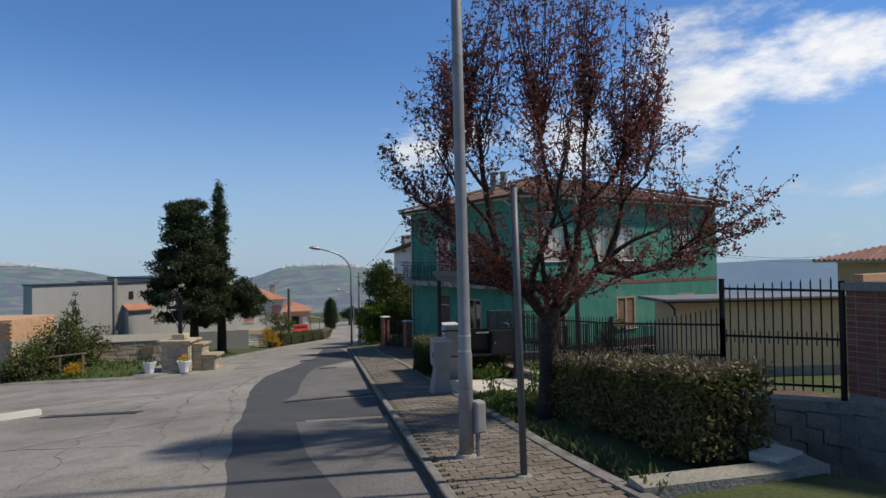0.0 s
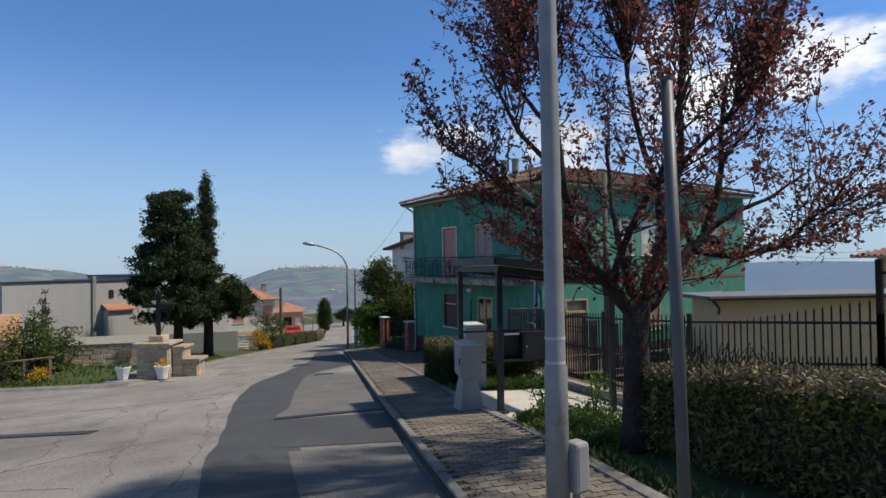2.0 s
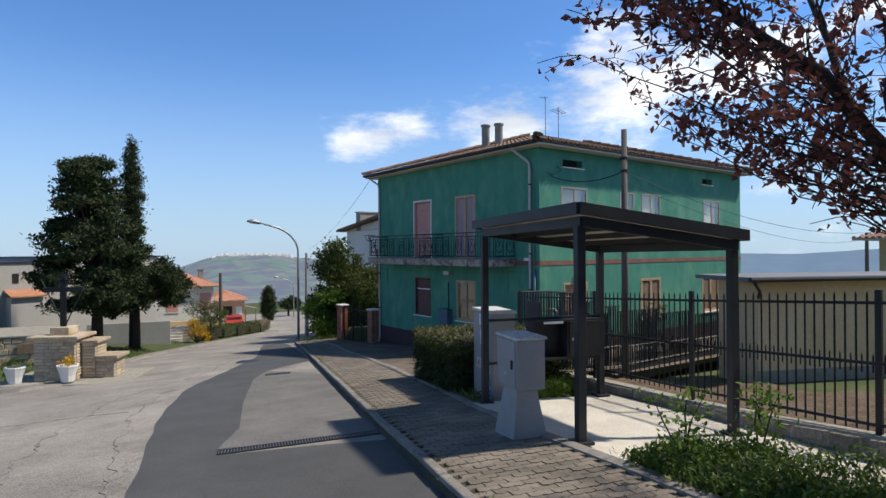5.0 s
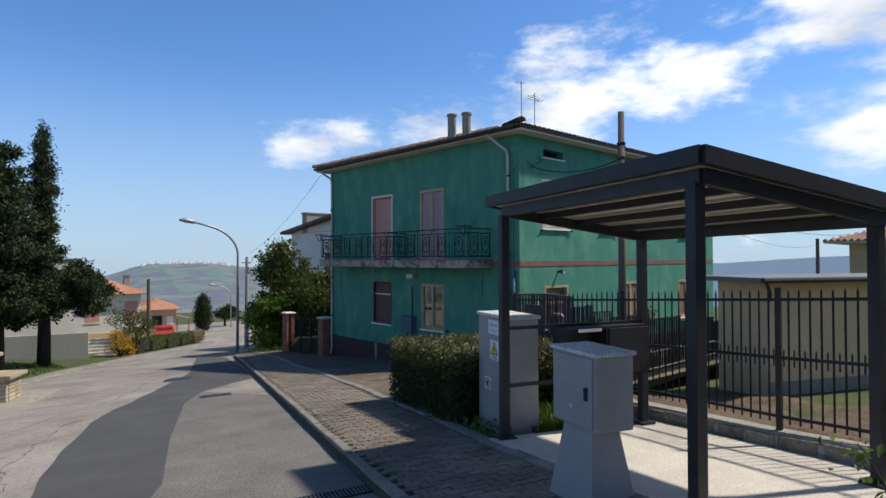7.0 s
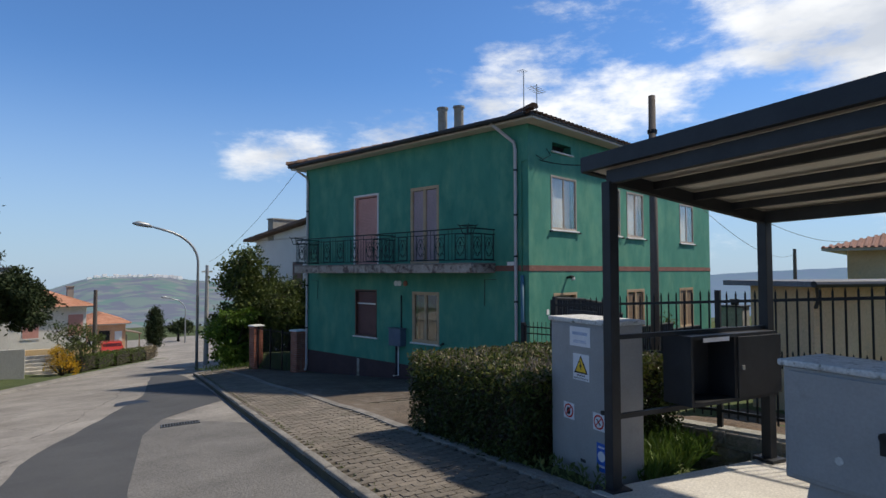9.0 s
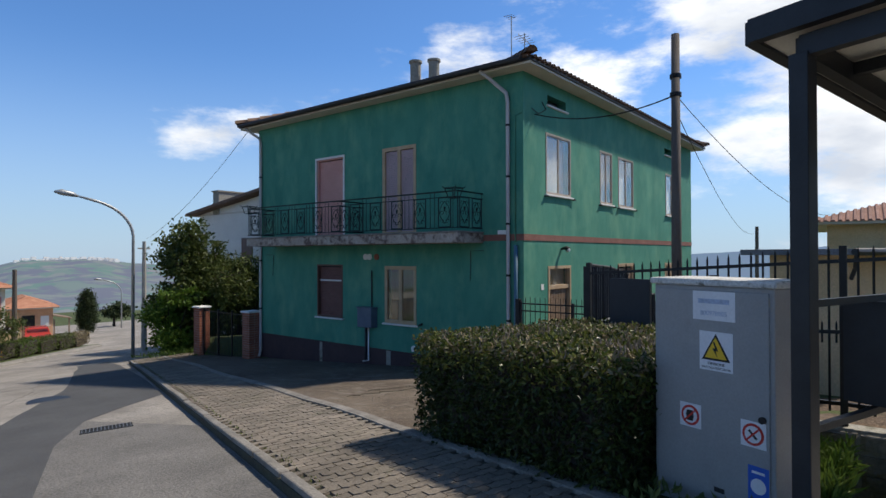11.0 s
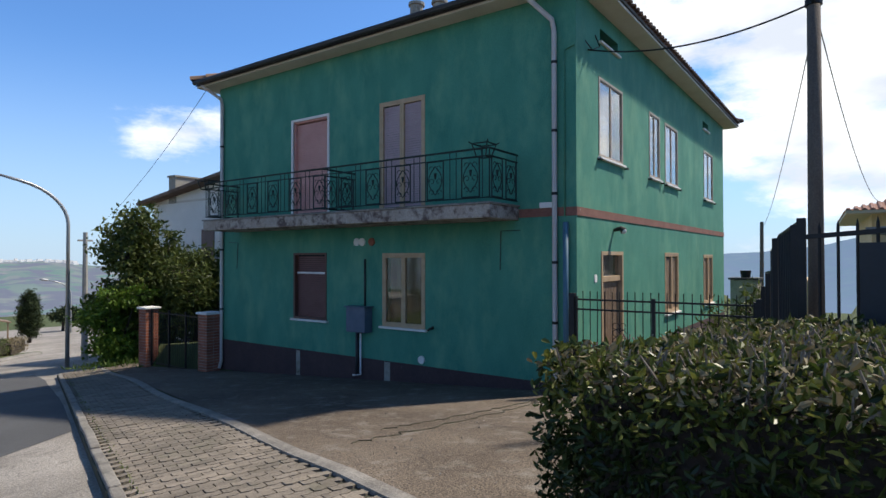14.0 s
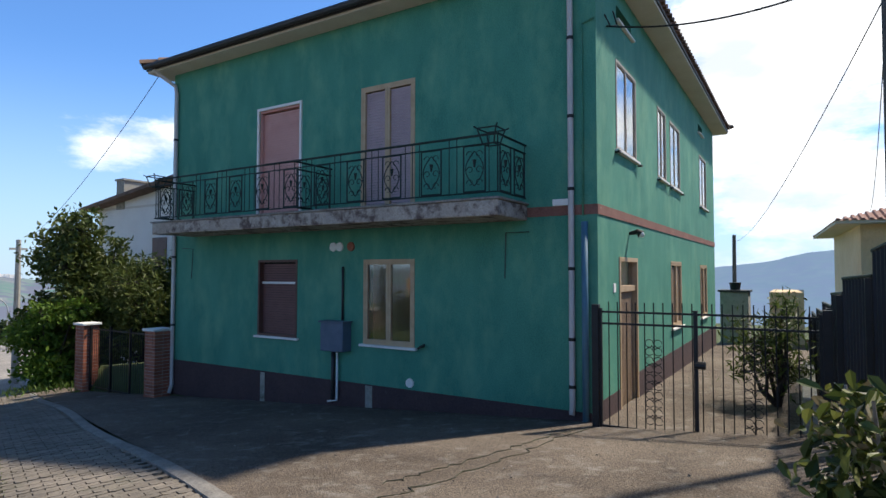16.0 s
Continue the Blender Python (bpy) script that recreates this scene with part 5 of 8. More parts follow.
# ---------------------------------------------------------------- fence, gates, walls on the house side
def fence_run(pts, top, bottom, pitch, rails, material, label, spear=True, group="", tall_bar=0.0):
    """Iron picket fence: posts at the points, rails and pickets between; top, bottom: heights over z(x, y)."""
    p0 = Vector((*pts[0], 0))
    f = thing("fence", Matrix.Translation(p0), label, "fence", group)
    loc = lambda x, y, z: Vector((x, y, z)) - p0
    step = 0.115
    for (ax, ay), (bx, by) in zip(pts, pts[1:]):
        a, b = Vector((ax, ay, 0)), Vector((bx, by, 0))
        n_ = max(1, int((b - a).length / pitch))
        for r in rails:
            za, zb = bottom(ax, ay) + r * (top(ax, ay) - bottom(ax, ay)), bottom(bx, by) + r * (top(bx, by) - bottom(bx, by))
            bm = bmesh.new()
            tube(bm, [loc(ax, ay, za), loc(bx, by, zb)], 0.024, 4)
            part("rail", bm, material, f)
        bars = max(2, int((b - a).length / step))
        hh = 0.5 * (top(ax, ay) - bottom(ax, ay) + top(bx, by) - bottom(bx, by))
        pk = bmesh.new()
        tube(pk, [(0, 0, 0), (0, 0, hh * 0.97), (0, 0, hh * 1.0)], [0.011, 0.011, 0.002], 5)
        pme = mesh_of("picket", pk, material)
        for i in range(1, bars):
            q = a.lerp(b, i / bars)
            o = new("picket", pme)
            o.location = loc(q.x, q.y, bottom(ax, ay) + (bottom(bx, by) - bottom(ax, ay)) * i / bars)
            o.parent = f
        if spear:
            stub = mesh_of("spear", T([(0, 0, -0.10), (0, 0, 0.07), (0, 0, 0.10)], [0.009, 0.009, 0.002], 5), material)
            r = rails[1]
            for i in range(bars):
                q = a.lerp(b, (i + 0.5) / bars)
                zl, zh = bottom(ax, ay) + r * (top(ax, ay) - bottom(ax, ay)), bottom(bx, by) + r * (top(bx, by) - bottom(bx, by))
                o = new("spear", stub)
                o.location = loc(q.x, q.y, zl + (zh - zl) * (i + 0.5) / bars)
                o.parent = f
        for i in range(0 if (ax, ay) == tuple(pts[0]) else 1, n_ + 1):
            q = a.lerp(b, i / n_)
            part("post", B(q.x - p0.x - 0.03, q.y - p0.y - 0.03, bottom(q.x, q.y) - 0.25, q.x - p0.x + 0.03, q.y - p0.y + 0.03, top(q.x, q.y) + 0.02, 0.004), material, f)
    return f


wall_top = lambda x, y: interp(y, [0, 3.8, 5.5, 8.2, 11, 12.6, 16.2], [-0.1, -0.42, -0.6, -1.18, -1.47, -1.6, -1.9])
fence_run([(8.45, 3.95), (8.24, 5.53)], lambda x, y: 1.12, lambda x, y: wall_top(x, y) + 0.1, 9, (0.05, 0.48, 0.92), "iron", "tall black iron picket fence on a block wall")
fence_run([(8.24, 5.53), (8.95, 8.45), (9.68, 10.94), (10.45, 13.3), (11.3, 16.13)], lambda x, y: interp(y, [5.53, 8.24, 10.8, 12.4, 16.13], [0.52, 0.29, 0.11, 0.0, -0.24]), lambda x, y: interp(y, [5.53, 8.24, 10.1, 12.5, 16.13], [-0.55, -1.17, -1.34, -1.47, -1.78]), 9, (0.05, 0.487, 0.92), "iron", "black iron picket fence along the bus stop")
# low wall under the fence: near part of grey blocks with a cap, far part of rough stone
wall_path = along(FENCE, 0.6)
strip("wall_low", [p for p in wall_path if p[1] >= 5.4], [(-0.14, -1.2), (-0.14, -0.06), (-0.1, 0.0), (0.1, 0.0), (0.14, -0.06), (0.14, -1.2)], lambda x, y: wall_top(x, y), "cap", "rough low concrete wall under the fence", "wall")
strip("wall_block", [p for p in wall_path if p[1] <= 5.53], [(-0.12, -2.0), (-0.12, -0.14), (0.12, -0.14), (0.12, -2.0)], wall_top, "mortar", "block retaining wall beside the hedge bed", "wall")
strip("wall_coping", [p for p in wall_path if p[1] <= 5.53], [(-0.17, -0.138), (-0.17, 0.0), (0.17, 0.0), (0.17, -0.138)], wall_top, "cap", "weathered concrete coping", "wall")


def brick_pillar(x, y, z0, z1, w, rows, material, label, cap_m="white", cap_h=0.06, turn=0.0):
    """A pillar of single bricks, each its own piece, over a mortar core."""
    p_ = thing("gate_pillar", pose(x, y, z0, 0, 0, turn), label, "pillar")
    h = z1 - z0 - cap_h
    part("core", B(-w / 2 + 0.012, -w / 2 + 0.012, -0.3, w / 2 - 0.012, w / 2 - 0.012, h), "mortar", p_)
    part("cap", B(-w / 2 - 0.04, -w / 2 - 0.04, h, w / 2 + 0.04, w / 2 + 0.04, h + cap_h, 0.012), cap_m, p_, "stone cap")
    rh = h / rows
    meshes = {}
    for lx, ly in ((w / 2, w / 4), (w / 4, w / 2)):
        meshes[lx] = mesh_of("brick", B(-lx / 2 + 0.006, -ly / 2 + 0.006, 0.006, lx / 2 - 0.006, ly / 2 - 0.006, rh - 0.006), material)
    for r in range(rows):
        for k in range(2):
            for s_ in (-1, 1):
                for horiz in (True, False):
                    if not horiz and k == 0:
                        continue
                    o = new("brick", meshes[w / 2 if horiz else w / 4])
                    if horiz:
                        o.location = (-w / 4 + k * w / 2 + (0.0 if r % 2 else 0.0), s_ * (w / 2 - w / 8), r * rh)
                    else:
                        o.location = (s_ * (w / 2 - w / 8), 0, r * rh)
                    o.parent = p_
    return p_


brick_pillar(8.55, 3.62, -0.3, 1.12, 0.46, 17, "brick", "dark red brick fence pillar with concrete cap", "cap", 0.1)
brick_pillar(15.44, 30.12, face_z(30.3) - 0.05, -1.98, 0.42, 21, "brick", "red brick gate pillar with pale cap beside the house")
brick_pillar(15.62, 33.6, face_z(33.6) - 0.1, -2.02, 0.42, 21, "brick", "red brick gate pillar with pale cap beside the bushes")


def bar_gate(name, a, b, z0, z1, material, label, step=0.11, mids=(0.5,), spikes=0.0, scrolls=False, rails=(0.0, 1.0)):
    """A gate of upright bars from a to b in plan; the split stiles stand at the shares in mids."""
    a, b = Vector((*a, 0)), Vector((*b, 0))
    gt = thing(name, Matrix.Translation(Vector((a.x, a.y, z0))), label, "gate")
    d = b - a
    H_ = z1 - z0
    at = lambda s_, z: d * s_ + Vector((0, 0, z))
    for i, r in enumerate(rails):
        part("rail", T([at(0, r * H_), at(1, r * H_)], 0.02, 4), material, gt)
    for s_ in (0.0, *mids, 1.0):
        part("stile", join(T([at(s_, -0.05), at(s_, H_ + 0.03)], 0.035, 4), T([at(s_, H_ + 0.03), at(s_, H_ + 0.05)], 0.042, 4)), material, gt)
    n_ = int(d.length / step)
    bar = mesh_of("bar", T([(0, 0, 0.0), (0, 0, H_ + spikes)], 0.008, 5), material)
    for i in range(1, n_):
        o = new("bar", bar)
        o.location = at(i / n_, 0)
        o.parent = gt
    if scrolls:
        dn = d.normalized()
        sc = bmesh.new()
        for cx_, cz_ in ((-0.055, 0.055), (0.055, 0.055), (-0.055, -0.055), (0.055, -0.055)):
            tube(sc, [dn * (cx_ + 0.052 * math.cos(k * 0.63)) + Vector((0, 0, cz_ + 0.052 * math.sin(k * 0.63))) for k in range(10)], 0.006, 4, cap=False)
        tube(sc, [dn * -0.03 + Vector((0, 0, -0.03)), dn * 0.03 + Vector((0, 0, 0.03))], 0.006, 4)
        tube(sc, [dn * 0.03 + Vector((0, 0, -0.03)), dn * -0.03 + Vector((0, 0, 0.03))], 0.006, 4)
        sm = mesh_of("scroll", sc, material)
        for s_ in (0.27, 0.72):
            for k in range(5):
                o = new("scroll", sm)
                o.location = at(s_, 0.22 + k * 0.23)
                o.parent = gt
    return gt


gz = -2.80
gate_ = bar_gate("metal_gate", (15.32, 19.58), (15.5, 16.98), gz, -1.2, "iron", "closed black iron gate with scrollwork beside the house", 0.115, (0.47,), 0.14, True, (0.02, 0.9, 1.0))
part("lock", T([(0.06, -1.22, 0.95), (0.06, -1.34, 0.95)], 0.05, 10), "iron", gate_, "black round lock case")
for x_, y_ in ((15.32, 19.64), (15.5, 16.92)):
    solo("gate_post", B(x_ - 0.05, y_ - 0.05, -2.95, x_ + 0.05, y_ + 0.05, -1.10, 0.006), "iron", "square black iron gate post", "post", "gate posts")
bar_gate("metal_gate", (15.5, 30.36), (15.6, 33.38), face_z(32) - 0.02, -2.12, "iron", "black iron bar gate between brick pillars", 0.1, (0.35, 0.66), 0.0, False, (0.04, 0.97))
solo("gate_sill", B(15.28, 17.0, -2.95, 15.68, 19.5, -2.83, 0.01), "slab", "worn concrete sill under the gate", "sill", kind="structure")

# stepped dark sheet-metal fence on the passage's near side
SF = [(11.3, 16.13, -0.25, -0.31), (12.6, 16.39, -0.31, -0.45), (13.9, 16.6, -0.68, -0.72), (15.0, 16.78, -0.88, -0.92), (16.0, 16.85, -1.08, -1.12), (18.0, 16.9, -1.28, -1.32), (20.0, 16.95, -1.48, -1.52), (22.5, 17.0, -1.68, -1.72), (25.0, 17.05, -1.9, -1.9)]
sf = thing("sheet_fence", pose(11.3, 16.13, -2.6), "stepped dark blue iron picket fence with sheet-metal base", "fence")
for i, (a_, b_) in enumerate(zip(SF, SF[1:])):
    pn = bmesh.new()
    d_ = Vector((b_[0] - a_[0], b_[1] - a_[1], 0))
    n_ = d_.cross(Vector((0, 0, 1))).normalized() * 0.012
    o_ = Vector((a_[0] - 11.3, a_[1] - 16.13, 0))
    zt0, zt1 = a_[2] + 2.6, a_[3] + 2.6
    low = (0.55 if i == 0 else 0.12) * (zt0 + 0.35) - 0.35
    vs_ = [(0, 0, -0.6), (d_.x, d_.y, -0.6), (d_.x, d_.y, low - 0.05), (0, 0, low)]
    lo_ = [pn.verts.new(Vector(v_) + n_ + o_) for v_ in vs_]
    hi_ = [pn.verts.new(Vector(v_) - n_ + o_) for v_ in vs_]
    pn.faces.new(lo_), pn.faces.new(hi_[::-1])
    for k in range(4):
        pn.faces.new((lo_[k], hi_[k], hi_[(k + 1) % 4], lo_[(k + 1) % 4]))
    bmesh.ops.recalc_face_normals(pn, faces=pn.faces[:])
    part("panel", pn, "sheet", sf)
    n_p = int(d_.length / 0.115)
    tall = mesh_of("picket", B(-0.008, -0.02, low - 0.06, 0.008, 0.02, min(zt0, zt1) + 0.005), "sheet")
    for k in range(n_p):
        pk = new("picket", tall)
        pk.parent = sf
        pk.matrix_local = Matrix.Translation(o_ + d_ * ((k + 0.5) / n_p) + Vector((0, 0, (zt0 - min(zt0, zt1)) * (1 - (k + 0.5) / n_p)))) @ Matrix.Rotation(math.atan2(d_.y, d_.x), 4, "Z")
    for f in (0.3, 0.62):
        zr = low + (zt0 - low) * (f - 0.25)
        part("rail", T([o_ + Vector((0, -0.03, zr)), o_ + d_ + Vector((0, -0.03, zr + zt1 - zt0))], 0.016, 4), "lamp_grey", sf, "pale steel rail")
    part("cap_rail", T([o_ + Vector((0, 0, zt0)), o_ + d_ + Vector((0, 0, zt1))], 0.022, 6), "iron", sf)
    part("post", B(o_.x - 0.025, o_.y + 0.02, -0.5, o_.x + 0.025, o_.y + 0.07, zt0 - 0.02, 0.004), "iron", sf)
solo("metal_sheet", B(11.02, 15.22, -1.75, 11.06, 15.80, -0.41, 0.004, Matrix.Translation((11.04, 15.5, 0)) @ Matrix.Rotation(radians(-16), 4, "Z") @ Matrix.Translation((-11.0, -15.5, 0))), "sheet", "dark sheet-metal panel behind the fence", "panel")
solo("vent_pipe", T([(11.3, 15.0, -2.2), (11.3, 15.0, -0.62), (11.27, 15.04, -0.57), (11.2, 15.2, -0.57)], 0.028, 8), "steel_grey", "bent grey steel pipe behind the fence", "pipe", smooth=True)

# wooden line pole with its cables
tp = thing("utility_pole", pose(15.45, 16.25, -3.1), "dark tarred wooden utility pole with iron brackets", "pole")
part("pole", T([(0, 0, 0), (0, 0, 7.15)], [0.105, 0.075], 14), "wood_pole", tp, smooth=True)
for z_ in (6.35, 6.0):
    part("bracket", join(T([(-0.16, 0.0, z_), (0.18, 0.02, z_)], 0.03, 6), T([(0, 0, z_ - 0.04), (0, 0, z_ + 0.04)], 0.105, 12)), "iron", tp)


def cable(a, b, sag, r=0.008, label="sagging black overhead cable", n_=18):
    a, b = Vector(a), Vector(b)
    pts = [a.lerp(b, i / n_) - Vector((0, 0, sag * 4 * (i / n_) * (1 - i / n_))) for i in range(n_ + 1)]
    solo("cable", T(pts, r, 5), "black", label, "cable")


cable((15.45, 16.25, 2.9), (16.2, CORNER - 0.02, 3.2), 0.25, 0.014)
cable((15.45, 16.25, 2.9), (31.5, 15.2, 1.4), 0.6)
cable((15.45, 16.25, 2.6), (48.5, 21.0, 1.3), 0.8)
cable((15.5, 30.4, 4.1), (20.4, 48.4, 0.9), 0.4)
bird = bmesh.new()
tube(bird, [(16.0, CORNER - 0.05, 3.3), (16.3, CORNER - 0.06, 3.22), (16.7, CORNER - 0.05, 3.4), (16.5, CORNER - 0.04, 3.55)], 0.012, 5)
part("cable", bird, "black", house, "loose black cable under the eave")


# ---------------------------------------------------------------- hedges, weeds and the plum tree
def in_box_shell(rng, n_, lx, ly, lz, depth=0.22):
    out = []
    areas = [ly * lz, ly * lz, lx * lz, lx * lz, lx * ly * 1.3]
    tot = sum(areas)
    for _ in range(n_):
        r = rng.uniform(0, tot)
        k = 0
        while r > areas[k]:
            r -= areas[k]
            k += 1
        d = -abs(rng.gauss(0, depth * 0.5)) + 0.05
        x, y, z = rng.uniform(0, lx), rng.uniform(0, ly), rng.uniform(0.05, lz)
        if k == 0: x = -d
        if k == 1: x = lx + d
        if k == 2: y = -d
        if k == 3: y = ly + d
        if k == 4: z = lz + d * 0.8
        b_ = 0.06 * noise.noise(Vector((x * 1.9, y * 1.9, z * 1.9)))
        out.append(Vector((x + b_, y + b_, z + b_ * 1.2)))
    return out


def hedge(x, y, z, lx, ly, lz, n_, seed, label, leaf="hedge_leaf", size=0.065, dry=0.25, tilt=0.0, open_low=0.0):
    """A clipped box hedge: a frame along the street, twigs and a dark shade box inside, leaves outside."""
    rng = random.Random(seed)
    h = thing("hedge", street_frame(x, y, z), label, "hedge")
    tw = bmesh.new()
    for _ in range(int(lx * 40)):
        a = Vector((rng.uniform(0.1, lx - 0.1), -rng.uniform(0.1, ly - 0.1), -0.1))
        p = [a]
        for k in range(4):
            p.append(p[-1] + Vector((rng.gauss(0, 0.09), rng.gauss(0, 0.09), lz * 0.24)))
        tube(tw, p, [0.012, 0.01, 0.008, 0.006, 0.004], 4, cap=False)
    tagged(part("branchwork", tw, "bark", h, "bare brown twigs"), kind="stuff")
    sh = Matrix.Identity(4)
    sh[2][0] = tilt
    # solid bark-coloured box blocks light and stands for the shade between the leaves
    part("core", B(0.14, -ly + 0.14, 0.16, lx - 0.14, -0.14, lz - 0.13, 0.05, sh), "bark", h, "solid dark box standing in for the shaded inside")
    pts = [Vector((p.x, -p.y, p.z + tilt * p.x)) for p in in_box_shell(rng, n_, lx, ly, lz)]
    if open_low:
        pts = [p for p in pts if p.z > 0.25 * lz or rng.random() > open_low]
    top = [p for p in pts if p.z > lz * 0.9 + tilt * p.x and rng.random() < dry * 2]
    tops = set(map(id, top))
    main = [p for p in pts if id(p) not in tops]
    # most upper leaves take the brighter colour that stands for sunlight
    young = [p for p in main if p.z > lz * 0.75 + tilt * p.x and rng.random() < 0.75]
    picked = set(map(id, young))
    main = [p for p in main if id(p) not in picked]
    tips = bmesh.new()
    for _ in range(int(lx * ly * 260)):
        q = Vector((rng.uniform(0.02, lx - 0.02), -rng.uniform(0.02, ly - 0.02), 0))
        q.z = lz + tilt * q.x - 0.09
        tube(tips, [q, q + Vector((rng.gauss(0, 0.05), rng.gauss(0, 0.05), rng.uniform(0.07, 0.17)))], [0.006, 0.0045], 4, cap=False)
    tagged(part("clipped_growth", tips, "dry_twig", h, "pale grey clipped twig tips"), kind="stuff")
    for nm, pp, mt in (("leaves", main, leaf), ("dry_leaves", top, "hedge_dry"), ("young_leaves", young, "hedge_sunlit")):
        vs, fs = leaves(pp, size, rng, 0.1, 2.3, None, True)
        o = new(nm, from_lists(nm, vs, fs, mt))
        o.parent = h
        tagged(o, "small glossy dark green leaves" if nm == "leaves" else "brighter yellow-green upper leaves, sunlight put into their colour" if nm == "young_leaves" else "dry brown and pale clipped tips", kind="stuff")
    return h


hedge(8.03, 14.45, -1.98, 2.86, 2.3, 1.12, 44000, 5, "clipped evergreen hedge with dry brown top", size=0.054, dry=0.13, tilt=-0.06)
hedge(4.95, 3.68, -0.55, 3.7, 0.85, 0.95, 20000, 8, "clipped brownish evergreen hedge in a stone bed", leaf="hedge_brown", size=0.062, dry=0.45, tilt=-0.13)


def tuft(name, pts, size, mt, seed, label, category, stretch=5.0, up=(0, 0, 1.6)):
    vs, fs = leaves(pts, size, random.Random(seed), 0.2, stretch, up)
    tagged(new(name, from_lists(name, vs, fs, mt)), label, category, kind="stuff")


rg = random.Random(11)
pts, broad = [], []
for _ in range(15000):
    y = rg.uniform(7.4, 10.3)
    x = kerb_x(y) + PAVE + 0.06 + abs(rg.gauss(0, 0.8))
    if x > fence_x(y) - 0.75 or (y > 9.75 - 0.36 * (x - 6.4) and x > 6.3):
        continue
    rise_ = 0.16 + 0.16 * noise.noise(Vector((x * 2.3, y * 2.3, 5)))
    if rg.random() < 0.35:
        pts.append((x, y, land(x, y) + rg.uniform(0, 0.5) * rise_))
    else:
        broad.append((x, y, land(x, y) + 0.02 + rg.random() ** 0.7 * max(0.05, rise_)))
tuft("grass", pts, 0.12, "grass_blade", 12, "fresh green grass beside the bus stop", "grass", 6)
tuft("weeds", broad, 0.052, "weed_broad", 17, "dense leafy green weeds beside the bus stop", "weeds", 1.9, (0, 0, 0.3))
pts = [(9.0 + rg.uniform(-1.2, 0.9), 13.55 + rg.uniform(-0.35, 1.0), -1.86 + rg.uniform(0, 0.15)) for _ in range(6500)]
tuft("grass", [p for p in pts if p[0] > kerb_x(p[1]) + PAVE + 0.75], 0.15, "grass_blade", 13, "long lush grass behind the cabinet", "grass", 6)
pts = [(kerb_x(y) + PAVE + rg.uniform(0.0, 0.4), y, g(y) + rg.uniform(-0.03, 0.06)) for y in [rg.uniform(3.4, 17.0) for _ in range(1500)]]
tuft("weeds", [p for p in pts if not 9.9 < p[1] < 13.3], 0.09, "dead_grass", 14, "low weeds along the pavement edge", "weeds", 3)
pts = [(kerb_x(y) + rg.uniform(0.12, 0.2), y, g(y) - 0.01) for y in [rg.uniform(2, 34) for _ in range(700)]]
tuft("weeds", pts, 0.035, "dead_grass", 15, "tiny weeds in the joint behind the kerb", "weeds", 2.5)


def sapling(x, y, z, h, seed, label):
    rng = random.Random(seed)
    s_ = thing("shrub", pose(x, y, z), label, "shrub")
    bm = bmesh.new()
    lp_ = []
    for _ in range(4):
        p = [Vector((0, 0, -0.05))]
        d = Vector((rng.gauss(0, 0.25), rng.gauss(0, 0.25), 1))
        for k in range(6):
            d += Vector((rng.gauss(0, 0.15), rng.gauss(0, 0.15), 0))
            p.append(p[-1] + d.normalized() * h / 6)
            lp_ += [p[-1] + Vector((rng.gauss(0, 0.08), rng.gauss(0, 0.08), rng.gauss(0, 0.04))) for _ in range(9)]
        tube(bm, p, [0.008] * 5 + [0.004] * 2, 4)
    part("stems", bm, "bark", s_)
    vs, fs = leaves(lp_, 0.07, rng, 0.2, 1.8)
    o = new("leaves", from_lists("leaves", vs, fs, "lime_leaf"))
    o.parent = s_
    tagged(o, kind="stuff")


sapling(6.55, 9.2, g(9.2), 0.75, 4, "young leafy shoot among weeds")
sapling(7.25, 8.9, g(8.9), 0.7, 6, "young leafy shoot among weeds")

PLUM = Vector((6.13, 7.13, -1.0))


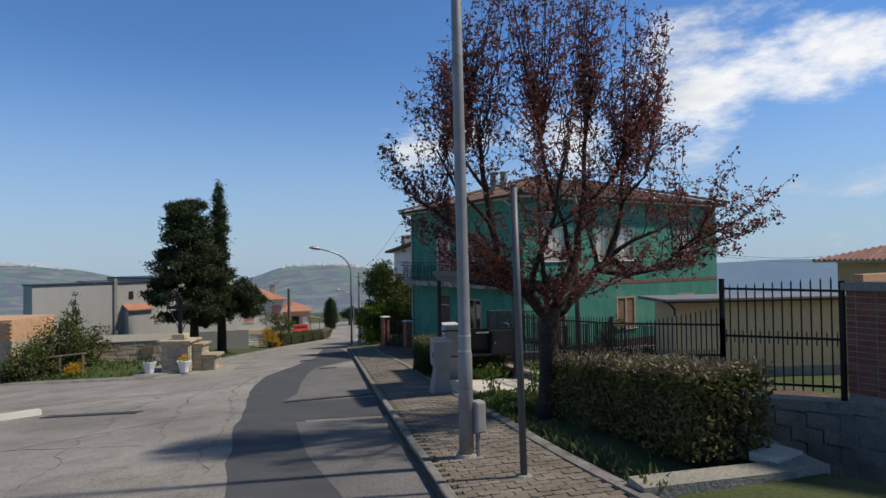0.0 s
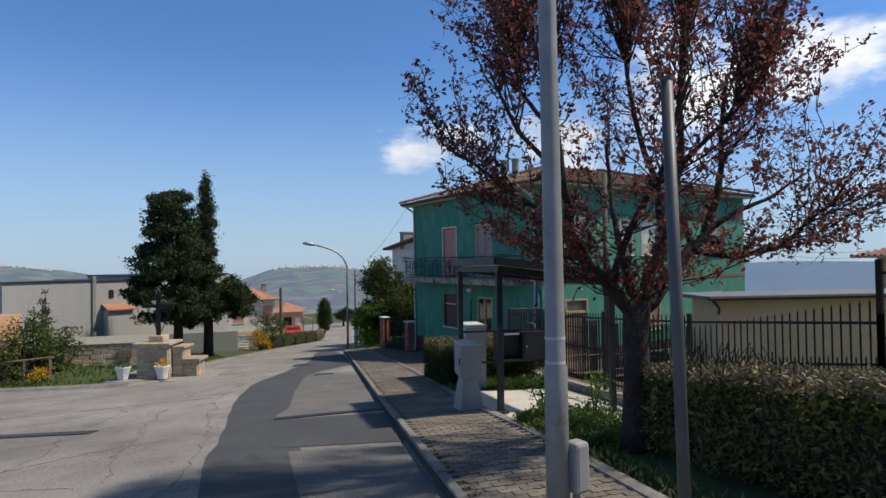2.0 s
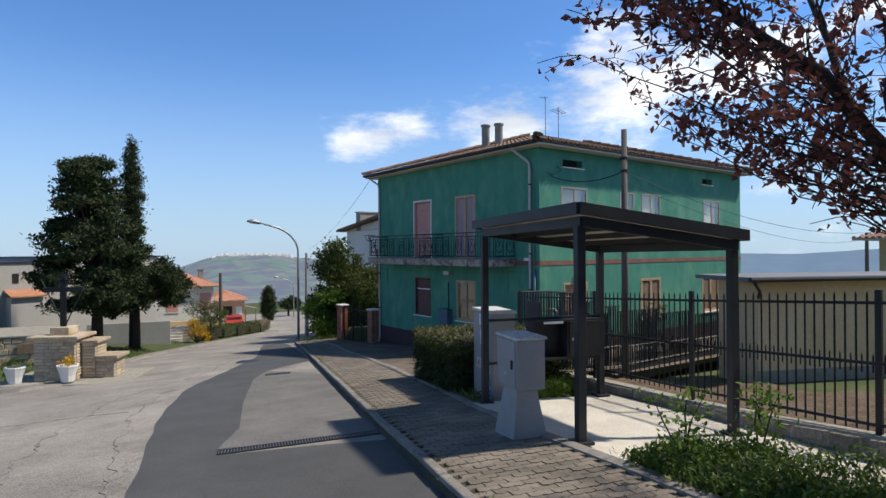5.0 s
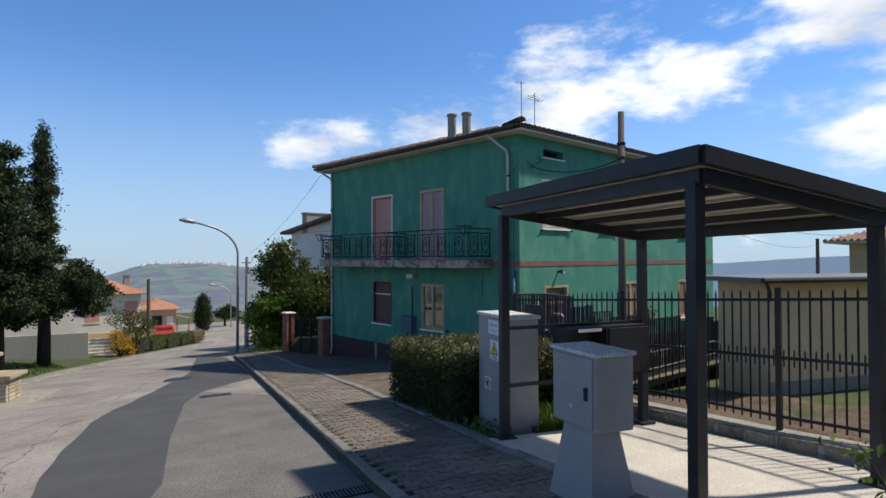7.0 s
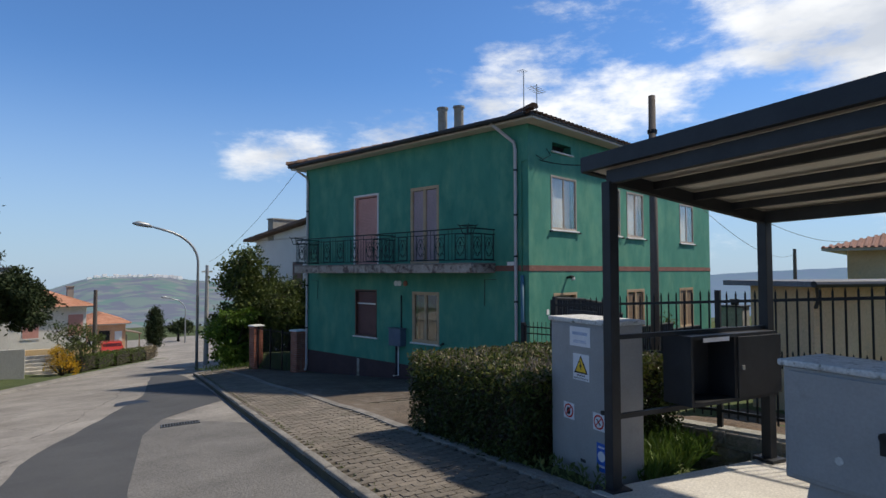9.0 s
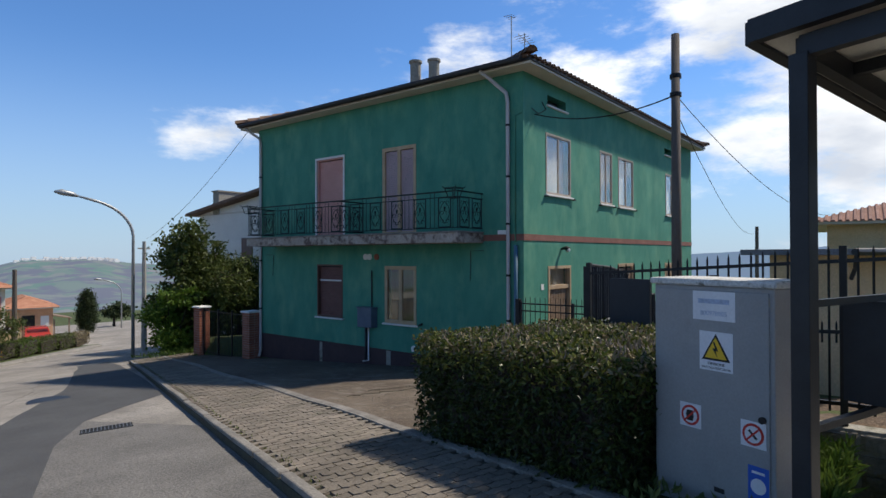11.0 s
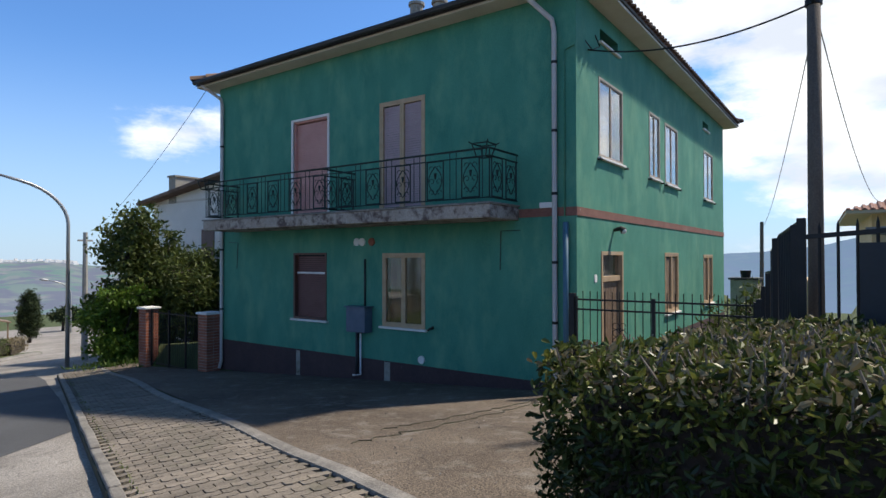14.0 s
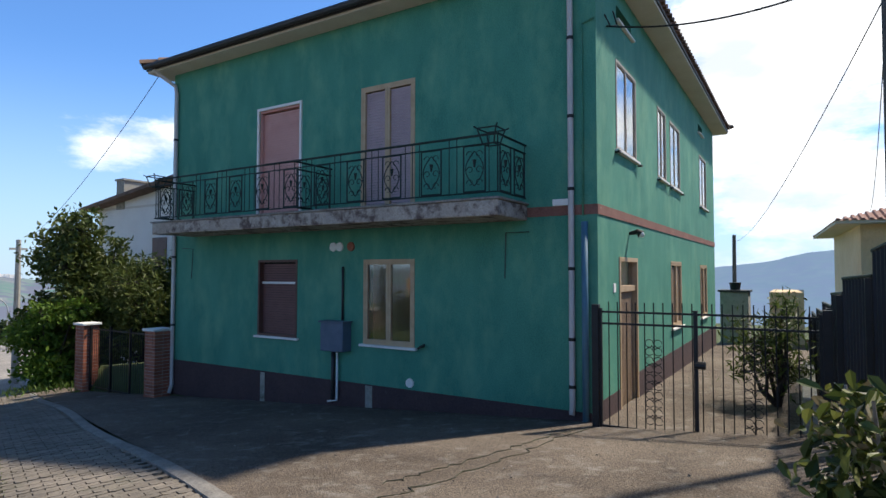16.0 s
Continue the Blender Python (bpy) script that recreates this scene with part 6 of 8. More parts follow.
def plum_tree():
    rng = random.Random(21)
    t_ = thing("plum_tree", Matrix.Translation(PLUM), "leafing purple plum tree with dark forked trunk", "tree")
    bm = bmesh.new()
    R, A = Vector((0.86, -0.51, 0)), Vector((0.51, 0.86, 0))   # across and away, as seen down the street
    P = lambda r, a, z: R * r + A * a + Vector((0, 0, z))
    tube(bm, [P(0, 0, -0.15), P(0, 0, 0.3), P(0.03, 0.05, 0.9), P(0.05, 0.1, 1.4), P(0.08, 0.15, 1.68)], [0.22, 0.165, 0.145, 0.15, 0.165], 14)
    limbs = [
        [P(0.03, 0.12, 1.55), P(-0.25, 0.05, 1.86), P(-0.55, -0.1, 2.12), P(-0.8, -0.3, 2.5), P(-0.88, -0.45, 3.0), P(-1.0, -0.55, 3.7), P(-1.1, -0.6, 4.5)],
        [P(0.1, 0.15, 1.58), P(0.3, 0.25, 2.0), P(0.5, 0.3, 2.4), P(0.58, 0.3, 2.9), P(0.68, 0.25, 3.5), P(0.72, 0.3, 4.3), P(0.8, 0.3, 5.0)],
        [P(0.12, 0.18, 1.58), P(0.45, 0.4, 1.8), P(0.75, 0.6, 2.02), P(1.02, 0.75, 2.32), P(1.25, 0.85, 2.5), P(1.42, 0.85, 3.0), P(1.5, 0.9, 3.8), P(1.6, 0.9, 4.6)],
        [P(1.0, 0.7, 2.28), P(1.4, 0.5, 2.18), P(1.9, 0.4, 2.28), P(2.3, 0.4, 2.6), P(2.7, 0.4, 2.9)],
        [P(1.25, 0.85, 2.5), P(1.7, 0.9, 2.8), P(2.2, 1.0, 3.0), P(2.7, 1.0, 3.3)],
        [P(-0.55, -0.1, 2.12), P(-1.0, 0.0, 2.7), P(-1.5, 0.1, 3.1), P(-2.1, 0.1, 3.5)],
        [P(0.08, 0.2, 1.6), P(0.1, 0.6, 2.2), P(0.1, 1.1, 2.9), P(0.15, 1.5, 3.8)],
        [P(-0.25, 0.0, 1.9), P(-0.2, -0.6, 2.5), P(-0.1, -1.2, 3.1), P(0.0, -1.6, 3.8)],
        [P(0.5, 0.3, 2.4), P(0.3, 0.0, 3.0), P(0.0, -0.1, 3.8), P(-0.1, -0.1, 4.8)],
        [P(1.02, 0.75, 2.32), P(1.0, 1.2, 2.9), P(0.9, 1.6, 3.6)],
        [P(-0.88, -0.45, 3.0), P(-1.4, -0.7, 3.5), P(-1.7, -0.8, 4.1)],
        [P(0.62, 0.3, 3.2), P(1.0, -0.2, 3.7), P(1.2, -0.6, 4.4)],
        [P(-0.95, -0.5, 3.5), P(-1.3, -0.2, 4.1), P(-1.4, 0.1, 4.9)],
        [P(1.46, 0.87, 3.4), P(1.9, 0.8, 3.9), P(2.0, 0.7, 4.6)],
    ]
    radii = [(0.105, 0.026), (0.095, 0.022), (0.115, 0.024), (0.05, 0.014), (0.045, 0.014), (0.045, 0.014), (0.06, 0.02), (0.05, 0.018), (0.05, 0.018), (0.045, 0.016), (0.035, 0.014), (0.035, 0.014), (0.032, 0.012), (0.032, 0.012)]
    for l_, (r0, r1) in zip(limbs, radii):
        n_ = len(l_)
        fine = []
        for i in range(n_ - 1):
            for f in (0.0, 0.5):
                q = l_[i].lerp(l_[i + 1], f)
                fine.append(q + Vector((rng.gauss(0, 0.018), rng.gauss(0, 0.018), rng.gauss(0, 0.012))) if i or f else q)
        fine.append(l_[-1])
        tube(bm, fine, [(r0 + (r1 - r0) * (i / (len(fine) - 1)) ** 0.8) * rng.uniform(0.92, 1.08) for i in range(len(fine))], 9)
    tube(bm, [P(1.15, 0.8, 2.42), P(1.38, 0.92, 2.42), P(1.5, 1.0, 2.3), P(1.54, 1.0, 2.18)], [0.065, 0.062, 0.055, 0.05], 8)
    part("trunk", bm, "bark", t_, "dark rough trunk and crooked limbs", smooth=True)
    tw = bmesh.new()
    lp_ = []
    spots = [l_[i].lerp(l_[i + 1], f) for l_ in limbs for i in range(len(l_) - 1) for f in (0.0, 0.33, 0.66)]
    spots = [q for q in spots if q.z > 1.6]
    zs_ = [2.2, 2.6, 3.1, 3.7, 4.1, 4.6, 5.4, 6.0, 6.7, 7.2]
    left_, right_ = [0.9, 1.8, 2.4, 2.7, 2.75, 2.4, 1.9, 1.5, 1.0, 0.4], [1.7, 3.2, 3.6, 3.5, 2.5, 2.0, 2.0, 2.1, 1.4, 0.5]
    for k in range(390):
        z = 2.2 + 4.9 * rng.random() ** 0.95
        lo, hi = -interp(z, zs_, left_), interp(z, zs_, right_)
        r, w = lo + (hi - lo) * (0.5 + 0.5 * math.sin(rng.uniform(-1.45, 1.45))), 0.45 * (hi - lo)
        mid = (lo + hi) / 2
        depth = 0.9 * w * math.sqrt(max(0.05, 1 - ((r - mid) / (hi - lo) * 2) ** 2))
        tgt = P(r, rng.uniform(-depth, depth), z)
        base = min(spots, key=lambda q: math.hypot(q.x - tgt.x, q.y - tgt.y) * 1.3 + abs(tgt.z - q.z - 0.9) * (1 if tgt.z > q.z else 2) + 0.8 * rng.random())
        out = tgt - base
        bend = rng.uniform(0.35, 0.8)
        ctrl = base + Vector((out.x * bend, out.y * bend, out.z * 0.45))
        n_ = 8
        p = []
        for j in range(n_ + 1):
            s_ = j / n_
            q = base * (1 - s_) ** 2 + ctrl * 2 * s_ * (1 - s_) + tgt * s_ * s_
            p.append(q + Vector((rng.gauss(0, 0.025), rng.gauss(0, 0.025), rng.gauss(0, 0.02))))
        r0 = 0.005 + 0.003 * out.length
        tube(tw, p, [r0 * (1 - 0.75 * j / n_) for j in range(n_ + 1)], 4, cap=False)
        for j in range(2, n_ + 1):
            for _ in range(2):
                d = Vector((rng.gauss(0, 1), rng.gauss(0, 1), rng.gauss(0.6, 0.8))).normalized()
                e = p[j] + d * rng.uniform(0.08, 0.3)
                tube(tw, [p[j], p[j].lerp(e, 0.5) + Vector((0, 0, 0.015)), e], [0.004, 0.0035, 0.0025], 3, cap=False)
                for _ in range(4):
                    lp_.append(p[j].lerp(e, rng.uniform(0.2, 1.05)) + Vector((rng.gauss(0, 0.022), rng.gauss(0, 0.022), rng.gauss(0, 0.022))))
            for _ in range(2):
                lp_.append(p[j] + Vector((rng.gauss(0, 0.03), rng.gauss(0, 0.03), rng.gauss(0, 0.03))))
    tagged(part("branchwork", tw, "bark", t_, "thin dark upright shoots"), kind="stuff")
    vs, fs = leaves(lp_, 0.064, rng, 0.0, 1.7)
    o = new("crown", from_lists("crown", vs, fs, "plum_leaf"))
    o.parent = t_
    tagged(o, "sparse dark purple-red young leaves", kind="stuff")


plum_tree()

# rough stones of the low wall, towards the bus stop
lw_wall = bpy.data.objects["wall_low"]
rw = random.Random(63)
y_ = 5.7
while y_ < 15.8:
    w_ = rw.uniform(0.28, 0.5)
    for r in range(3):
        ya = y_ + (0.14 if r % 2 else 0.0)
        yb = ya + w_ - 0.025
        p_, q_ = Vector((fence_x(ya), ya, wall_top(0, ya) - 0.17 * r - rw.uniform(0.015, 0.03))), Vector((fence_x(yb), yb, wall_top(0, yb) - 0.17 * r - rw.uniform(0.015, 0.03)))
        d_ = (q_ - p_).normalized()
        side_ = Vector((-d_.y, d_.x, 0)).normalized()
        out_ = 0.15 + rw.uniform(0.0, 0.035)
        st_ = bmesh.new()
        ring_ = []
        for f_, k_ in ((0.0, 0.82), (0.12, 1.0), (0.88, 1.0), (1.0, 0.8)):
            c_ = p_.lerp(q_, f_)
            ring_.append([st_.verts.new(c_ + side_ * o_ + Vector((0, 0, z_))) for o_, z_ in ((0.05, 0.0), (out_ * k_, -0.012), (out_ * k_ + 0.006, -0.135), (0.05, -0.15))])
        for a_, b_ in zip(ring_, ring_[1:]):
            for k in range(3):
                st_.faces.new((a_[k], b_[k], b_[k + 1], a_[k + 1]))
        st_.faces.new(ring_[0]), st_.faces.new(ring_[-1][::-1])
        bmesh.ops.recalc_face_normals(st_, faces=st_.faces[:])
        part("stone", st_, "wall_stone", lw_wall)
    y_ += w_

# bare garden soil behind the fence
rows_ = []
for y in np.arange(6.0, 15.6, 0.3):
    a = fence_x(y) + 0.16
    rows_.append([(a + (17.2 - a) * i / 30, y) for i in range(31)])
sheet("garden_soil", rows_, lambda x, y: max(land(x, y), wall_top(x, y) - 0.28 - 0.16 * (x - fence_x(y))) + 0.05 + 0.16 * noise.noise(Vector((x * 1.1, y * 1.1, 0))) + 0.07 * noise.noise(Vector((x * 3.7, y * 3.7, 2))), "soil", "bare brown garden soil with clods behind the fence", "soil")

# stone bed round the hedge
solo("stone_slab", B(5.5, 3.16, -0.52, 5.95, 3.45, -0.43, 0.01), "slab", "pale loose stone slab beside the hedge", "slab")
bed = [(4.1, 3.62), (5.79, 3.0), (6.35, 4.6), (6.9, 6.2)]
strip("bed_edge", along(bed, 0.5), [(-0.14, -1.2), (-0.14, 0.0), (0.14, 0.0), (0.14, -1.2)], lambda x, y: -0.50 + 0.02 * (x - 4), "cap", "mossy stone edge of the hedge bed", "edging")

# retaining wall blocks beside the hedge bed
blk = mesh_of("block", B(-0.012, 0.008, 0.008, 0.03, 0.392, 0.192), "block")
wb = bpy.data.objects["wall_block"]
for (ax_, ay_), (bx_, by_) in (((8.24, 5.53), (8.45, 3.8)), ((8.45, 3.8), (8.75, 1.4))):
    L_ = math.hypot(bx_ - ax_, by_ - ay_)
    ang = math.atan2(by_ - ay_, bx_ - ax_) - math.pi / 2
    for r in range(6):
        k = 0
        while (k + 1) * 0.4 <= L_ + 0.1:
            f = min(1, ((k + (0.5 if r % 2 else 0.0)) * 0.4) / L_)
            px, py = ax_ + (bx_ - ax_) * f, ay_ + (by_ - ay_) * f
            o = new("block", blk)
            o.matrix_world = Matrix.Translation((px, py, wall_top(px, py) - 0.34 - 0.2 * r)) @ Matrix.Rotation(ang, 4, "Z") @ Matrix.Translation((0.135, 0, 0))
            o.parent = wb
            k += 1


# ---------------------------------------------------------------- garage and houses behind the fence
def facing(x, y, z, dx, dy):
    """A frame whose x runs along (dx, dy) and whose y points to the left of it."""
    d = Vector((dx, dy, 0)).normalized()
    return Matrix(((d.x, -d.y, 0, x), (d.y, d.x, 0, y), (0, 0, 1, z), (0, 0, 0, 1)))


ga = thing("garage", facing(17.75, 13.75, -3.0, 0.9, -0.44), "low cream rendered garage with flat grey roof", "garage")
part("wall", B(0, 0.0, -0.5, 14, 0.25, 2.86), "cream", ga)
part("wall", B(0, 0.25, -0.5, 0.25, 1.6, 2.86), "cream", ga)
part("wall", B(13.75, 0.25, -0.5, 14, 1.6, 2.86), "cream", ga)
part("wall", B(0.25, 1.35, -0.5, 13.75, 1.6, 2.86), "cream", ga)
part("plinth", B(-0.01, -0.02, -0.5, 14.01, 0.0, 0.45), "cap", ga, "grey cement plinth")
part("roof", B(-0.55, -0.45, 2.86, 14.4, 1.9, 2.98, 0.01), "garage_roof", ga, "flat grey roof slab")
part("gutter", join(T([(-0.6, -0.48, 2.92), (14.4, -0.48, 2.92)], 0.07, 8), T([(-0.5, -0.46, 2.9), (-0.1, -0.2, 2.6), (-0.06, -0.1, 2.4)], 0.04, 8)), "gutter", ga, "dark gutter with a swan-neck outlet")


def simple_house(name, m, w, d, h, rise, wall_m, roof_m, label, over=0.5, windows=(), gable=False, chimney=None, base=1.5, roof_label="clay tile roof"):
    """A box of walls with a pitched roof and windows (side, u, z, w, h, material)."""
    hs = thing(name, m, label, "house")
    part("wall", B(0, 0, -base, w, 0.25, h), wall_m, hs)
    part("wall", B(0, d - 0.25, -base, w, d, h), wall_m, hs)
    part("wall", B(0, 0.25, -base, 0.25, d - 0.25, h), wall_m, hs)
    part("wall", B(w - 0.25, 0.25, -base, w, d - 0.25, h), wall_m, hs)
    part("eave", B(0.0 if gable else -over, -over, h, w if gable else w + over, d + over, h + 0.1), "soffit", hs, "pale eave board")
    bm = bmesh.new()
    x0, x1, y0, y1, z0, z1 = -over - 0.05, w + over + 0.05, -over - 0.05, d + over + 0.05, h + 0.1, h + 0.1 + rise
    if gable:
        r0, r1 = (x0, (y0 + y1) / 2), (x1, (y0 + y1) / 2)
    elif x1 - x0 >= y1 - y0:
        k = (y1 - y0) / 2
        r0, r1 = (x0 + k, (y0 + y1) / 2), (x1 - k, (y0 + y1) / 2)
    else:
        k = (x1 - x0) / 2
        r0, r1 = ((x0 + x1) / 2, y0 + k), ((x0 + x1) / 2, y1 - k)
    lo = [bm.verts.new((x, y, z0)) for x, y in ((x0, y0), (x1, y0), (x1, y1), (x0, y1))]
    a, b = bm.verts.new((*r0, z1)), bm.verts.new((*r1, z1))
    wide = gable or x1 - x0 >= y1 - y0
    fl = ((lo[0], lo[1], b, a), (lo[1], lo[2], b), (lo[2], lo[3], a, b), (lo[3], lo[0], a)) if wide else ((lo[0], lo[1], a), (lo[1], lo[2], b, a), (lo[2], lo[3], b), (lo[3], lo[0], a, b))
    if gable:
        fl = (fl[0], fl[2])
    for f in fl:
        bm.faces.new(f)
    if gable:
        bmesh.ops.recalc_face_normals(bm, faces=bm.faces[:])
        bmesh.ops.solidify(bm, geom=bm.faces[:], thickness=0.12)
    else:
        bm.faces.new(lo[::-1])
    rf = part("roof", bm, roof_m, hs, roof_label)
    if gable:
        for gx in (0.0, w - 0.25):
            gw = bmesh.new()
            tri = [(gx, 0.0, h + 0.1), (gx, d, h + 0.1), (gx, d / 2, h + rise * d / (d + 2 * over))]
            va = [gw.verts.new(p) for p in tri]
            vb = [gw.verts.new((p[0] + 0.25, p[1], p[2])) for p in tri]
            gw.faces.new(va), gw.faces.new(vb[::-1])
            for i in range(3):
                gw.faces.new((va[i], vb[i], vb[(i + 1) % 3], va[(i + 1) % 3]))
            bmesh.ops.recalc_face_normals(gw, faces=gw.faces[:])
            part("gable", gw, wall_m, hs)
    vs, fs = [], []
    run = Vector((0, (y1 - y0) / 2, rise)) if wide else Vector(((x1 - x0) / 2, 0, rise))
    n_ = int(((x1 - x0) if wide else (y1 - y0)) / 0.24)
    for i in range(n_):
        s_ = ((i + 0.5) * 0.24)
        L_ = (x1 - x0) if wide else (y1 - y0)
        kk = 1.0 if gable else min(1.0, s_ / run.length, (L_ - s_) / run.length)
        for side in (0, 1):
            p = Vector((x0 + s_, y0 if side == 0 else y1, z0)) if wide else Vector((x0 if side == 0 else x1, y0 + s_, z0))
            e = p + Vector((run.x * (1 if side == 0 else -1), run.y * (1 if side == 0 else -1), run.z)) * kk
            j = len(vs)
            for q in (p, e):
                for an in (0, 1.05, 2.1, 3.14):
                    off = math.cos(an) * 0.08
                    vs.append(q + (Vector((off, 0, 0)) if wide else Vector((0, off, 0))) + Vector((0, 0, 0.07 * math.sin(an) + 0.01)))
            fs += [(j + k_, j + k_ + 1, j + k_ + 5, j + k_ + 4) for k_ in range(3)]
            fs.append((j, j + 1, j + 2, j + 3))
    o = new("roof_tiles", from_lists("roof_tiles", vs, fs, roof_m))
    o.parent = rf
    tagged(o, kind="stuff")
    for side, u_, z_, ww, hh, mt in windows:
        a_ = {"f": (u_, -0.03, z_, u_ + ww, 0.0, z_ + hh), "l": (-0.03, u_, z_, 0.0, u_ + ww, z_ + hh), "r": (w, u_, z_, w + 0.03, u_ + ww, z_ + hh)}[side]
        wi = part("window", B(*a_), mt, hs, "flat window plate, shutter colour or near-black for the unlit room")
        fr = {"f": (u_ - 0.08, -0.05, z_ - 0.1, u_ + ww + 0.08, -0.005, z_ - 0.02), "l": (-0.06, u_ - 0.08, z_ - 0.1, -0.005, u_ + ww + 0.08, z_ - 0.02), "r": (w + 0.005, u_ - 0.08, z_ - 0.1, w + 0.06, u_ + ww + 0.08, z_ - 0.02)}[side]
        part("sill", B(*fr), "white", wi)
    if chimney:
        cx, cy, cz, cw = chimney
        ch = part("chimney", B(cx - cw / 2, cy - 0.3, h, cx + cw / 2, cy + 0.3, cz), "cap", hs, "weathered chimney block")
        part("cap", B(cx - cw / 2 - 0.06, cy - 0.36, cz, cx + cw / 2 + 0.06, cy + 0.36, cz + 0.08), "cap", ch)
    return hs


simple_house("house", facing(32.6, 15.4, -6.0, 0.05, -1), 10, 9, 7.05, 1.6, "cream", "tile_pink", "pale yellow house with pinkish tiled hip roof", 0.8,
             [("f", 1.0, 4.2, 1.1, 1.5, "dark"), ("f", 4.0, 4.2, 1.1, 1.5, "dark")])
# added out of view; its height sets the shade on pavement and hedge
simple_house("house", facing(9.4, 2.2, -1.0, 0.12, -0.99), 11, 9, 6.3, 1.4, "cream", "tile", "unseen plain house added to shade the near pavement", 0.5, [])
solo("wall_far", B(27.0, 11.8, -5, 32.0, 12.2, 0.62), "brick_tan", "far tan brick wall", "wall", kind="structure")
solo("outbuilding", B(31.0, 17.15, -4.6, 34.5, 18.2, -1.35, 0.01), "cream", "low cream outbuilding at the passage end", "outbuilding")
op = thing("chimney_block", pose(30.6, 19.25, -3.2), "grey rendered block with black chimney cap", "chimney")
part("body", B(-0.5, -0.45, -0.6, 0.5, 0.45, 1.85, 0.02), "cap", op)
part("coping", B(-0.56, -0.51, 1.85, 0.56, 0.51, 1.92), "gutter", op)
part("cowl", T([(0, 0, 1.92), (0, 0, 2.18)], [0.16, 0.2], 10), "black", op, "black chimney cowl")
solo("line_pole", T([(49.2, 21.0, -8), (48.9, 20.9, 1.75)], [0.16, 0.11], 10), "wood_pole", "leaning wooden line pole", "pole")
solo("passage_wall", B(16.6, 17.02, -3.1, 20.5, 17.2, -2.35, 0.02), "cap", "low concrete wall along the passage", "wall", kind="structure")


# ---------------------------------------------------------------- bushes and trees
def foliage(name, m, blobs, n_, size, leaf, label, category, seed, stem=None, stretch=2.0, core=True, bark_m="bark"):
    """A bush or tree: stems, dark inner twigs and leaves in clumps inside the blobs (x, y, z, rx, ry, rz)."""
    rng = random.Random(seed)
    t_ = thing(name, m, label, category)
    bm = bmesh.new()
    root = Vector((0, 0, -0.2))
    if stem:
        tube(bm, [root, Vector((0.03, 0.02, stem[0] * 0.5)), Vector((0, 0, stem[0]))], [stem[1] * 1.25, stem[1], stem[1] * 0.8], 9)
    top = Vector((0, 0, stem[0] if stem else 0))
    lp_ = []
    vol = [b[3] * b[4] * b[5] for b in blobs]
    for b, v in zip(blobs, vol):
        c = Vector(b[:3])
        tube(bm, [top, top.lerp(c, 0.5) + Vector((rng.gauss(0, 0.1), rng.gauss(0, 0.1), 0)), c], [0.07 if stem else 0.04, 0.04, 0.015], 5, cap=False)
        k = max(6, int(n_ * v / sum(vol) / 24))
        for _ in range(k):
            d = Vector((rng.gauss(0, 1), rng.gauss(0, 1), rng.gauss(0, 1))).normalized() * rng.uniform(0.62, 1.08)
            q = c + Vector((d.x * b[3], d.y * b[4], d.z * b[5]))
            tube(bm, [c, c.lerp(q, 0.6), q], [0.02, 0.012, 0.004], 3, cap=False)
            s_ = 0.22 * min(b[3], b[4], b[5]) + 0.06
            lp_ += [q + Vector((rng.gauss(0, s_), rng.gauss(0, s_), rng.gauss(0, s_ * 0.7))) for _ in range(24)]
    part("trunk" if stem else "stem", bm, bark_m, t_, "", True)
    vs, fs = leaves(lp_, size, rng, 0.0, stretch)
    o = new("crown", from_lists("crown", vs, fs, leaf))
    o.parent = t_
    tagged(o, kind="stuff")
    return t_


def blobs_cone(rng, h0, h1, r, n_, jag=0.3, point=0.5):
    out = []
    for i in range(n_):
        s_ = (i + 0.5) / n_
        z = h0 + (h1 - h0) * s_
        rr = r * (math.sin(math.pi * (0.14 + 0.86 * s_)) ** point) * rng.uniform(1 - jag, 1 + jag)
        a = i * 2.4
        out.append((math.cos(a) * rr * 0.5, math.sin(a) * rr * 0.5, z, rr * 0.62, rr * 0.62, max(0.35, (h1 - h0) / n_ * 1.5)))
    return out


# evergreens across the street
rb = random.Random(31)
big = []
for i in range(120):
    z = 2.3 + 7.6 * rb.random() ** 0.95
    rr = interp(z, [2.2, 3.3, 4.7, 6.4, 8.1, 9.4, 10.1], [1.5, 2.35, 2.35, 1.85, 1.4, 0.95, 0.45])
    a = rb.uniform(0, 6.28)
    k = rb.uniform(0.25, 1.0) ** 0.6 * rr
    big.append((math.cos(a) * k - 0.06 * (z - 3), math.sin(a) * k, z - 0.12 * k, 0.62, 0.62, 0.3))
foliage("cedar", pose(5.45, 41.2, land(5.3, 41.2)), big, 60000, 0.19, "conifer", "broad dark evergreen tree beside the street", "tree", 32, (3.6, 0.26), 2.4)
cyp = blobs_cone(rb, 3.6, 11.9, 0.56, 36, 0.05, 0.42)
foliage("cypress", pose(7.42, 43.4, land(7.35, 43.4)), cyp, 20000, 0.15, "conifer", "slender dark cypress rising above its neighbour", "tree", 33, (5.0, 0.16), 2.6)
low = []
for i in range(46):
    a = rb.uniform(0, 6.28)
    k = rb.uniform(0.15, 1.0) ** 0.7 * 2.0
    low.append((math.cos(a) * k + 0.4, math.sin(a) * k, rb.uniform(2.9, 6.0) - 0.35 * k, 0.55, 0.55, 0.28))
foliage("cedar", pose(7.45, 42.2, land(7.7, 42.2)), low, 26000, 0.19, "conifer", "spreading dark evergreen with a bare trunk", "tree", 34, (3.2, 0.17), 2.4)
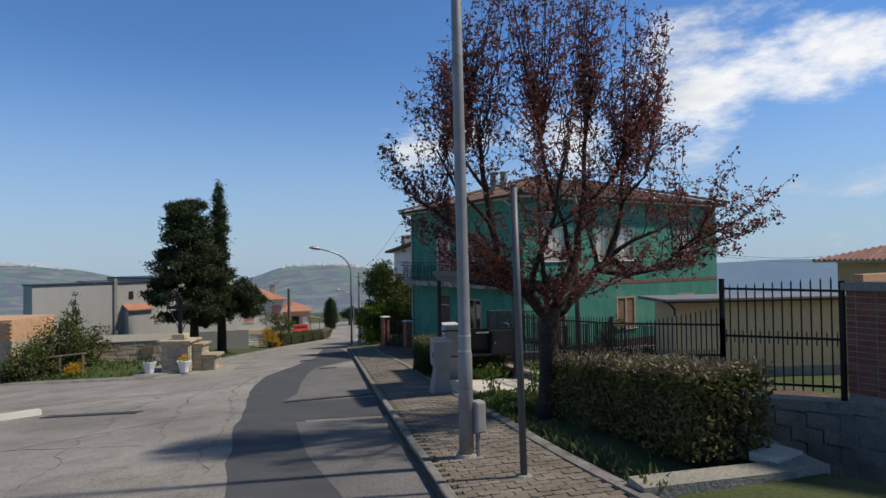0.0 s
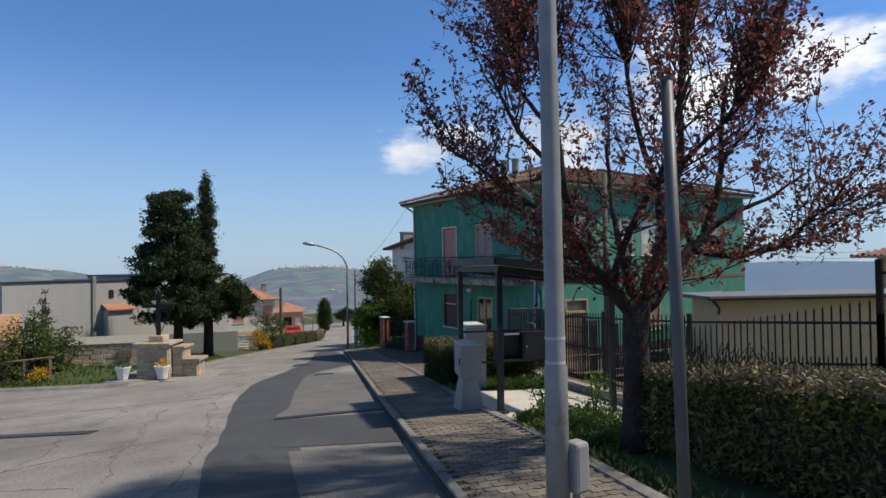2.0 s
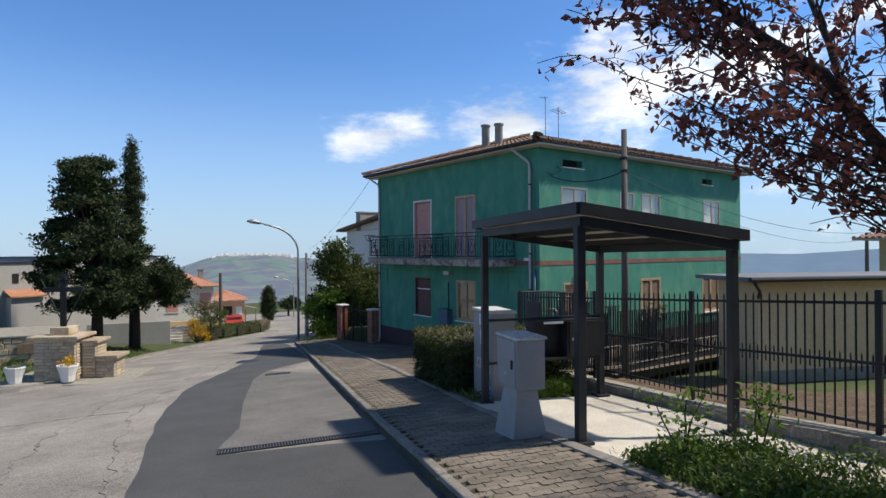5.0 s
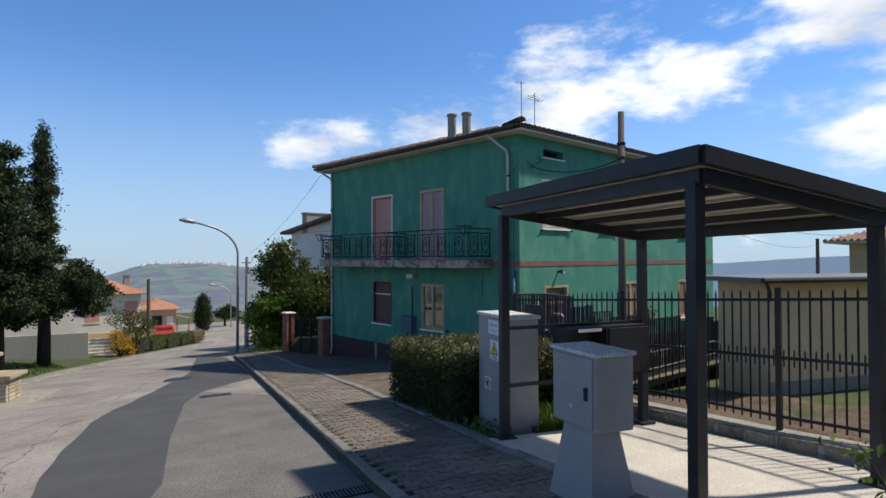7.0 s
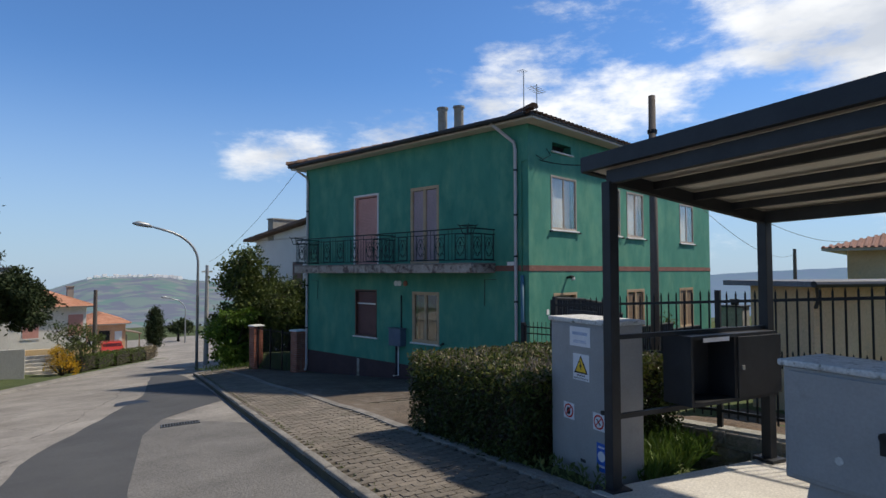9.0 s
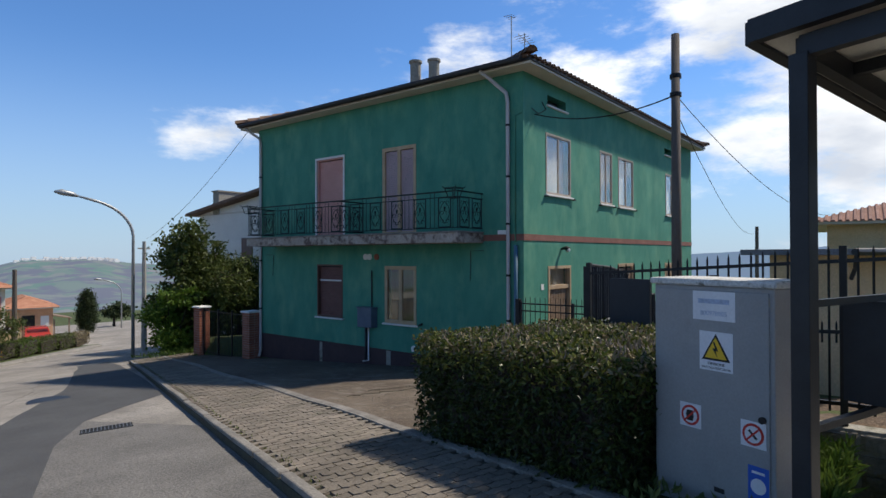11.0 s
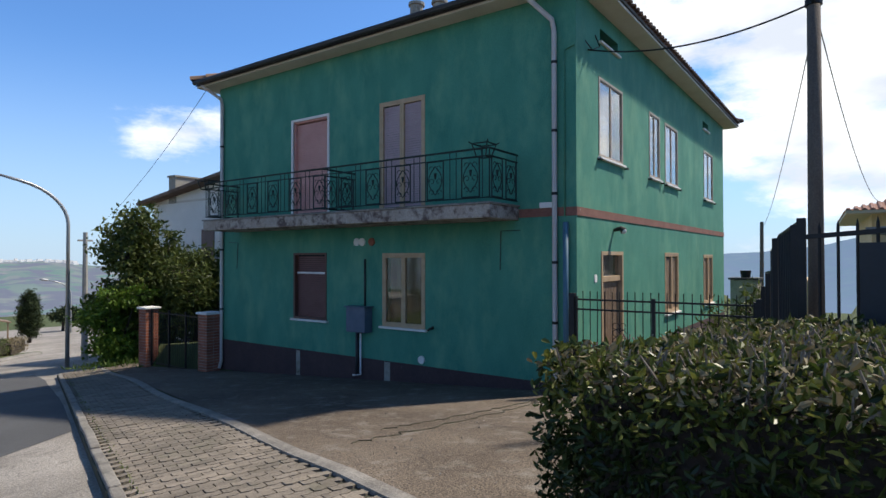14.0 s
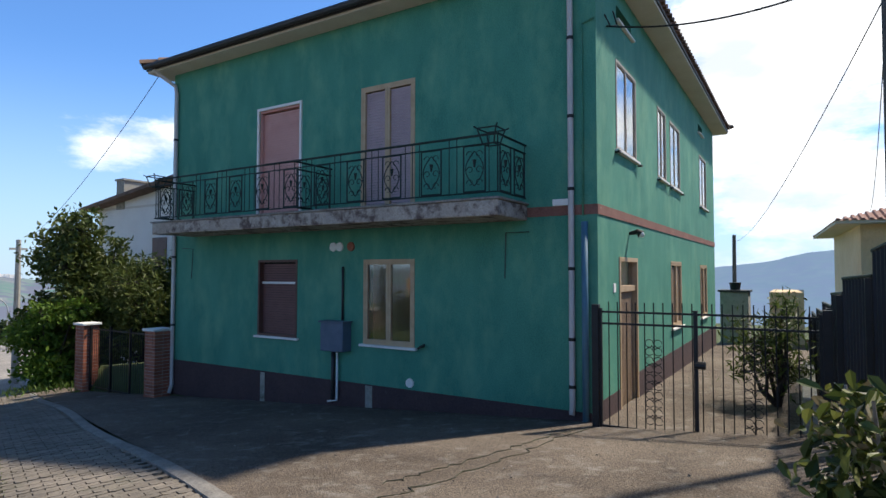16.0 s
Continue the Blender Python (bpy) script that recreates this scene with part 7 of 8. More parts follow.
foliage("cypress", pose(25.85, 72.1, g(72.1)), blobs_cone(rb, 0.5, 3.7 - 7.0 - g(72.1), 0.82, 22, 0.04, 0.4), 14000, 0.17, "conifer", "stout rounded cypress at the end of the street", "tree", 35, (0.4, 0.15), 2.6)
foliage("tree", pose(34.4, 87.4, g(87.4)), [(rb.uniform(-0.9, 0.9), rb.uniform(-0.9, 0.9), rb.uniform(1.3, 2.0), 0.8, 0.8, 0.6) for _ in range(9)], 3500, 0.3, "conifer", "small round dark tree on the square", "tree", 36, (1.0, 0.14))

# bushes beyond the far gate
zb = lambda x, y: g(y) + 0.02
def mk(n_, r, h0, h1, s_):
    out = []
    for k in range(n_):
        q = s_ * rb.uniform(0.55, 1.15)
        out.append((rb.uniform(-r, r) * (1.1 - 0.5 * k / n_), rb.uniform(-r, r) * (1.1 - 0.5 * k / n_), h0 + (h1 - h0) * k / n_ + rb.uniform(-0.3, 0.3) * s_, q, q, q * 0.8))
    return out


foliage("laurel", pose(18.1, 38.5, zb(18.1, 38.5)), mk(34, 1.5, 0.7, 5.2, 0.85), 22000, 0.2, "bush_leaf", "tall dense dark green laurel bush", "bush", 41)
foliage("laurel", pose(18.9, 36.0, zb(18.9, 36.0)), mk(20, 1.2, 0.6, 3.6, 0.8), 12000, 0.24, "bush_leaf", "tall olive green bush behind the gate", "bush", 42, stretch=4.0)
foliage("shrub", pose(16.35, 37.4, zb(16.35, 37.4)), mk(14, 0.9, 0.4, 2.5, 0.6), 8000, 0.17, "lime_leaf", "bright lime green shrub beside the street lamp", "shrub", 43)
foliage("oleander", pose(18.6, 17.55, -2.95), mk(8, 0.35, 0.5, 1.75, 0.4), 1100, 0.17, "bush_leaf", "loose oleander bush in the passage", "bush", 44, stretch=4.5)
pts = [(16.2 + rg.gauss(0, 0.9), 38.2 + rg.gauss(0, 2.2), 0) for _ in range(1400)]
tuft("grass", [(x, y, zb(x, y)) for x, y, _ in pts if x > kerb_x(y) + 0.2 and (y < 37 or x > 15.7 + 0.85 * (y - 37))], 0.22, "grass_blade", 45, "grass tuft under the bushes", "grass", 5)

# house with a white gable beyond the bushes
simple_house("house", facing(21.9, 31.6, -5.3, 1, 0), 9, 13.5, 7.45, 1.0, "white_wall", "tile", "white rendered house with weathered tile roof", 0.55, [("l", 8.2, 4.6, 1.0, 1.5, "alu_brown")], gable=True, chimney=(0.8, 11.7, 8.75, 1.7))


def curved_lamp(x, y, z, h, reach, label):
    l_ = thing("street_lamp", pose(x, y, z), label, "street lamp")
    pts = [(0, 0, -0.1), (0, 0, h * 0.75)]
    for k in range(1, 9):
        a = k / 8 * 1.25
        pts.append((-reach * (1 - math.cos(a)) * 1.0, 0.02 * k, h * 0.75 + (h * 0.22) * math.sin(a)))
    end = Vector(pts[-1])
    pts.append(tuple(end + Vector((-reach * 0.33, 0.03, 0.16))))
    part("pole", T(pts, [0.075] + [0.06] * (len(pts) - 2) + [0.04], 10), "lamp_grey", l_, "", True)
    e = Vector(pts[-1])
    part("lamp_head", T([e, e + Vector((-0.2, 0.01, 0.06)), e + Vector((-0.6, 0.03, 0.12)), e + Vector((-0.85, 0.04, 0.12))], [0.05, 0.11, 0.13, 0.04], 10), "lamp_grey", l_, "oval grey lamp head", True)
    return l_


curved_lamp(15.75, 39.6, g(39.6), 7.0, 2.1, "grey street lamp with a curved arm")
curved_lamp(33.0, 82.0, -9.2, 6.5, 1.9, "far grey street lamp with a curved arm")
cp = thing("concrete_pole", pose(17.95, 43.4, -5.0), "slim concrete line pole", "pole")
part("pole", T([(0, 0, 0), (0, 0, 5.6)], [0.15, 0.09], 8), "concrete_pole", cp)
part("crossarm", B(-0.3, -0.04, 5.2, 0.3, 0.04, 5.28), "concrete_pole", cp)


# ---------------------------------------------------------------- across the street
def on_land(x, y):
    return land(x, y)


Rv, Av = (0.86, -0.51), (0.51, 0.86)
mo = thing("monument", facing(3.05, 27.7, land(2.85, 27.75) + 0.0, *Rv), "stone wayside pillar with iron cross and bench", "monument")
part("step", B(-1.5, -1.0, -0.6, 2.2, 1.4, 0.08, 0.02), "cap", mo, "worn stone base step")
rs = random.Random(9)


def stone_block(name, x0, y0, z0, x1, y1, z1, parent, rows, cols):
    """Courses of single stones round a mortar core."""
    c = part(name, B(x0 + 0.015, y0 + 0.015, z0, x1 - 0.015, y1 - 0.015, z1), "mortar", parent)
    h = (z1 - z0) / rows
    for r in range(rows):
        u = x0
        while u < x1 - 0.02:
            w = min(x1 - u, (x1 - x0) / cols * rs.uniform(0.7, 1.35))
            o = part("stone", B(u + 0.008, y0 - 0.012, z0 + r * h + 0.008, u + w - 0.008, y0 + 0.08, z0 + (r + 1) * h - 0.008, 0.012), "stone", c)
            u += w
        u = y0 + 0.085
        while u < y1 - 0.02:
            w = min(y1 - u, (y1 - y0) / cols * rs.uniform(0.8, 1.4))
            for xx in (x0 - 0.012, x1 - 0.068):
                part("stone", B(xx, u + 0.008, z0 + r * h + 0.008, xx + 0.08, u + w - 0.008, z0 + (r + 1) * h - 0.008, 0.012), "stone", c)
            u += w
    return c


stone_block("pillar", -0.55, -0.45, 0.08, 0.62, 0.5, 1.32, mo, 13, 3)
part("cap", B(-0.68, -0.58, 1.32, 0.75, 0.63, 1.42, 0.02), "stone", mo, "pale stone cap")
part("pedestal", B(-0.2, -0.25, 1.42, 0.35, 0.3, 1.66, 0.02), "stone", mo, "stepped stone pedestal")
stone_block("side_block", 0.65, -0.1, 0.08, 1.05, 0.6, 1.15, mo, 11, 1)
part("cap", B(0.62, -0.2, 1.15, 1.15, 0.7, 1.24, 0.015), "stone", mo)
stone_block("bench", 1.05, -0.1, 0.08, 1.6, 0.6, 0.66, mo, 6, 2)
part("cap", B(1.02, -0.2, 0.66, 1.72, 0.7, 0.76, 0.015), "stone", mo)
part("cross", join(B(-0.02, -0.03, 1.66, 0.14, 0.07, 3.25, 0.01), B(-0.52, -0.025, 2.72, 0.64, 0.065, 2.86, 0.01), B(-0.12, -0.03, 3.02, 0.24, 0.07, 3.1)), "iron", mo, "dark iron cross")
part("rod", T([(0.05, 0.1, 1.66), (-0.62, 0.1, 3.1)], 0.02, 6), "iron", mo, "thin slanting iron rod")
part("rod", T([(0.07, 0.1, 1.66), (0.72, 0.1, 3.1)], 0.02, 6), "iron", mo, "thin slanting iron rod")


def planter(x, y, z, flowers, label):
    p_ = thing("flower_pot", pose(x, y, z), label, "flower pot", "pots beside the monument")
    bm = bmesh.new()
    n_ = 12
    prof = [(0.13, 0.0), (0.17, 0.02), (0.2, 0.2), (0.27, 0.42), (0.29, 0.46), (0.29, 0.5), (0.24, 0.5), (0.23, 0.42)]
    rings = [[bm.verts.new((r * (1 + 0.05 * (k % 2)) * math.cos(2 * math.pi * k / n_), r * (1 + 0.05 * (k % 2)) * math.sin(2 * math.pi * k / n_), z_)) for k in range(n_)] for r, z_ in prof]
    for a, b in zip(rings, rings[1:]):
        for k in range(n_):
            bm.faces.new((a[k], a[(k + 1) % n_], b[(k + 1) % n_], b[k]))
    bm.faces.new(rings[0][::-1]), bm.faces.new(rings[-1])
    part("pot", bm, "white", p_)
    r_ = random.Random(int(x * 100))
    vs, fs = leaves([Vector((r_.gauss(0, 0.13), r_.gauss(0, 0.13), 0.5 + abs(r_.gauss(0, 0.1)))) for _ in range(90)], 0.1, r_, 0.0, 2.0, (0, 0, 0.8))
    o = new("flowers", from_lists("flowers", vs, fs, flowers))
    o.parent = p_
    tagged(o, kind="stuff")


planter(1.9, 27.7, land(1.9, 27.7) + 0.06, "bush_leaf", "white fluted flower pot with withered plant")
planter(3.15, 26.75, g(26.75) + 0.03, "forsythia", "white fluted flower pot with orange flowers")

# grey building with lean-to, stone terrace wall
gb = thing("building", facing(-3.6, 46.1, -4.0, 10.1, 3.4), "long plain grey rendered building with flat roofline", "building")
part("wall", B(0, 0, -1.5, 5.0, 2.0, 4.2), "grey_wall", gb)
part("coping", B(-0.08, -0.08, 4.2, 5.05, 2.1, 4.28), "gutter", gb, "dark roof edge")
part("wall", B(5.0, 0.12, -1.5, 7.3, 8, 4.15), "grey_wall", gb)
part("coping", B(5.05, 0.04, 4.15, 7.3, 8.1, 4.22), "gutter", gb, "dark roof edge")
part("wall", B(7.3, 0.0, -1.5, 14.5, 8, 4.4), "grey_wall", gb)
part("coping", B(7.25, -0.1, 4.4, 14.6, 8.1, 4.5), "gutter", gb, "dark roof edge")
part("downpipe", B(4.88, -0.12, -0.5, 5.1, 0.0, 4.5, 0.02), "cap", gb, "grey square flue")
part("lean_to", B(5.6, -0.7, -1.5, 7.2, 0.12, 2.2), "grey_wall", gb)
lt = bmesh.new()
prism(lt, [(5.5, -0.9), (7.3, -0.9), (7.3, 0.1), (5.5, 0.1)], lambda x, y: 2.2 + 0.35 * (y + 0.9), lambda x, y: 2.28 + 0.35 * (y + 0.9))
part("lean_to_roof", lt, "tile_red", gb, "small red tile lean-to roof")
part("window", B(5.95, 0.08, 3.0, 6.25, 0.14, 3.55), "dark", gb, "small dark window")
tw_ = thing("terrace_wall", facing(-2.6, 37.0, land(-2.6, 37.0) + 0.15, 6.1, -1.9), "rubble stone terrace wall with dry ground on top", "wall")
core = part("core", B(0, 0.03, -0.4, 6.3, 3.2, 1.0), "mortar", tw_)
for r in range(5):
    u = 0.0
    while u < 6.25:
        w = rs.uniform(0.25, 0.6)
        part("stone", B(u + 0.01, -0.04 + rs.uniform(0, 0.03), -0.1 + r * 0.22, min(6.3, u + w) - 0.01, 0.1, 0.11 + r * 0.22, 0.02), "stone", core)
        u += w
part("top", B(-0.1, -0.05, 1.0, 6.4, 3.3, 1.08, 0.02), "cap", tw_, "bare dry concrete top")
part("hatch", B(4.9, -0.08, 0.35, 5.5, -0.03, 0.75), "wood_brown", tw_, "small brown hatch")

lw = thing("outbuilding", facing(-3.35, 33.0, land(-2.6, 33.0) - 0.1, -0.86, 0.51), "stone shed with orange brick upper wall", "shed")
part("wall", B(0, -3.0, -0.5, 4.5, 0.0, 1.9), "stone", lw, "rubble stone lower wall")
for r in range(9):
    for c_ in range(18):
        part("brick", B(c_ * 0.25 + (0.12 if r % 2 else 0.0), -0.01, 1.92 + r * 0.095, c_ * 0.25 + 0.235 + (0.12 if r % 2 else 0.0), 0.1, 1.92 + r * 0.095 + 0.08), "brick_tan", lw)
part("upper_wall", B(0, -2.99, 1.9, 4.5, -0.012, 2.85), "brick_tan", lw, "orange brick upper wall")

wr = thing("wooden_rail", pose(-0.55, 31.6, land(-0.55, 31.6)), "weathered brown wooden handrail on the verge", "railing")
for k in range(3):
    part("post", B(-0.9 * k - 0.05, 0.5 * k - 0.05, -0.3, -0.9 * k + 0.05, 0.5 * k + 0.05, 0.95 - 0.1 * k, 0.008), "wood_brown", wr)
part("handrail", T([(0.1, -0.05, 0.97), (-1.9, 1.05, 0.74)], 0.05, 6), "wood_brown", wr)
part("handrail", T([(0.1, -0.05, 0.5), (-1.9, 1.05, 0.3)], 0.04, 6), "wood_brown", wr)
foliage("shrub", pose(-1.5, 34.0, on_land(-1.5, 34.0)), mk(12, 0.9, 0.5, 2.7, 0.6), 3200, 0.14, "bush_leaf", "wild dark green shrub on the verge", "shrub", 51)
foliage("shrub", pose(-0.4, 34.6, on_land(-0.4, 34.6)), mk(9, 0.8, 0.4, 1.9, 0.6), 2400, 0.14, "bush_leaf", "low dark green shrub on the verge", "shrub", 52)
foliage("shrub", pose(-2.6, 31.9, on_land(-2.6, 31.9)), mk(9, 0.9, 0.3, 1.5, 0.6), 2400, 0.14, "bush_leaf", "low ivy-green shrub beside the shed", "shrub", 53)
foliage("cypress", pose(-1.0, 36.6, on_land(-1.0, 36.6)), blobs_cone(rb, 0.6, 3.4, 0.22, 6, 0.1), 500, 0.14, "conifer", "thin young cypress on the verge", "tree", 54, (0.8, 0.04), 2.6)
foliage("shrub", pose(-1.0, 31.3, on_land(-1.0, 31.3)), mk(4, 0.3, 0.2, 0.6, 0.25), 350, 0.09, "forsythia", "small yellow flowering shrub by the handrail", "shrub", 55)
pts = []
for _ in range(5200):
    x, y = rg.uniform(-4, 8), rg.uniform(27.5, 44)
    if 0.45 < left_of_border(x, y) < 7:
        pts.append((x, y, land(x, y)))
tuft("grass", pts, 0.2, "grass_blade", 56, "short green grass on the far verge", "grass", 4)

# cream house, white house, brick house further down
simple_house("house", facing(6.7, 51.2, -5.0, 0.98, -0.2), 2.9, 6, 3.1, 0.8, "cream", "tile_red", "cream rendered house with brown shutters", 0.4, [("f", 0.4, 1.2, 0.7, 1.3, "wood_brown"), ("f", 1.7, 1.2, 0.7, 1.3, "wood_brown")])
solo("garden_wall", B(0, 0, -0.8, 4.6, 0.2, 1.35, 0.01, facing(5.6, 47.6, -5.0, 0.97, -0.24)), "grey_wall", "grey rendered garden wall", "wall", kind="structure")
st = thing("steps", facing(10.4, 48.8, -5.5, 0.97, -0.24), "pale garden steps with an iron handrail", "steps")
for k in range(6):
    part("step", B(0, 0.3 * k, -0.6, 1.6, 0.3 * k + 0.32, 0.17 * (k + 1), 0.01), "slab", st)
for k in range(6):
    part("baluster", T([(1.55, 0.3 * k + 0.1, 0.17 * (k + 1)), (1.55, 0.3 * k + 0.1, 0.17 * (k + 1) + 0.9)], 0.015, 5), "iron", st)
part("handrail", T([(1.55, 0.1, 1.07), (1.55, 1.6, 1.92)], 0.02, 6), "iron", st)
simple_house("house", facing(11.3, 58.8, -5.95, 0.99, -0.12), 4.7, 9, 3.7, 1.1, "white_wall", "tile_red", "white two-storey house with orange-red tile roof", 0.45, [("f", 1.0, 1.7, 0.9, 1.5, "shutter_pink"), ("f", 3.6, 1.7, 0.9, 1.5, "shutter_pink"), ("r", 1.5, 1.7, 0.9, 1.5, "shutter_pink"), ("r", 4.0, 1.7, 0.9, 1.5, "dark")], chimney=(4.0, 2.6, 5.1, 0.4))
solo("garden_wall", B(0, 0, -0.8, 5, 0.2, 1.6, 0.01, facing(11.2, 56.6, -6.4, 0.97, -0.24)), "cream", "cream garden wall before the white house", "wall", kind="structure")
simple_house("house", facing(19.3, 71.6, -7.2, 0.98, -0.18), 3.5, 7, 2.55, 0.85, "orange_wall", "tile_red", "low orange brick house with tile roof", 0.4, [("f", 1.3, 0.0, 0.9, 2.0, "dark"), ("f", 2.6, 1.1, 0.6, 0.8, "white")])
pc = thing("porch", facing(22.75, 71.0, -7.2, 0.98, -0.18), "small wooden porch beside the brick house", "porch")
for u_ in (0.05, 1.15):
    part("post", B(u_, 0, -0.3, u_ + 0.1, 0.1, 1.55), "wood_brown", pc)
pr = bmesh.new()
prism(pr, [(-0.1, -0.2), (1.4, -0.2), (1.4, 2.0), (-0.1, 2.0)], lambda x, y: 1.85 - 0.24 * x, lambda x, y: 1.93 - 0.24 * x)
part("roof", pr, "wood_brown", pc)
solo("line_pole", T([(14.9, 52.5, -6.5), (14.9, 52.5, -0.9)], [0.16, 0.11], 8), "wood_pole", "dark wooden line pole by the gardens", "pole")
foliage("forsythia", pose(11.9, 47.3, land(11.9, 47.3)), mk(9, 0.5, 0.35, 1.35, 0.36), 1500, 0.10, "forsythia", "yellow flowering forsythia bush", "bush", 61)
foliage("tree", pose(13.1, 48.6, land(13.1, 48.6)), [(rb.uniform(-1.0, 1.0), rb.uniform(-1.0, 1.0), rb.uniform(1.5, 2.4), 0.7, 0.7, 0.45) for _ in range(8)], 2200, 0.14, "bush_leaf", "small clipped garden tree", "tree", 62, (1.3, 0.08))


def clipped(x, y, l_, seed, leaf, label):
    m = facing(x, y, g(y) - 0.05, 9.4, 12.8)
    rng = random.Random(seed)
    h = thing("hedge", m, label, "hedge", "clipped hedges along the street")
    # solid dark box in place of the hedge's shaded inside
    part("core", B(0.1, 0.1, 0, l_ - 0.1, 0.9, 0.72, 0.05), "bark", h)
    vs, fs = leaves(in_box_shell(rng, 1500, l_, 1.0, 0.85), 0.1, rng, 0, 1.8)
    o = new("leaves", from_lists("leaves", vs, fs, leaf))
    o.parent = h
    tagged(o, kind="stuff")


for k, lf in enumerate(("bush_leaf", "grass_blade", "bush_leaf", "bush_leaf", "hedge_dry")):
    clipped(13.0 + 1.72 * k, 48.4 + 2.27 * k, 2.6, 70 + k, lf, "clipped %s block hedge beside the pavement" % ("dry brownish" if lf == "hedge_dry" else "green"))


def parked_car(x, y, z, dx, dy, paint, label):
    c = thing("car", facing(x, y, z, dx, dy), label, "car", "parked cars")
    bm = bmesh.new()
    prof = [(-2.0, 0.35), (-2.0, 0.78), (-1.75, 0.92), (-1.0, 1.4), (0.45, 1.42), (1.1, 0.95), (1.9, 0.82), (2.05, 0.55), (2.0, 0.35)]
    a = [bm.verts.new((px_, -0.82 + (0.1 if pz_ > 1.2 else 0), pz_)) for px_, pz_ in prof]
    b = [bm.verts.new((px_, 0.82 - (0.1 if pz_ > 1.2 else 0), pz_)) for px_, pz_ in prof]
    bm.faces.new(a), bm.faces.new(b[::-1])
    for i in range(len(prof)):
        j = (i + 1) % len(prof)
        bm.faces.new((a[i], b[i], b[j], a[j]))
    bmesh.ops.recalc_face_normals(bm, faces=bm.faces[:])
    part("body", bm, paint, c)
    for sy in (-1, 1):
        part("window", B(-0.95, sy * 0.775 - 0.012, 0.98, 0.5, sy * 0.775 + 0.012, 1.3, 0.01), "glass", c)
        for wx in (-1.25, 1.25):
            w = part("wheel", T([(wx, sy * 0.68, 0.31), (wx, sy * 0.86, 0.31)], 0.31, 16), "black", c)
            part("rim", T([(wx, sy * 0.86, 0.31), (wx, sy * 0.87, 0.31)], 0.19, 12), "lamp_grey", w)
    part("windscreen", B(0.55, -0.68, 1.0, 0.95, 0.68, 1.03, 0, Matrix.Translation((0.75, 0, 1.18)) @ Matrix.Rotation(radians(36), 4, "Y") @ Matrix.Translation((-0.75, 0, -1.0))), "glass", c)
    for sy in (-0.6, 0.6):
        part("headlight", B(1.92, sy - 0.14, 0.62, 2.02, sy + 0.14, 0.74, 0.02), "white", c)


parked_car(20.1, 66.3, g(66.3) - 0.02, -0.2, -0.98, "car_red", "red hatchback parked by the square")
parked_car(18.3, 67.2, g(67.2) - 0.02, -0.2, -0.98, "car_silver", "silver estate car parked by the square")
sq = bmesh.new()
box(sq, 0, 0, -0.4, 22, 0.25, 0.4)
solo("wall_square", sq, "white_wall", "low pale wall round the square", "wall", kind="structure").matrix_world = facing(28, 88, -9.3, 1, -0.2)

# far verge kerb
strip("kerb_far", along(BORDER[:-1], 0.8), [(0.12, -0.3), (0.12, -0.02), (0.0, 0.05), (-0.45, 0.05), (-0.55, -0.3)], lambda x, y: g(y) - 0.03, "kerb", "pale concrete kerb of the far verge", "kerb")
strip("kerb_side", along([(-14, 14.2), (-4.0, 16.9), (-1.2, 17.75)], 0.8), [(-0.35, -0.3), (-0.32, 0.0), (0.0, 0.02), (0.1, -0.3)], lambda x, y: g(y) + 0.05, "slab", "broken pale kerb end at the side street", "kerb")


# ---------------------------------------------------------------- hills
def hill_mat(name, c1, c2, c3, haze_glow):
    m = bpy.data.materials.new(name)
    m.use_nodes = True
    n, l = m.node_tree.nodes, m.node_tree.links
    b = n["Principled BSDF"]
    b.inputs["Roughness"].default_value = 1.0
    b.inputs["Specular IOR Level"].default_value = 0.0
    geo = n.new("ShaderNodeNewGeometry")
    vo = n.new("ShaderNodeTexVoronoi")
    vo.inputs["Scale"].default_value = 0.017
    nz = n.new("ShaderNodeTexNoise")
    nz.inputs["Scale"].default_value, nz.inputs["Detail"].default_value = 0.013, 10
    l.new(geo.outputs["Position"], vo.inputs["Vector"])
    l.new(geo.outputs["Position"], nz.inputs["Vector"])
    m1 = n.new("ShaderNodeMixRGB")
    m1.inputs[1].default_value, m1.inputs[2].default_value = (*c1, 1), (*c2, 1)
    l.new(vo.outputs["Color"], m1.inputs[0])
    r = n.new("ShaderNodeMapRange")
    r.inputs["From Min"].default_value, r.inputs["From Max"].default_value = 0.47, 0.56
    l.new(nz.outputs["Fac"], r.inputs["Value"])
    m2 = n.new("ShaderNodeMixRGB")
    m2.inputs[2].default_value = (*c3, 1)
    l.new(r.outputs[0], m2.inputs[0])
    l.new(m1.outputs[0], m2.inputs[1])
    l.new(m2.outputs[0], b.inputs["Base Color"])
    # bluish emission stands in for the haze of distance
    b.inputs["Emission Color"].default_value = (*haze_glow, 1)
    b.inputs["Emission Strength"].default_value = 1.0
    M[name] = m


# last colour of each: haze put into the material as a glow
hill_mat("hill_green_haze", (0.012, 0.085, 0.018), (0.14, 0.115, 0.085), (0.05, 0.042, 0.045), (0.125, 0.16, 0.235))
hill_mat("far_walls_haze", (0.5, 0.48, 0.44), (0.6, 0.55, 0.5), (0.4, 0.36, 0.32), (0.22, 0.24, 0.27))
hill_mat("hill_blue_haze", (0.05, 0.07, 0.08), (0.07, 0.09, 0.09), (0.06, 0.07, 0.09), (0.115, 0.18, 0.285))
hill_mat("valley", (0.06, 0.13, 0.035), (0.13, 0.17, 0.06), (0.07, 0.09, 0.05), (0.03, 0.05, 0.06))

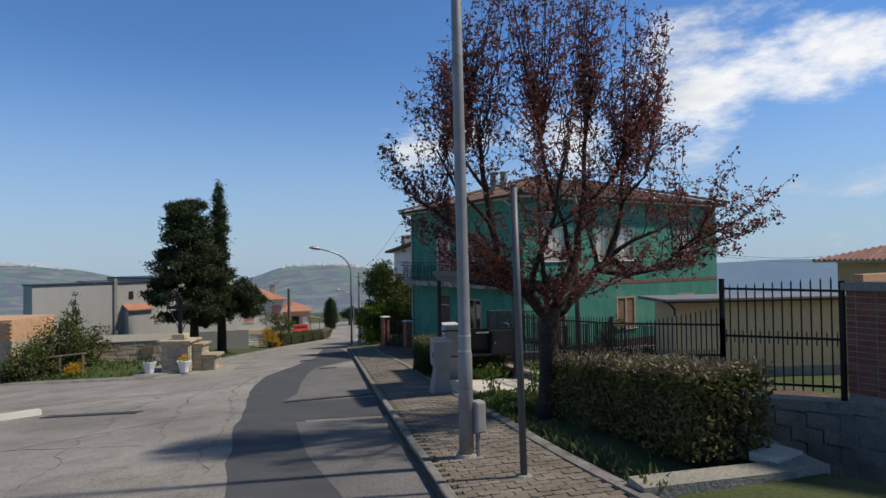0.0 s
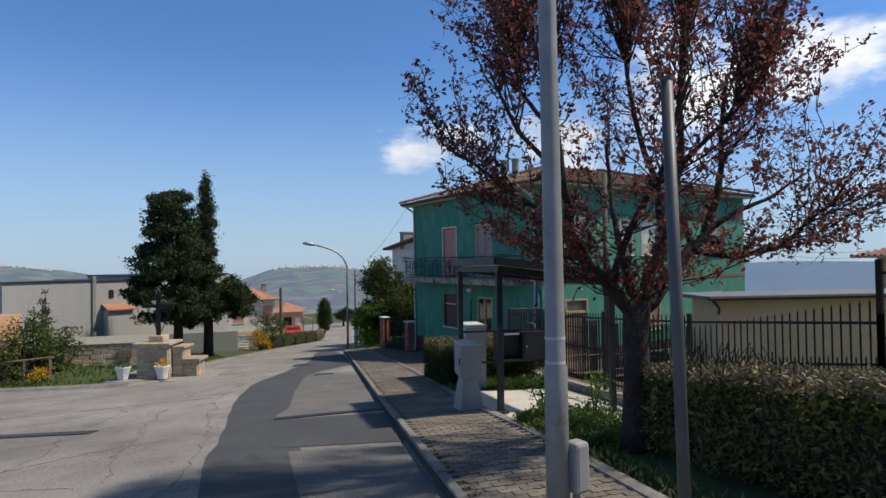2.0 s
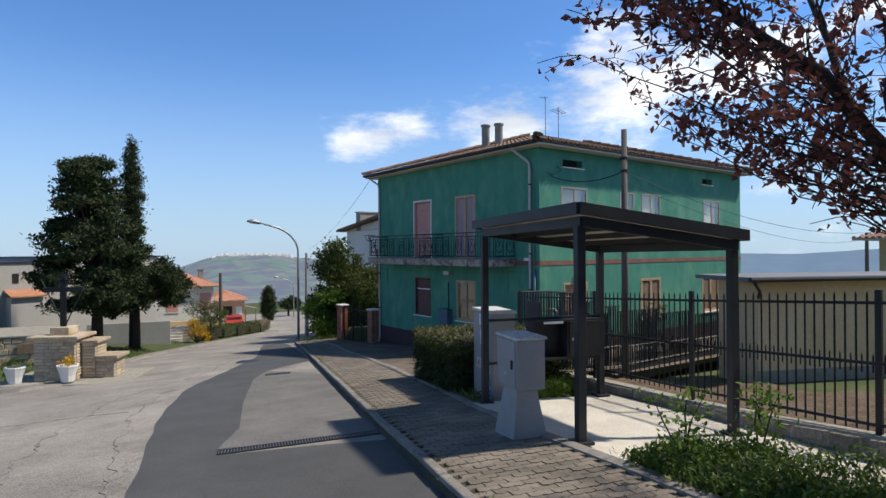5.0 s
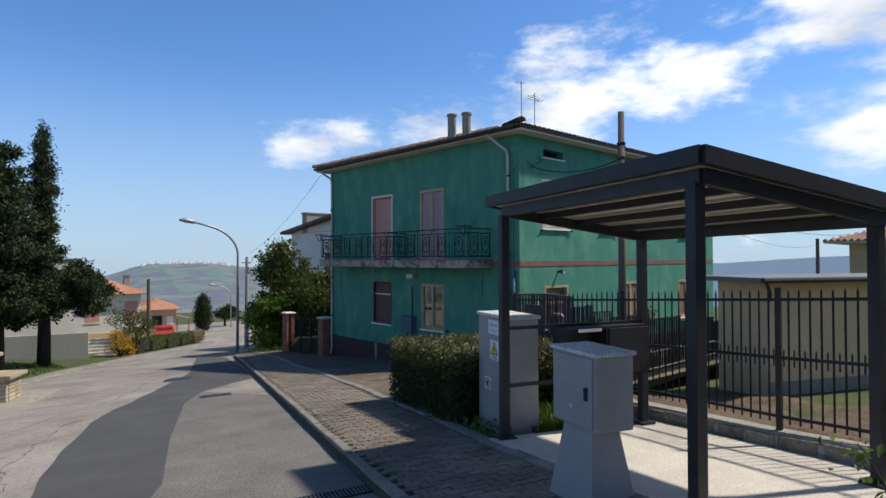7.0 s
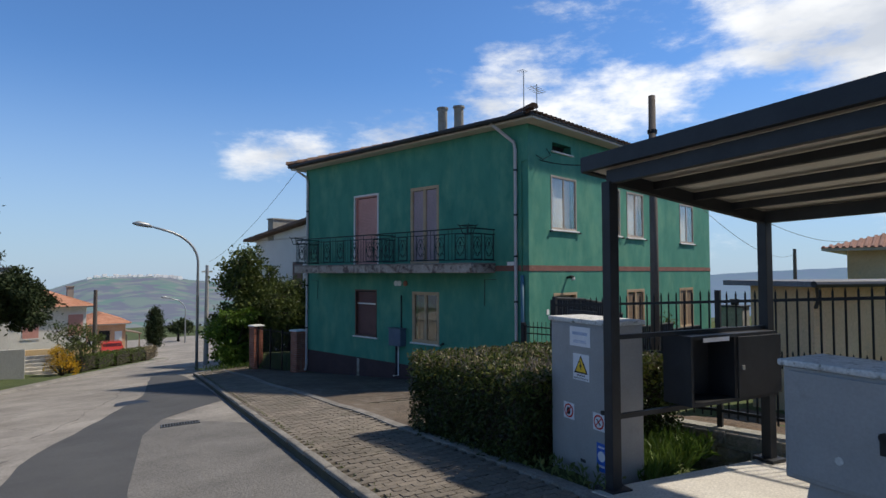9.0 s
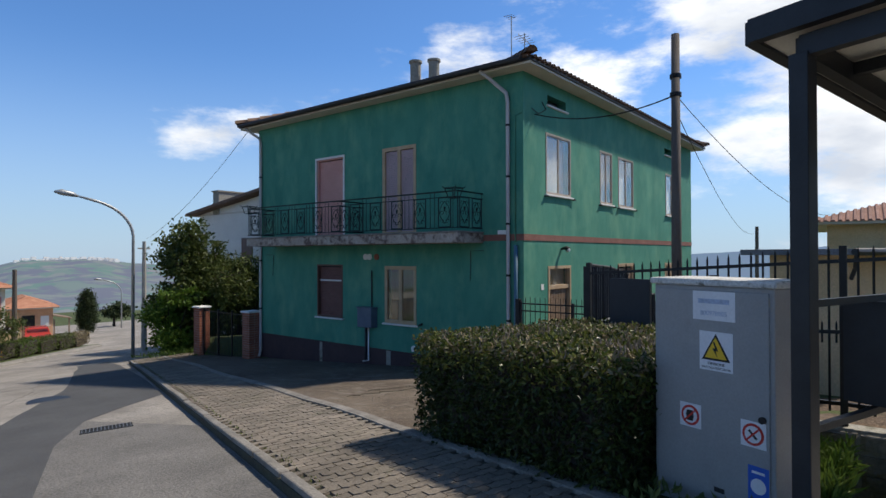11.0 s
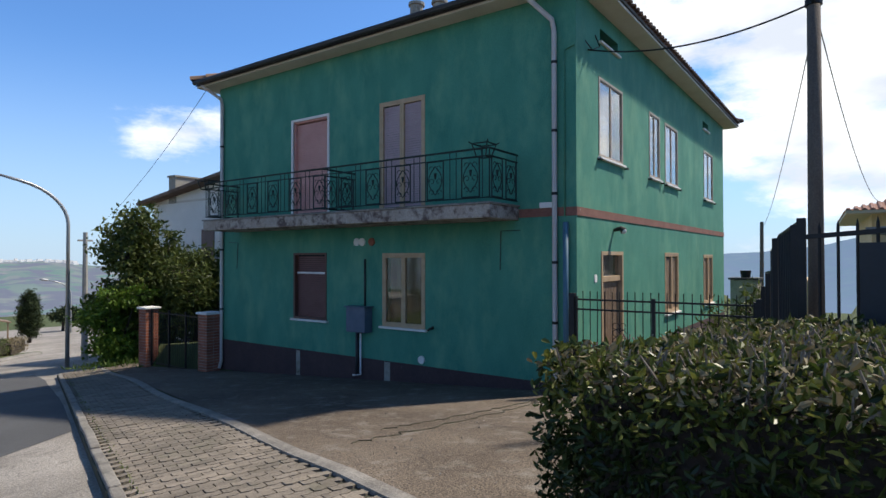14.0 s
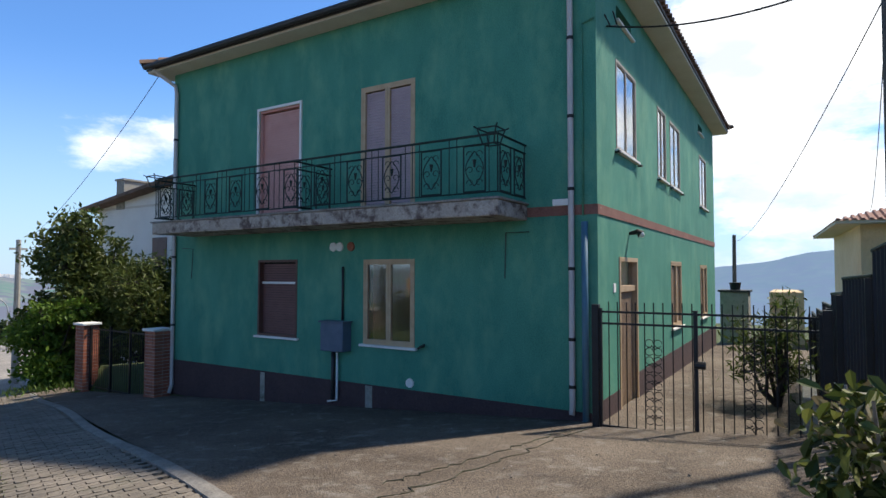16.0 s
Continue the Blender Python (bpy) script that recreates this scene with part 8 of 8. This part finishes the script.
HILL = [(-70, 0.2), (-30, 0.3), (-12, 0.35), (-6.5, 0.2), (-4.3, 0.05), (-0.9, -0.45), (2.5, -1.3), (6, -2.0), (9.4, -2.3), (11, -1.8), (12.8, -1.3), (14.3, -0.75), (15.8, -0.35), (17.5, -0.3), (19.5, -0.25), (21.5, -0.35), (23.3, -0.7), (27, -0.9), (33, -0.8)]
RIDGE = [(24, -1.4), (40, -1.2), (50, -0.9), (57, -0.6), (61.5, -0.4), (68, -0.5), (75, 0.0), (83, 0.4), (87, 0.85), (90, 1.6), (92, 1.8), (97, 1.7), (105, 1.0), (120, 0.4), (150, 0.3)]


def hill(name, prof, near, crest, base, material, label, rough):
    a0, a1 = prof[0][0], prof[-1][0]
    n_ = 260
    vs, fs = [], []
    rows = 16
    for i in range(n_ + 1):
        az = a0 + (a1 - a0) * i / n_
        el = interp(az, [p[0] for p in prof], [p[1] for p in prof])
        s_, c_ = math.sin(radians(az)), math.cos(radians(az))
        for j in range(rows + 1):
            f = j / rows
            r = near + (crest - near) * f
            zc = crest * math.tan(radians(el)) + 1
            z = base + (zc - base) * (f ** 1.15)
            z += rough * noise.fractal(Vector((s_ * r * 0.004, c_ * r * 0.004, 0)), 1.0, 2.0, 5) * math.sin(math.pi * min(1, f * 1.0)) * 1.2
            z += rough * 0.12 * noise.noise(Vector((s_ * r * 0.02, c_ * r * 0.02, 3))) * f
            vs.append((s_ * r, c_ * r, z))
    w = rows + 1
    for i in range(n_):
        for j in range(rows):
            fs.append((i * w + j, i * w + j + 1, (i + 1) * w + j + 1, (i + 1) * w + j))
    ob = tagged(new(name, from_lists(name, vs, fs, material, True)), label, "backdrop", kind="structure")
    return ob


hill("backdrop_hill", HILL, 700, 2600, -165, "hill_green_haze", "hazy green hillside with fields below a hill town", 16)
hill("backdrop_ridge", RIDGE, 1500, 3200, -170, "hill_blue_haze", "hazy blue distant mountain ridge", 22)
town_v, town_f = [], []
rt = random.Random(77)
for az0, az1, n_ in ((-9, -2.5, 60), (15.2, 22.5, 80)):
    for _ in range(n_):
        az = rt.uniform(az0, az1)
        el = interp(az, [p[0] for p in HILL], [p[1] for p in HILL])
        r = 2560
        x, y, z = math.sin(radians(az)) * r, math.cos(radians(az)) * r, r * math.tan(radians(el)) - rt.uniform(0, 9)
        s_, h_ = rt.uniform(3, 9), rt.uniform(4, 11)
        i = len(town_v)
        town_v += [(x + sx * s_, y + sy * s_, z + sz * h_) for sz in (0, 1) for sx, sy in ((-1, -1), (1, -1), (1, 1), (-1, 1))]
        town_f += [(i, i + 1, i + 5, i + 4), (i + 1, i + 2, i + 6, i + 5), (i + 2, i + 3, i + 7, i + 6), (i + 3, i, i + 4, i + 7), (i + 4, i + 5, i + 6, i + 7)]
tagged(new("far_town", from_lists("far_town", town_v, town_f, "far_walls_haze")), "tiny houses of a distant hill town, paled by a painted haze glow", "town", kind="stuff")


# ---------------------------------------------------------------- drains, kerb stones and pavers
def slot_drain(a, b, w, n_, label, z_off=0.012):
    a, b = Vector((*a, 0)), Vector((*b, 0))
    zc = lambda p: road_z(p.x, p.y)
    m = Matrix.Translation((a.x, a.y, zc(a)))
    d = b - a
    L_ = d.length
    dz = zc(b) - zc(a)
    q = thing("drain_grate", m, label, "drain")
    d.normalize()
    s_ = Vector((-d.y, d.x, 0))
    slope = Vector((d.x, d.y, dz / L_))
    dip = (zc(a + s_) - zc(a))
    bm = bmesh.new()
    for off in (-w / 2, w / 2):
        tube(bm, [s_ * off + Vector((0, 0, z_off + dip * off)), s_ * off + slope * L_ + Vector((0, 0, z_off + dip * off))], 0.012, 4)
    part("frame", bm, "gutter", q)
    # no hollow: a near-black sheet on the road paints the shade under the bars
    bm = bmesh.new()
    c = [s_ * -w / 2, s_ * w / 2, s_ * w / 2 + slope * L_, s_ * -w / 2 + slope * L_]
    bm.faces.new([bm.verts.new(p + Vector((0, 0, 0.010 + dip * (-w / 2 if k in (0, 3) else w / 2)))) for k, p in enumerate(c)])
    part("pit", bm, "dark", q, "flat near-black sheet painting the shade below the bars")
    bar = bmesh.new()
    tube(bar, [s_ * -w / 2 + Vector((0, 0, -dip * w / 2)), s_ * w / 2 + Vector((0, 0, dip * w / 2))], 0.009, 4)
    me = mesh_of("bar", bar, "post_grey")
    for i in range(n_):
        o = new("bar", me)
        o.location = slope * (L_ * (i + 0.5) / n_) + Vector((0, 0, 0.014))
        o.parent = q


slot_drain((3.88, 14.12), (6.02, 13.37), 0.22, 60, "rusty slotted drain across the street")
slot_drain((-1.1, 17.1), (0.85, 15.72), 0.3, 40, "dark slotted drain at the side street")
slot_drain((7.55, 22.55), (8.2, 22.3), 0.35, 14, "dark iron drain grate near the kerb")
solo("manhole_cover", T([(8.75, 27.6, road_z(8.75, 27.6) - 0.02), (8.75, 27.6, road_z(8.75, 27.6) + 0.012)], 0.42, 24), "steel_dark", "dark iron manhole cover in the street", "manhole cover")

kerb_run = [(kerb_x(y), y) for y in np.arange(-9, 36.2, 0.94)]
kb = strip("kerb", kerb_run, [(-0.055, -0.35), (-0.055, -0.03), (0.10, -0.03), (0.10, -0.35)], lambda x, y: g(y) + 0.0, "joint", "kerb of worn grey concrete stones", "kerb")
ks = B(-0.485, -0.05, -0.16, 0.485, 0.06, 0.012, 0.018)
kme = mesh_of("kerb_stone", ks, "kerb")
rk = random.Random(2)
for i, (a_, b_) in enumerate(zip(kerb_run, kerb_run[1:])):
    a3, b3 = Vector((*a_, g(a_[1]))), Vector((*b_, g(b_[1])))
    d_ = (b3 - a3).normalized()
    sd_ = Vector((0, 0, 1)).cross(d_).normalized()
    up_ = d_.cross(sd_)
    mid = (a3 + b3) / 2 + Vector((0.02, 0, rk.uniform(-0.012, 0.012)))
    o = new("kerb_stone", kme)
    o.matrix_world = Matrix((( d_.x, sd_.x, up_.x, mid.x), (d_.y, sd_.y, up_.y, mid.y), (d_.z, sd_.z, up_.z, mid.z), (0, 0, 0, 1))) @ Matrix.Rotation(rk.gauss(0, 0.008), 4, "Z")
    o.parent = kb
inner = [(kerb_x(y) + interp(y, [-9, 20, 35], [PAVE, 1.66, 1.25]) + 0.05 * math.sin(y * 0.9) + 0.12 * math.exp(-((y - 19.0) / 1.1) ** 2), y) for y in np.arange(-4, 35.9, 0.9)]
strip("edging", inner, [(-0.10, -0.3), (-0.09, 0.012), (-0.03, 0.022), (0.05, 0.02), (0.06, -0.3)], lambda x, y: g(y), "kerb", "thin concrete edging behind the pavement", "edging")


def paver_outline(l_, w):
    """A wavy interlocking block, long side first."""
    a, b, k = l_ / 2 - 0.006, w / 2 - 0.006, w * 0.09
    return [(-a, -b + k), (-a * 0.5, -b - k), (0, -b + k), (a * 0.5, -b - k), (a, -b + k), (a, b + k), (a * 0.5, b - k), (0, b + k), (-a * 0.5, b - k), (-a, b + k)]


PL, PW = 0.215, 0.112
bm = prism(bmesh.new(), paver_outline(PL, PW), -0.05, 0.0)
pav = mesh_of("paver", bm, "paver")
bedo = bpy.data.objects["pavement"]
rest_v, rest_f = [], []
rp_ = random.Random(5)
outline = paver_outline(PL, PW)
n_near = 0
row = 0
s_ = -6.0
while s_ < 33.0:
    base = Vector((kerb_x(5.2), 5.2, 0)) + U * s_
    width = (interp(base.y, [-9, 20, 35], [PAVE, 1.66, 1.25])) * 0.941 - 0.16
    u_ = 0.13 + (PL / 4 if row % 2 else -PL / 4)
    while u_ < width + 0.04:
        c = base + V * (u_ + PL * 0.3)
        z = g(c.y) + rp_.uniform(-0.005, 0.004)
        slope = -0.108
        tl = rp_.gauss(0, 0.012)
        if 13.6 < c.y < 17.4 and n_near < 300:
            o = new("paver", pav)
            X_ = V.copy()
            Y_ = Vector((U.x, U.y, (g(c.y + 0.2) - g(c.y - 0.2)) / 0.4 * U.y)).normalized()
            X_.z = (g(c.y + V.y * 0.1) - g(c.y - V.y * 0.1)) / 0.2
            X_.normalize()
            Z_ = X_.cross(Y_).normalized()
            o.matrix_world = Matrix(((X_.x, Y_.x, Z_.x, c.x), (X_.y, Y_.y, Z_.y, c.y), (X_.z, Y_.z, Z_.z, z), (0, 0, 0, 1))) @ Matrix.Rotation(rp_.gauss(0, 0.02), 4, "Z")
            o.parent = bedo
            n_near += 1
        else:
            i = len(rest_v)
            ca, sa = math.cos(tl), math.sin(tl)
            for lo_z in (-0.04, 0.0):
                for px_, py_ in outline:
                    q = c + V * (px_ * ca - py_ * sa) + U * (px_ * sa + py_ * ca)
                    rest_v.append((q.x, q.y, z + lo_z + (g(q.y) - g(c.y))))
            k = len(outline)
            rest_f.append(tuple(i + k + j for j in range(k)))
            rest_f += [(i + j, i + (j + 1) % k, i + k + (j + 1) % k, i + k + j) for j in range(k)]
        u_ += PL
    s_ += PW
    row += 1
o = new("pavers", from_lists("pavers", rest_v, rest_f, "paver"))
o.parent = bedo
tagged(o, "interlocking grey concrete pavers", kind="stuff")


# cracks and scattered grit on the yard
rc = random.Random(91)
for path in ([(15.2, 19.68), (14.2, 19.8), (13.1, 19.83), (12.1, 19.9), (11.3, 20.05), (10.6, 20.15)], [(14.9, 19.8), (14.2, 19.95), (13.3, 20.05), (12.6, 20.15), (11.9, 20.28), (11.3, 20.35)]):
    pts = []
    for (xa, ya), (xb, yb) in zip(path, path[1:]):
        for k in range(7):
            x, y = xa + (xb - xa) * k / 7 + rc.gauss(0, 0.02), ya + (yb - ya) * k / 7 + rc.gauss(0, 0.03)
            pts.append((x, y, yard_z(x, y) + 0.004))
    solo("yard_crack", T(pts, [rc.uniform(0.004, 0.011) for _ in pts], 5), "joint", "long dirt-filled crack across the concrete yard", "crack", kind="structure")
grit = []
while len(grit) < 300:
    x, y = rc.uniform(8.5, 15.6), rc.uniform(17.5, 29.0)
    if x > kerb_x(y) + PAVE + 0.2 and (rc.random() < 0.35 or x > 14.0 or abs(y - 19.9) < 0.5):
        grit.append(Vector((x, y, yard_z(x, y) + 0.016)))
vs, fs = leaves(grit, 0.026, rc, 0.95, 1.3)
tagged(new("grit", from_lists("grit", vs, fs, "kerb")), "small pale stones and dry leaves scattered on the yard", "debris", kind="stuff")
# old cracks and seams in the street beside the dark strip
for off, y0, y1, seed in ((0.35, 8.0, 22.0, 1), (1.3, 11.0, 24.0, 2), (2.6, 9.0, 19.0, 3), (0.8, 24.0, 33.0, 4)):
    rk = random.Random(seed)
    pts, w = [], 0.0
    for y in np.arange(y0, y1, 0.12):
        w = 0.93 * w + rk.gauss(0, 0.045)
        x = interp(y, EDGE_Y, EDGE_L) - off + w
        pts.append((x, y, road_z(x, y) + 0.001))
    solo("road_crack", T(pts, [rk.uniform(0.002, 0.007) for _ in pts], 4), "asphalt_new", "long wandering crack in the worn asphalt", "crack", kind="structure")
for x0, y0, x1, y1, seed in ((-3.0, 12.2, 1.9, 13.6, 5), (-2.2, 20.3, 3.6, 19.2, 6), (-4.5, 15.0, 0.6, 11.0, 7)):
    rk = random.Random(seed)
    pts, w = [], 0.0
    for f in np.linspace(0, 1, 44):
        w = 0.9 * w + rk.gauss(0, 0.05)
        x, y = x0 + (x1 - x0) * f, y0 + (y1 - y0) * f + w
        pts.append((x, y, road_z(x, y) + 0.001))
    solo("road_crack", T(pts, [rk.uniform(0.002, 0.006) for _ in pts], 4), "asphalt_new", "cross crack in the worn asphalt", "crack", kind="structure")
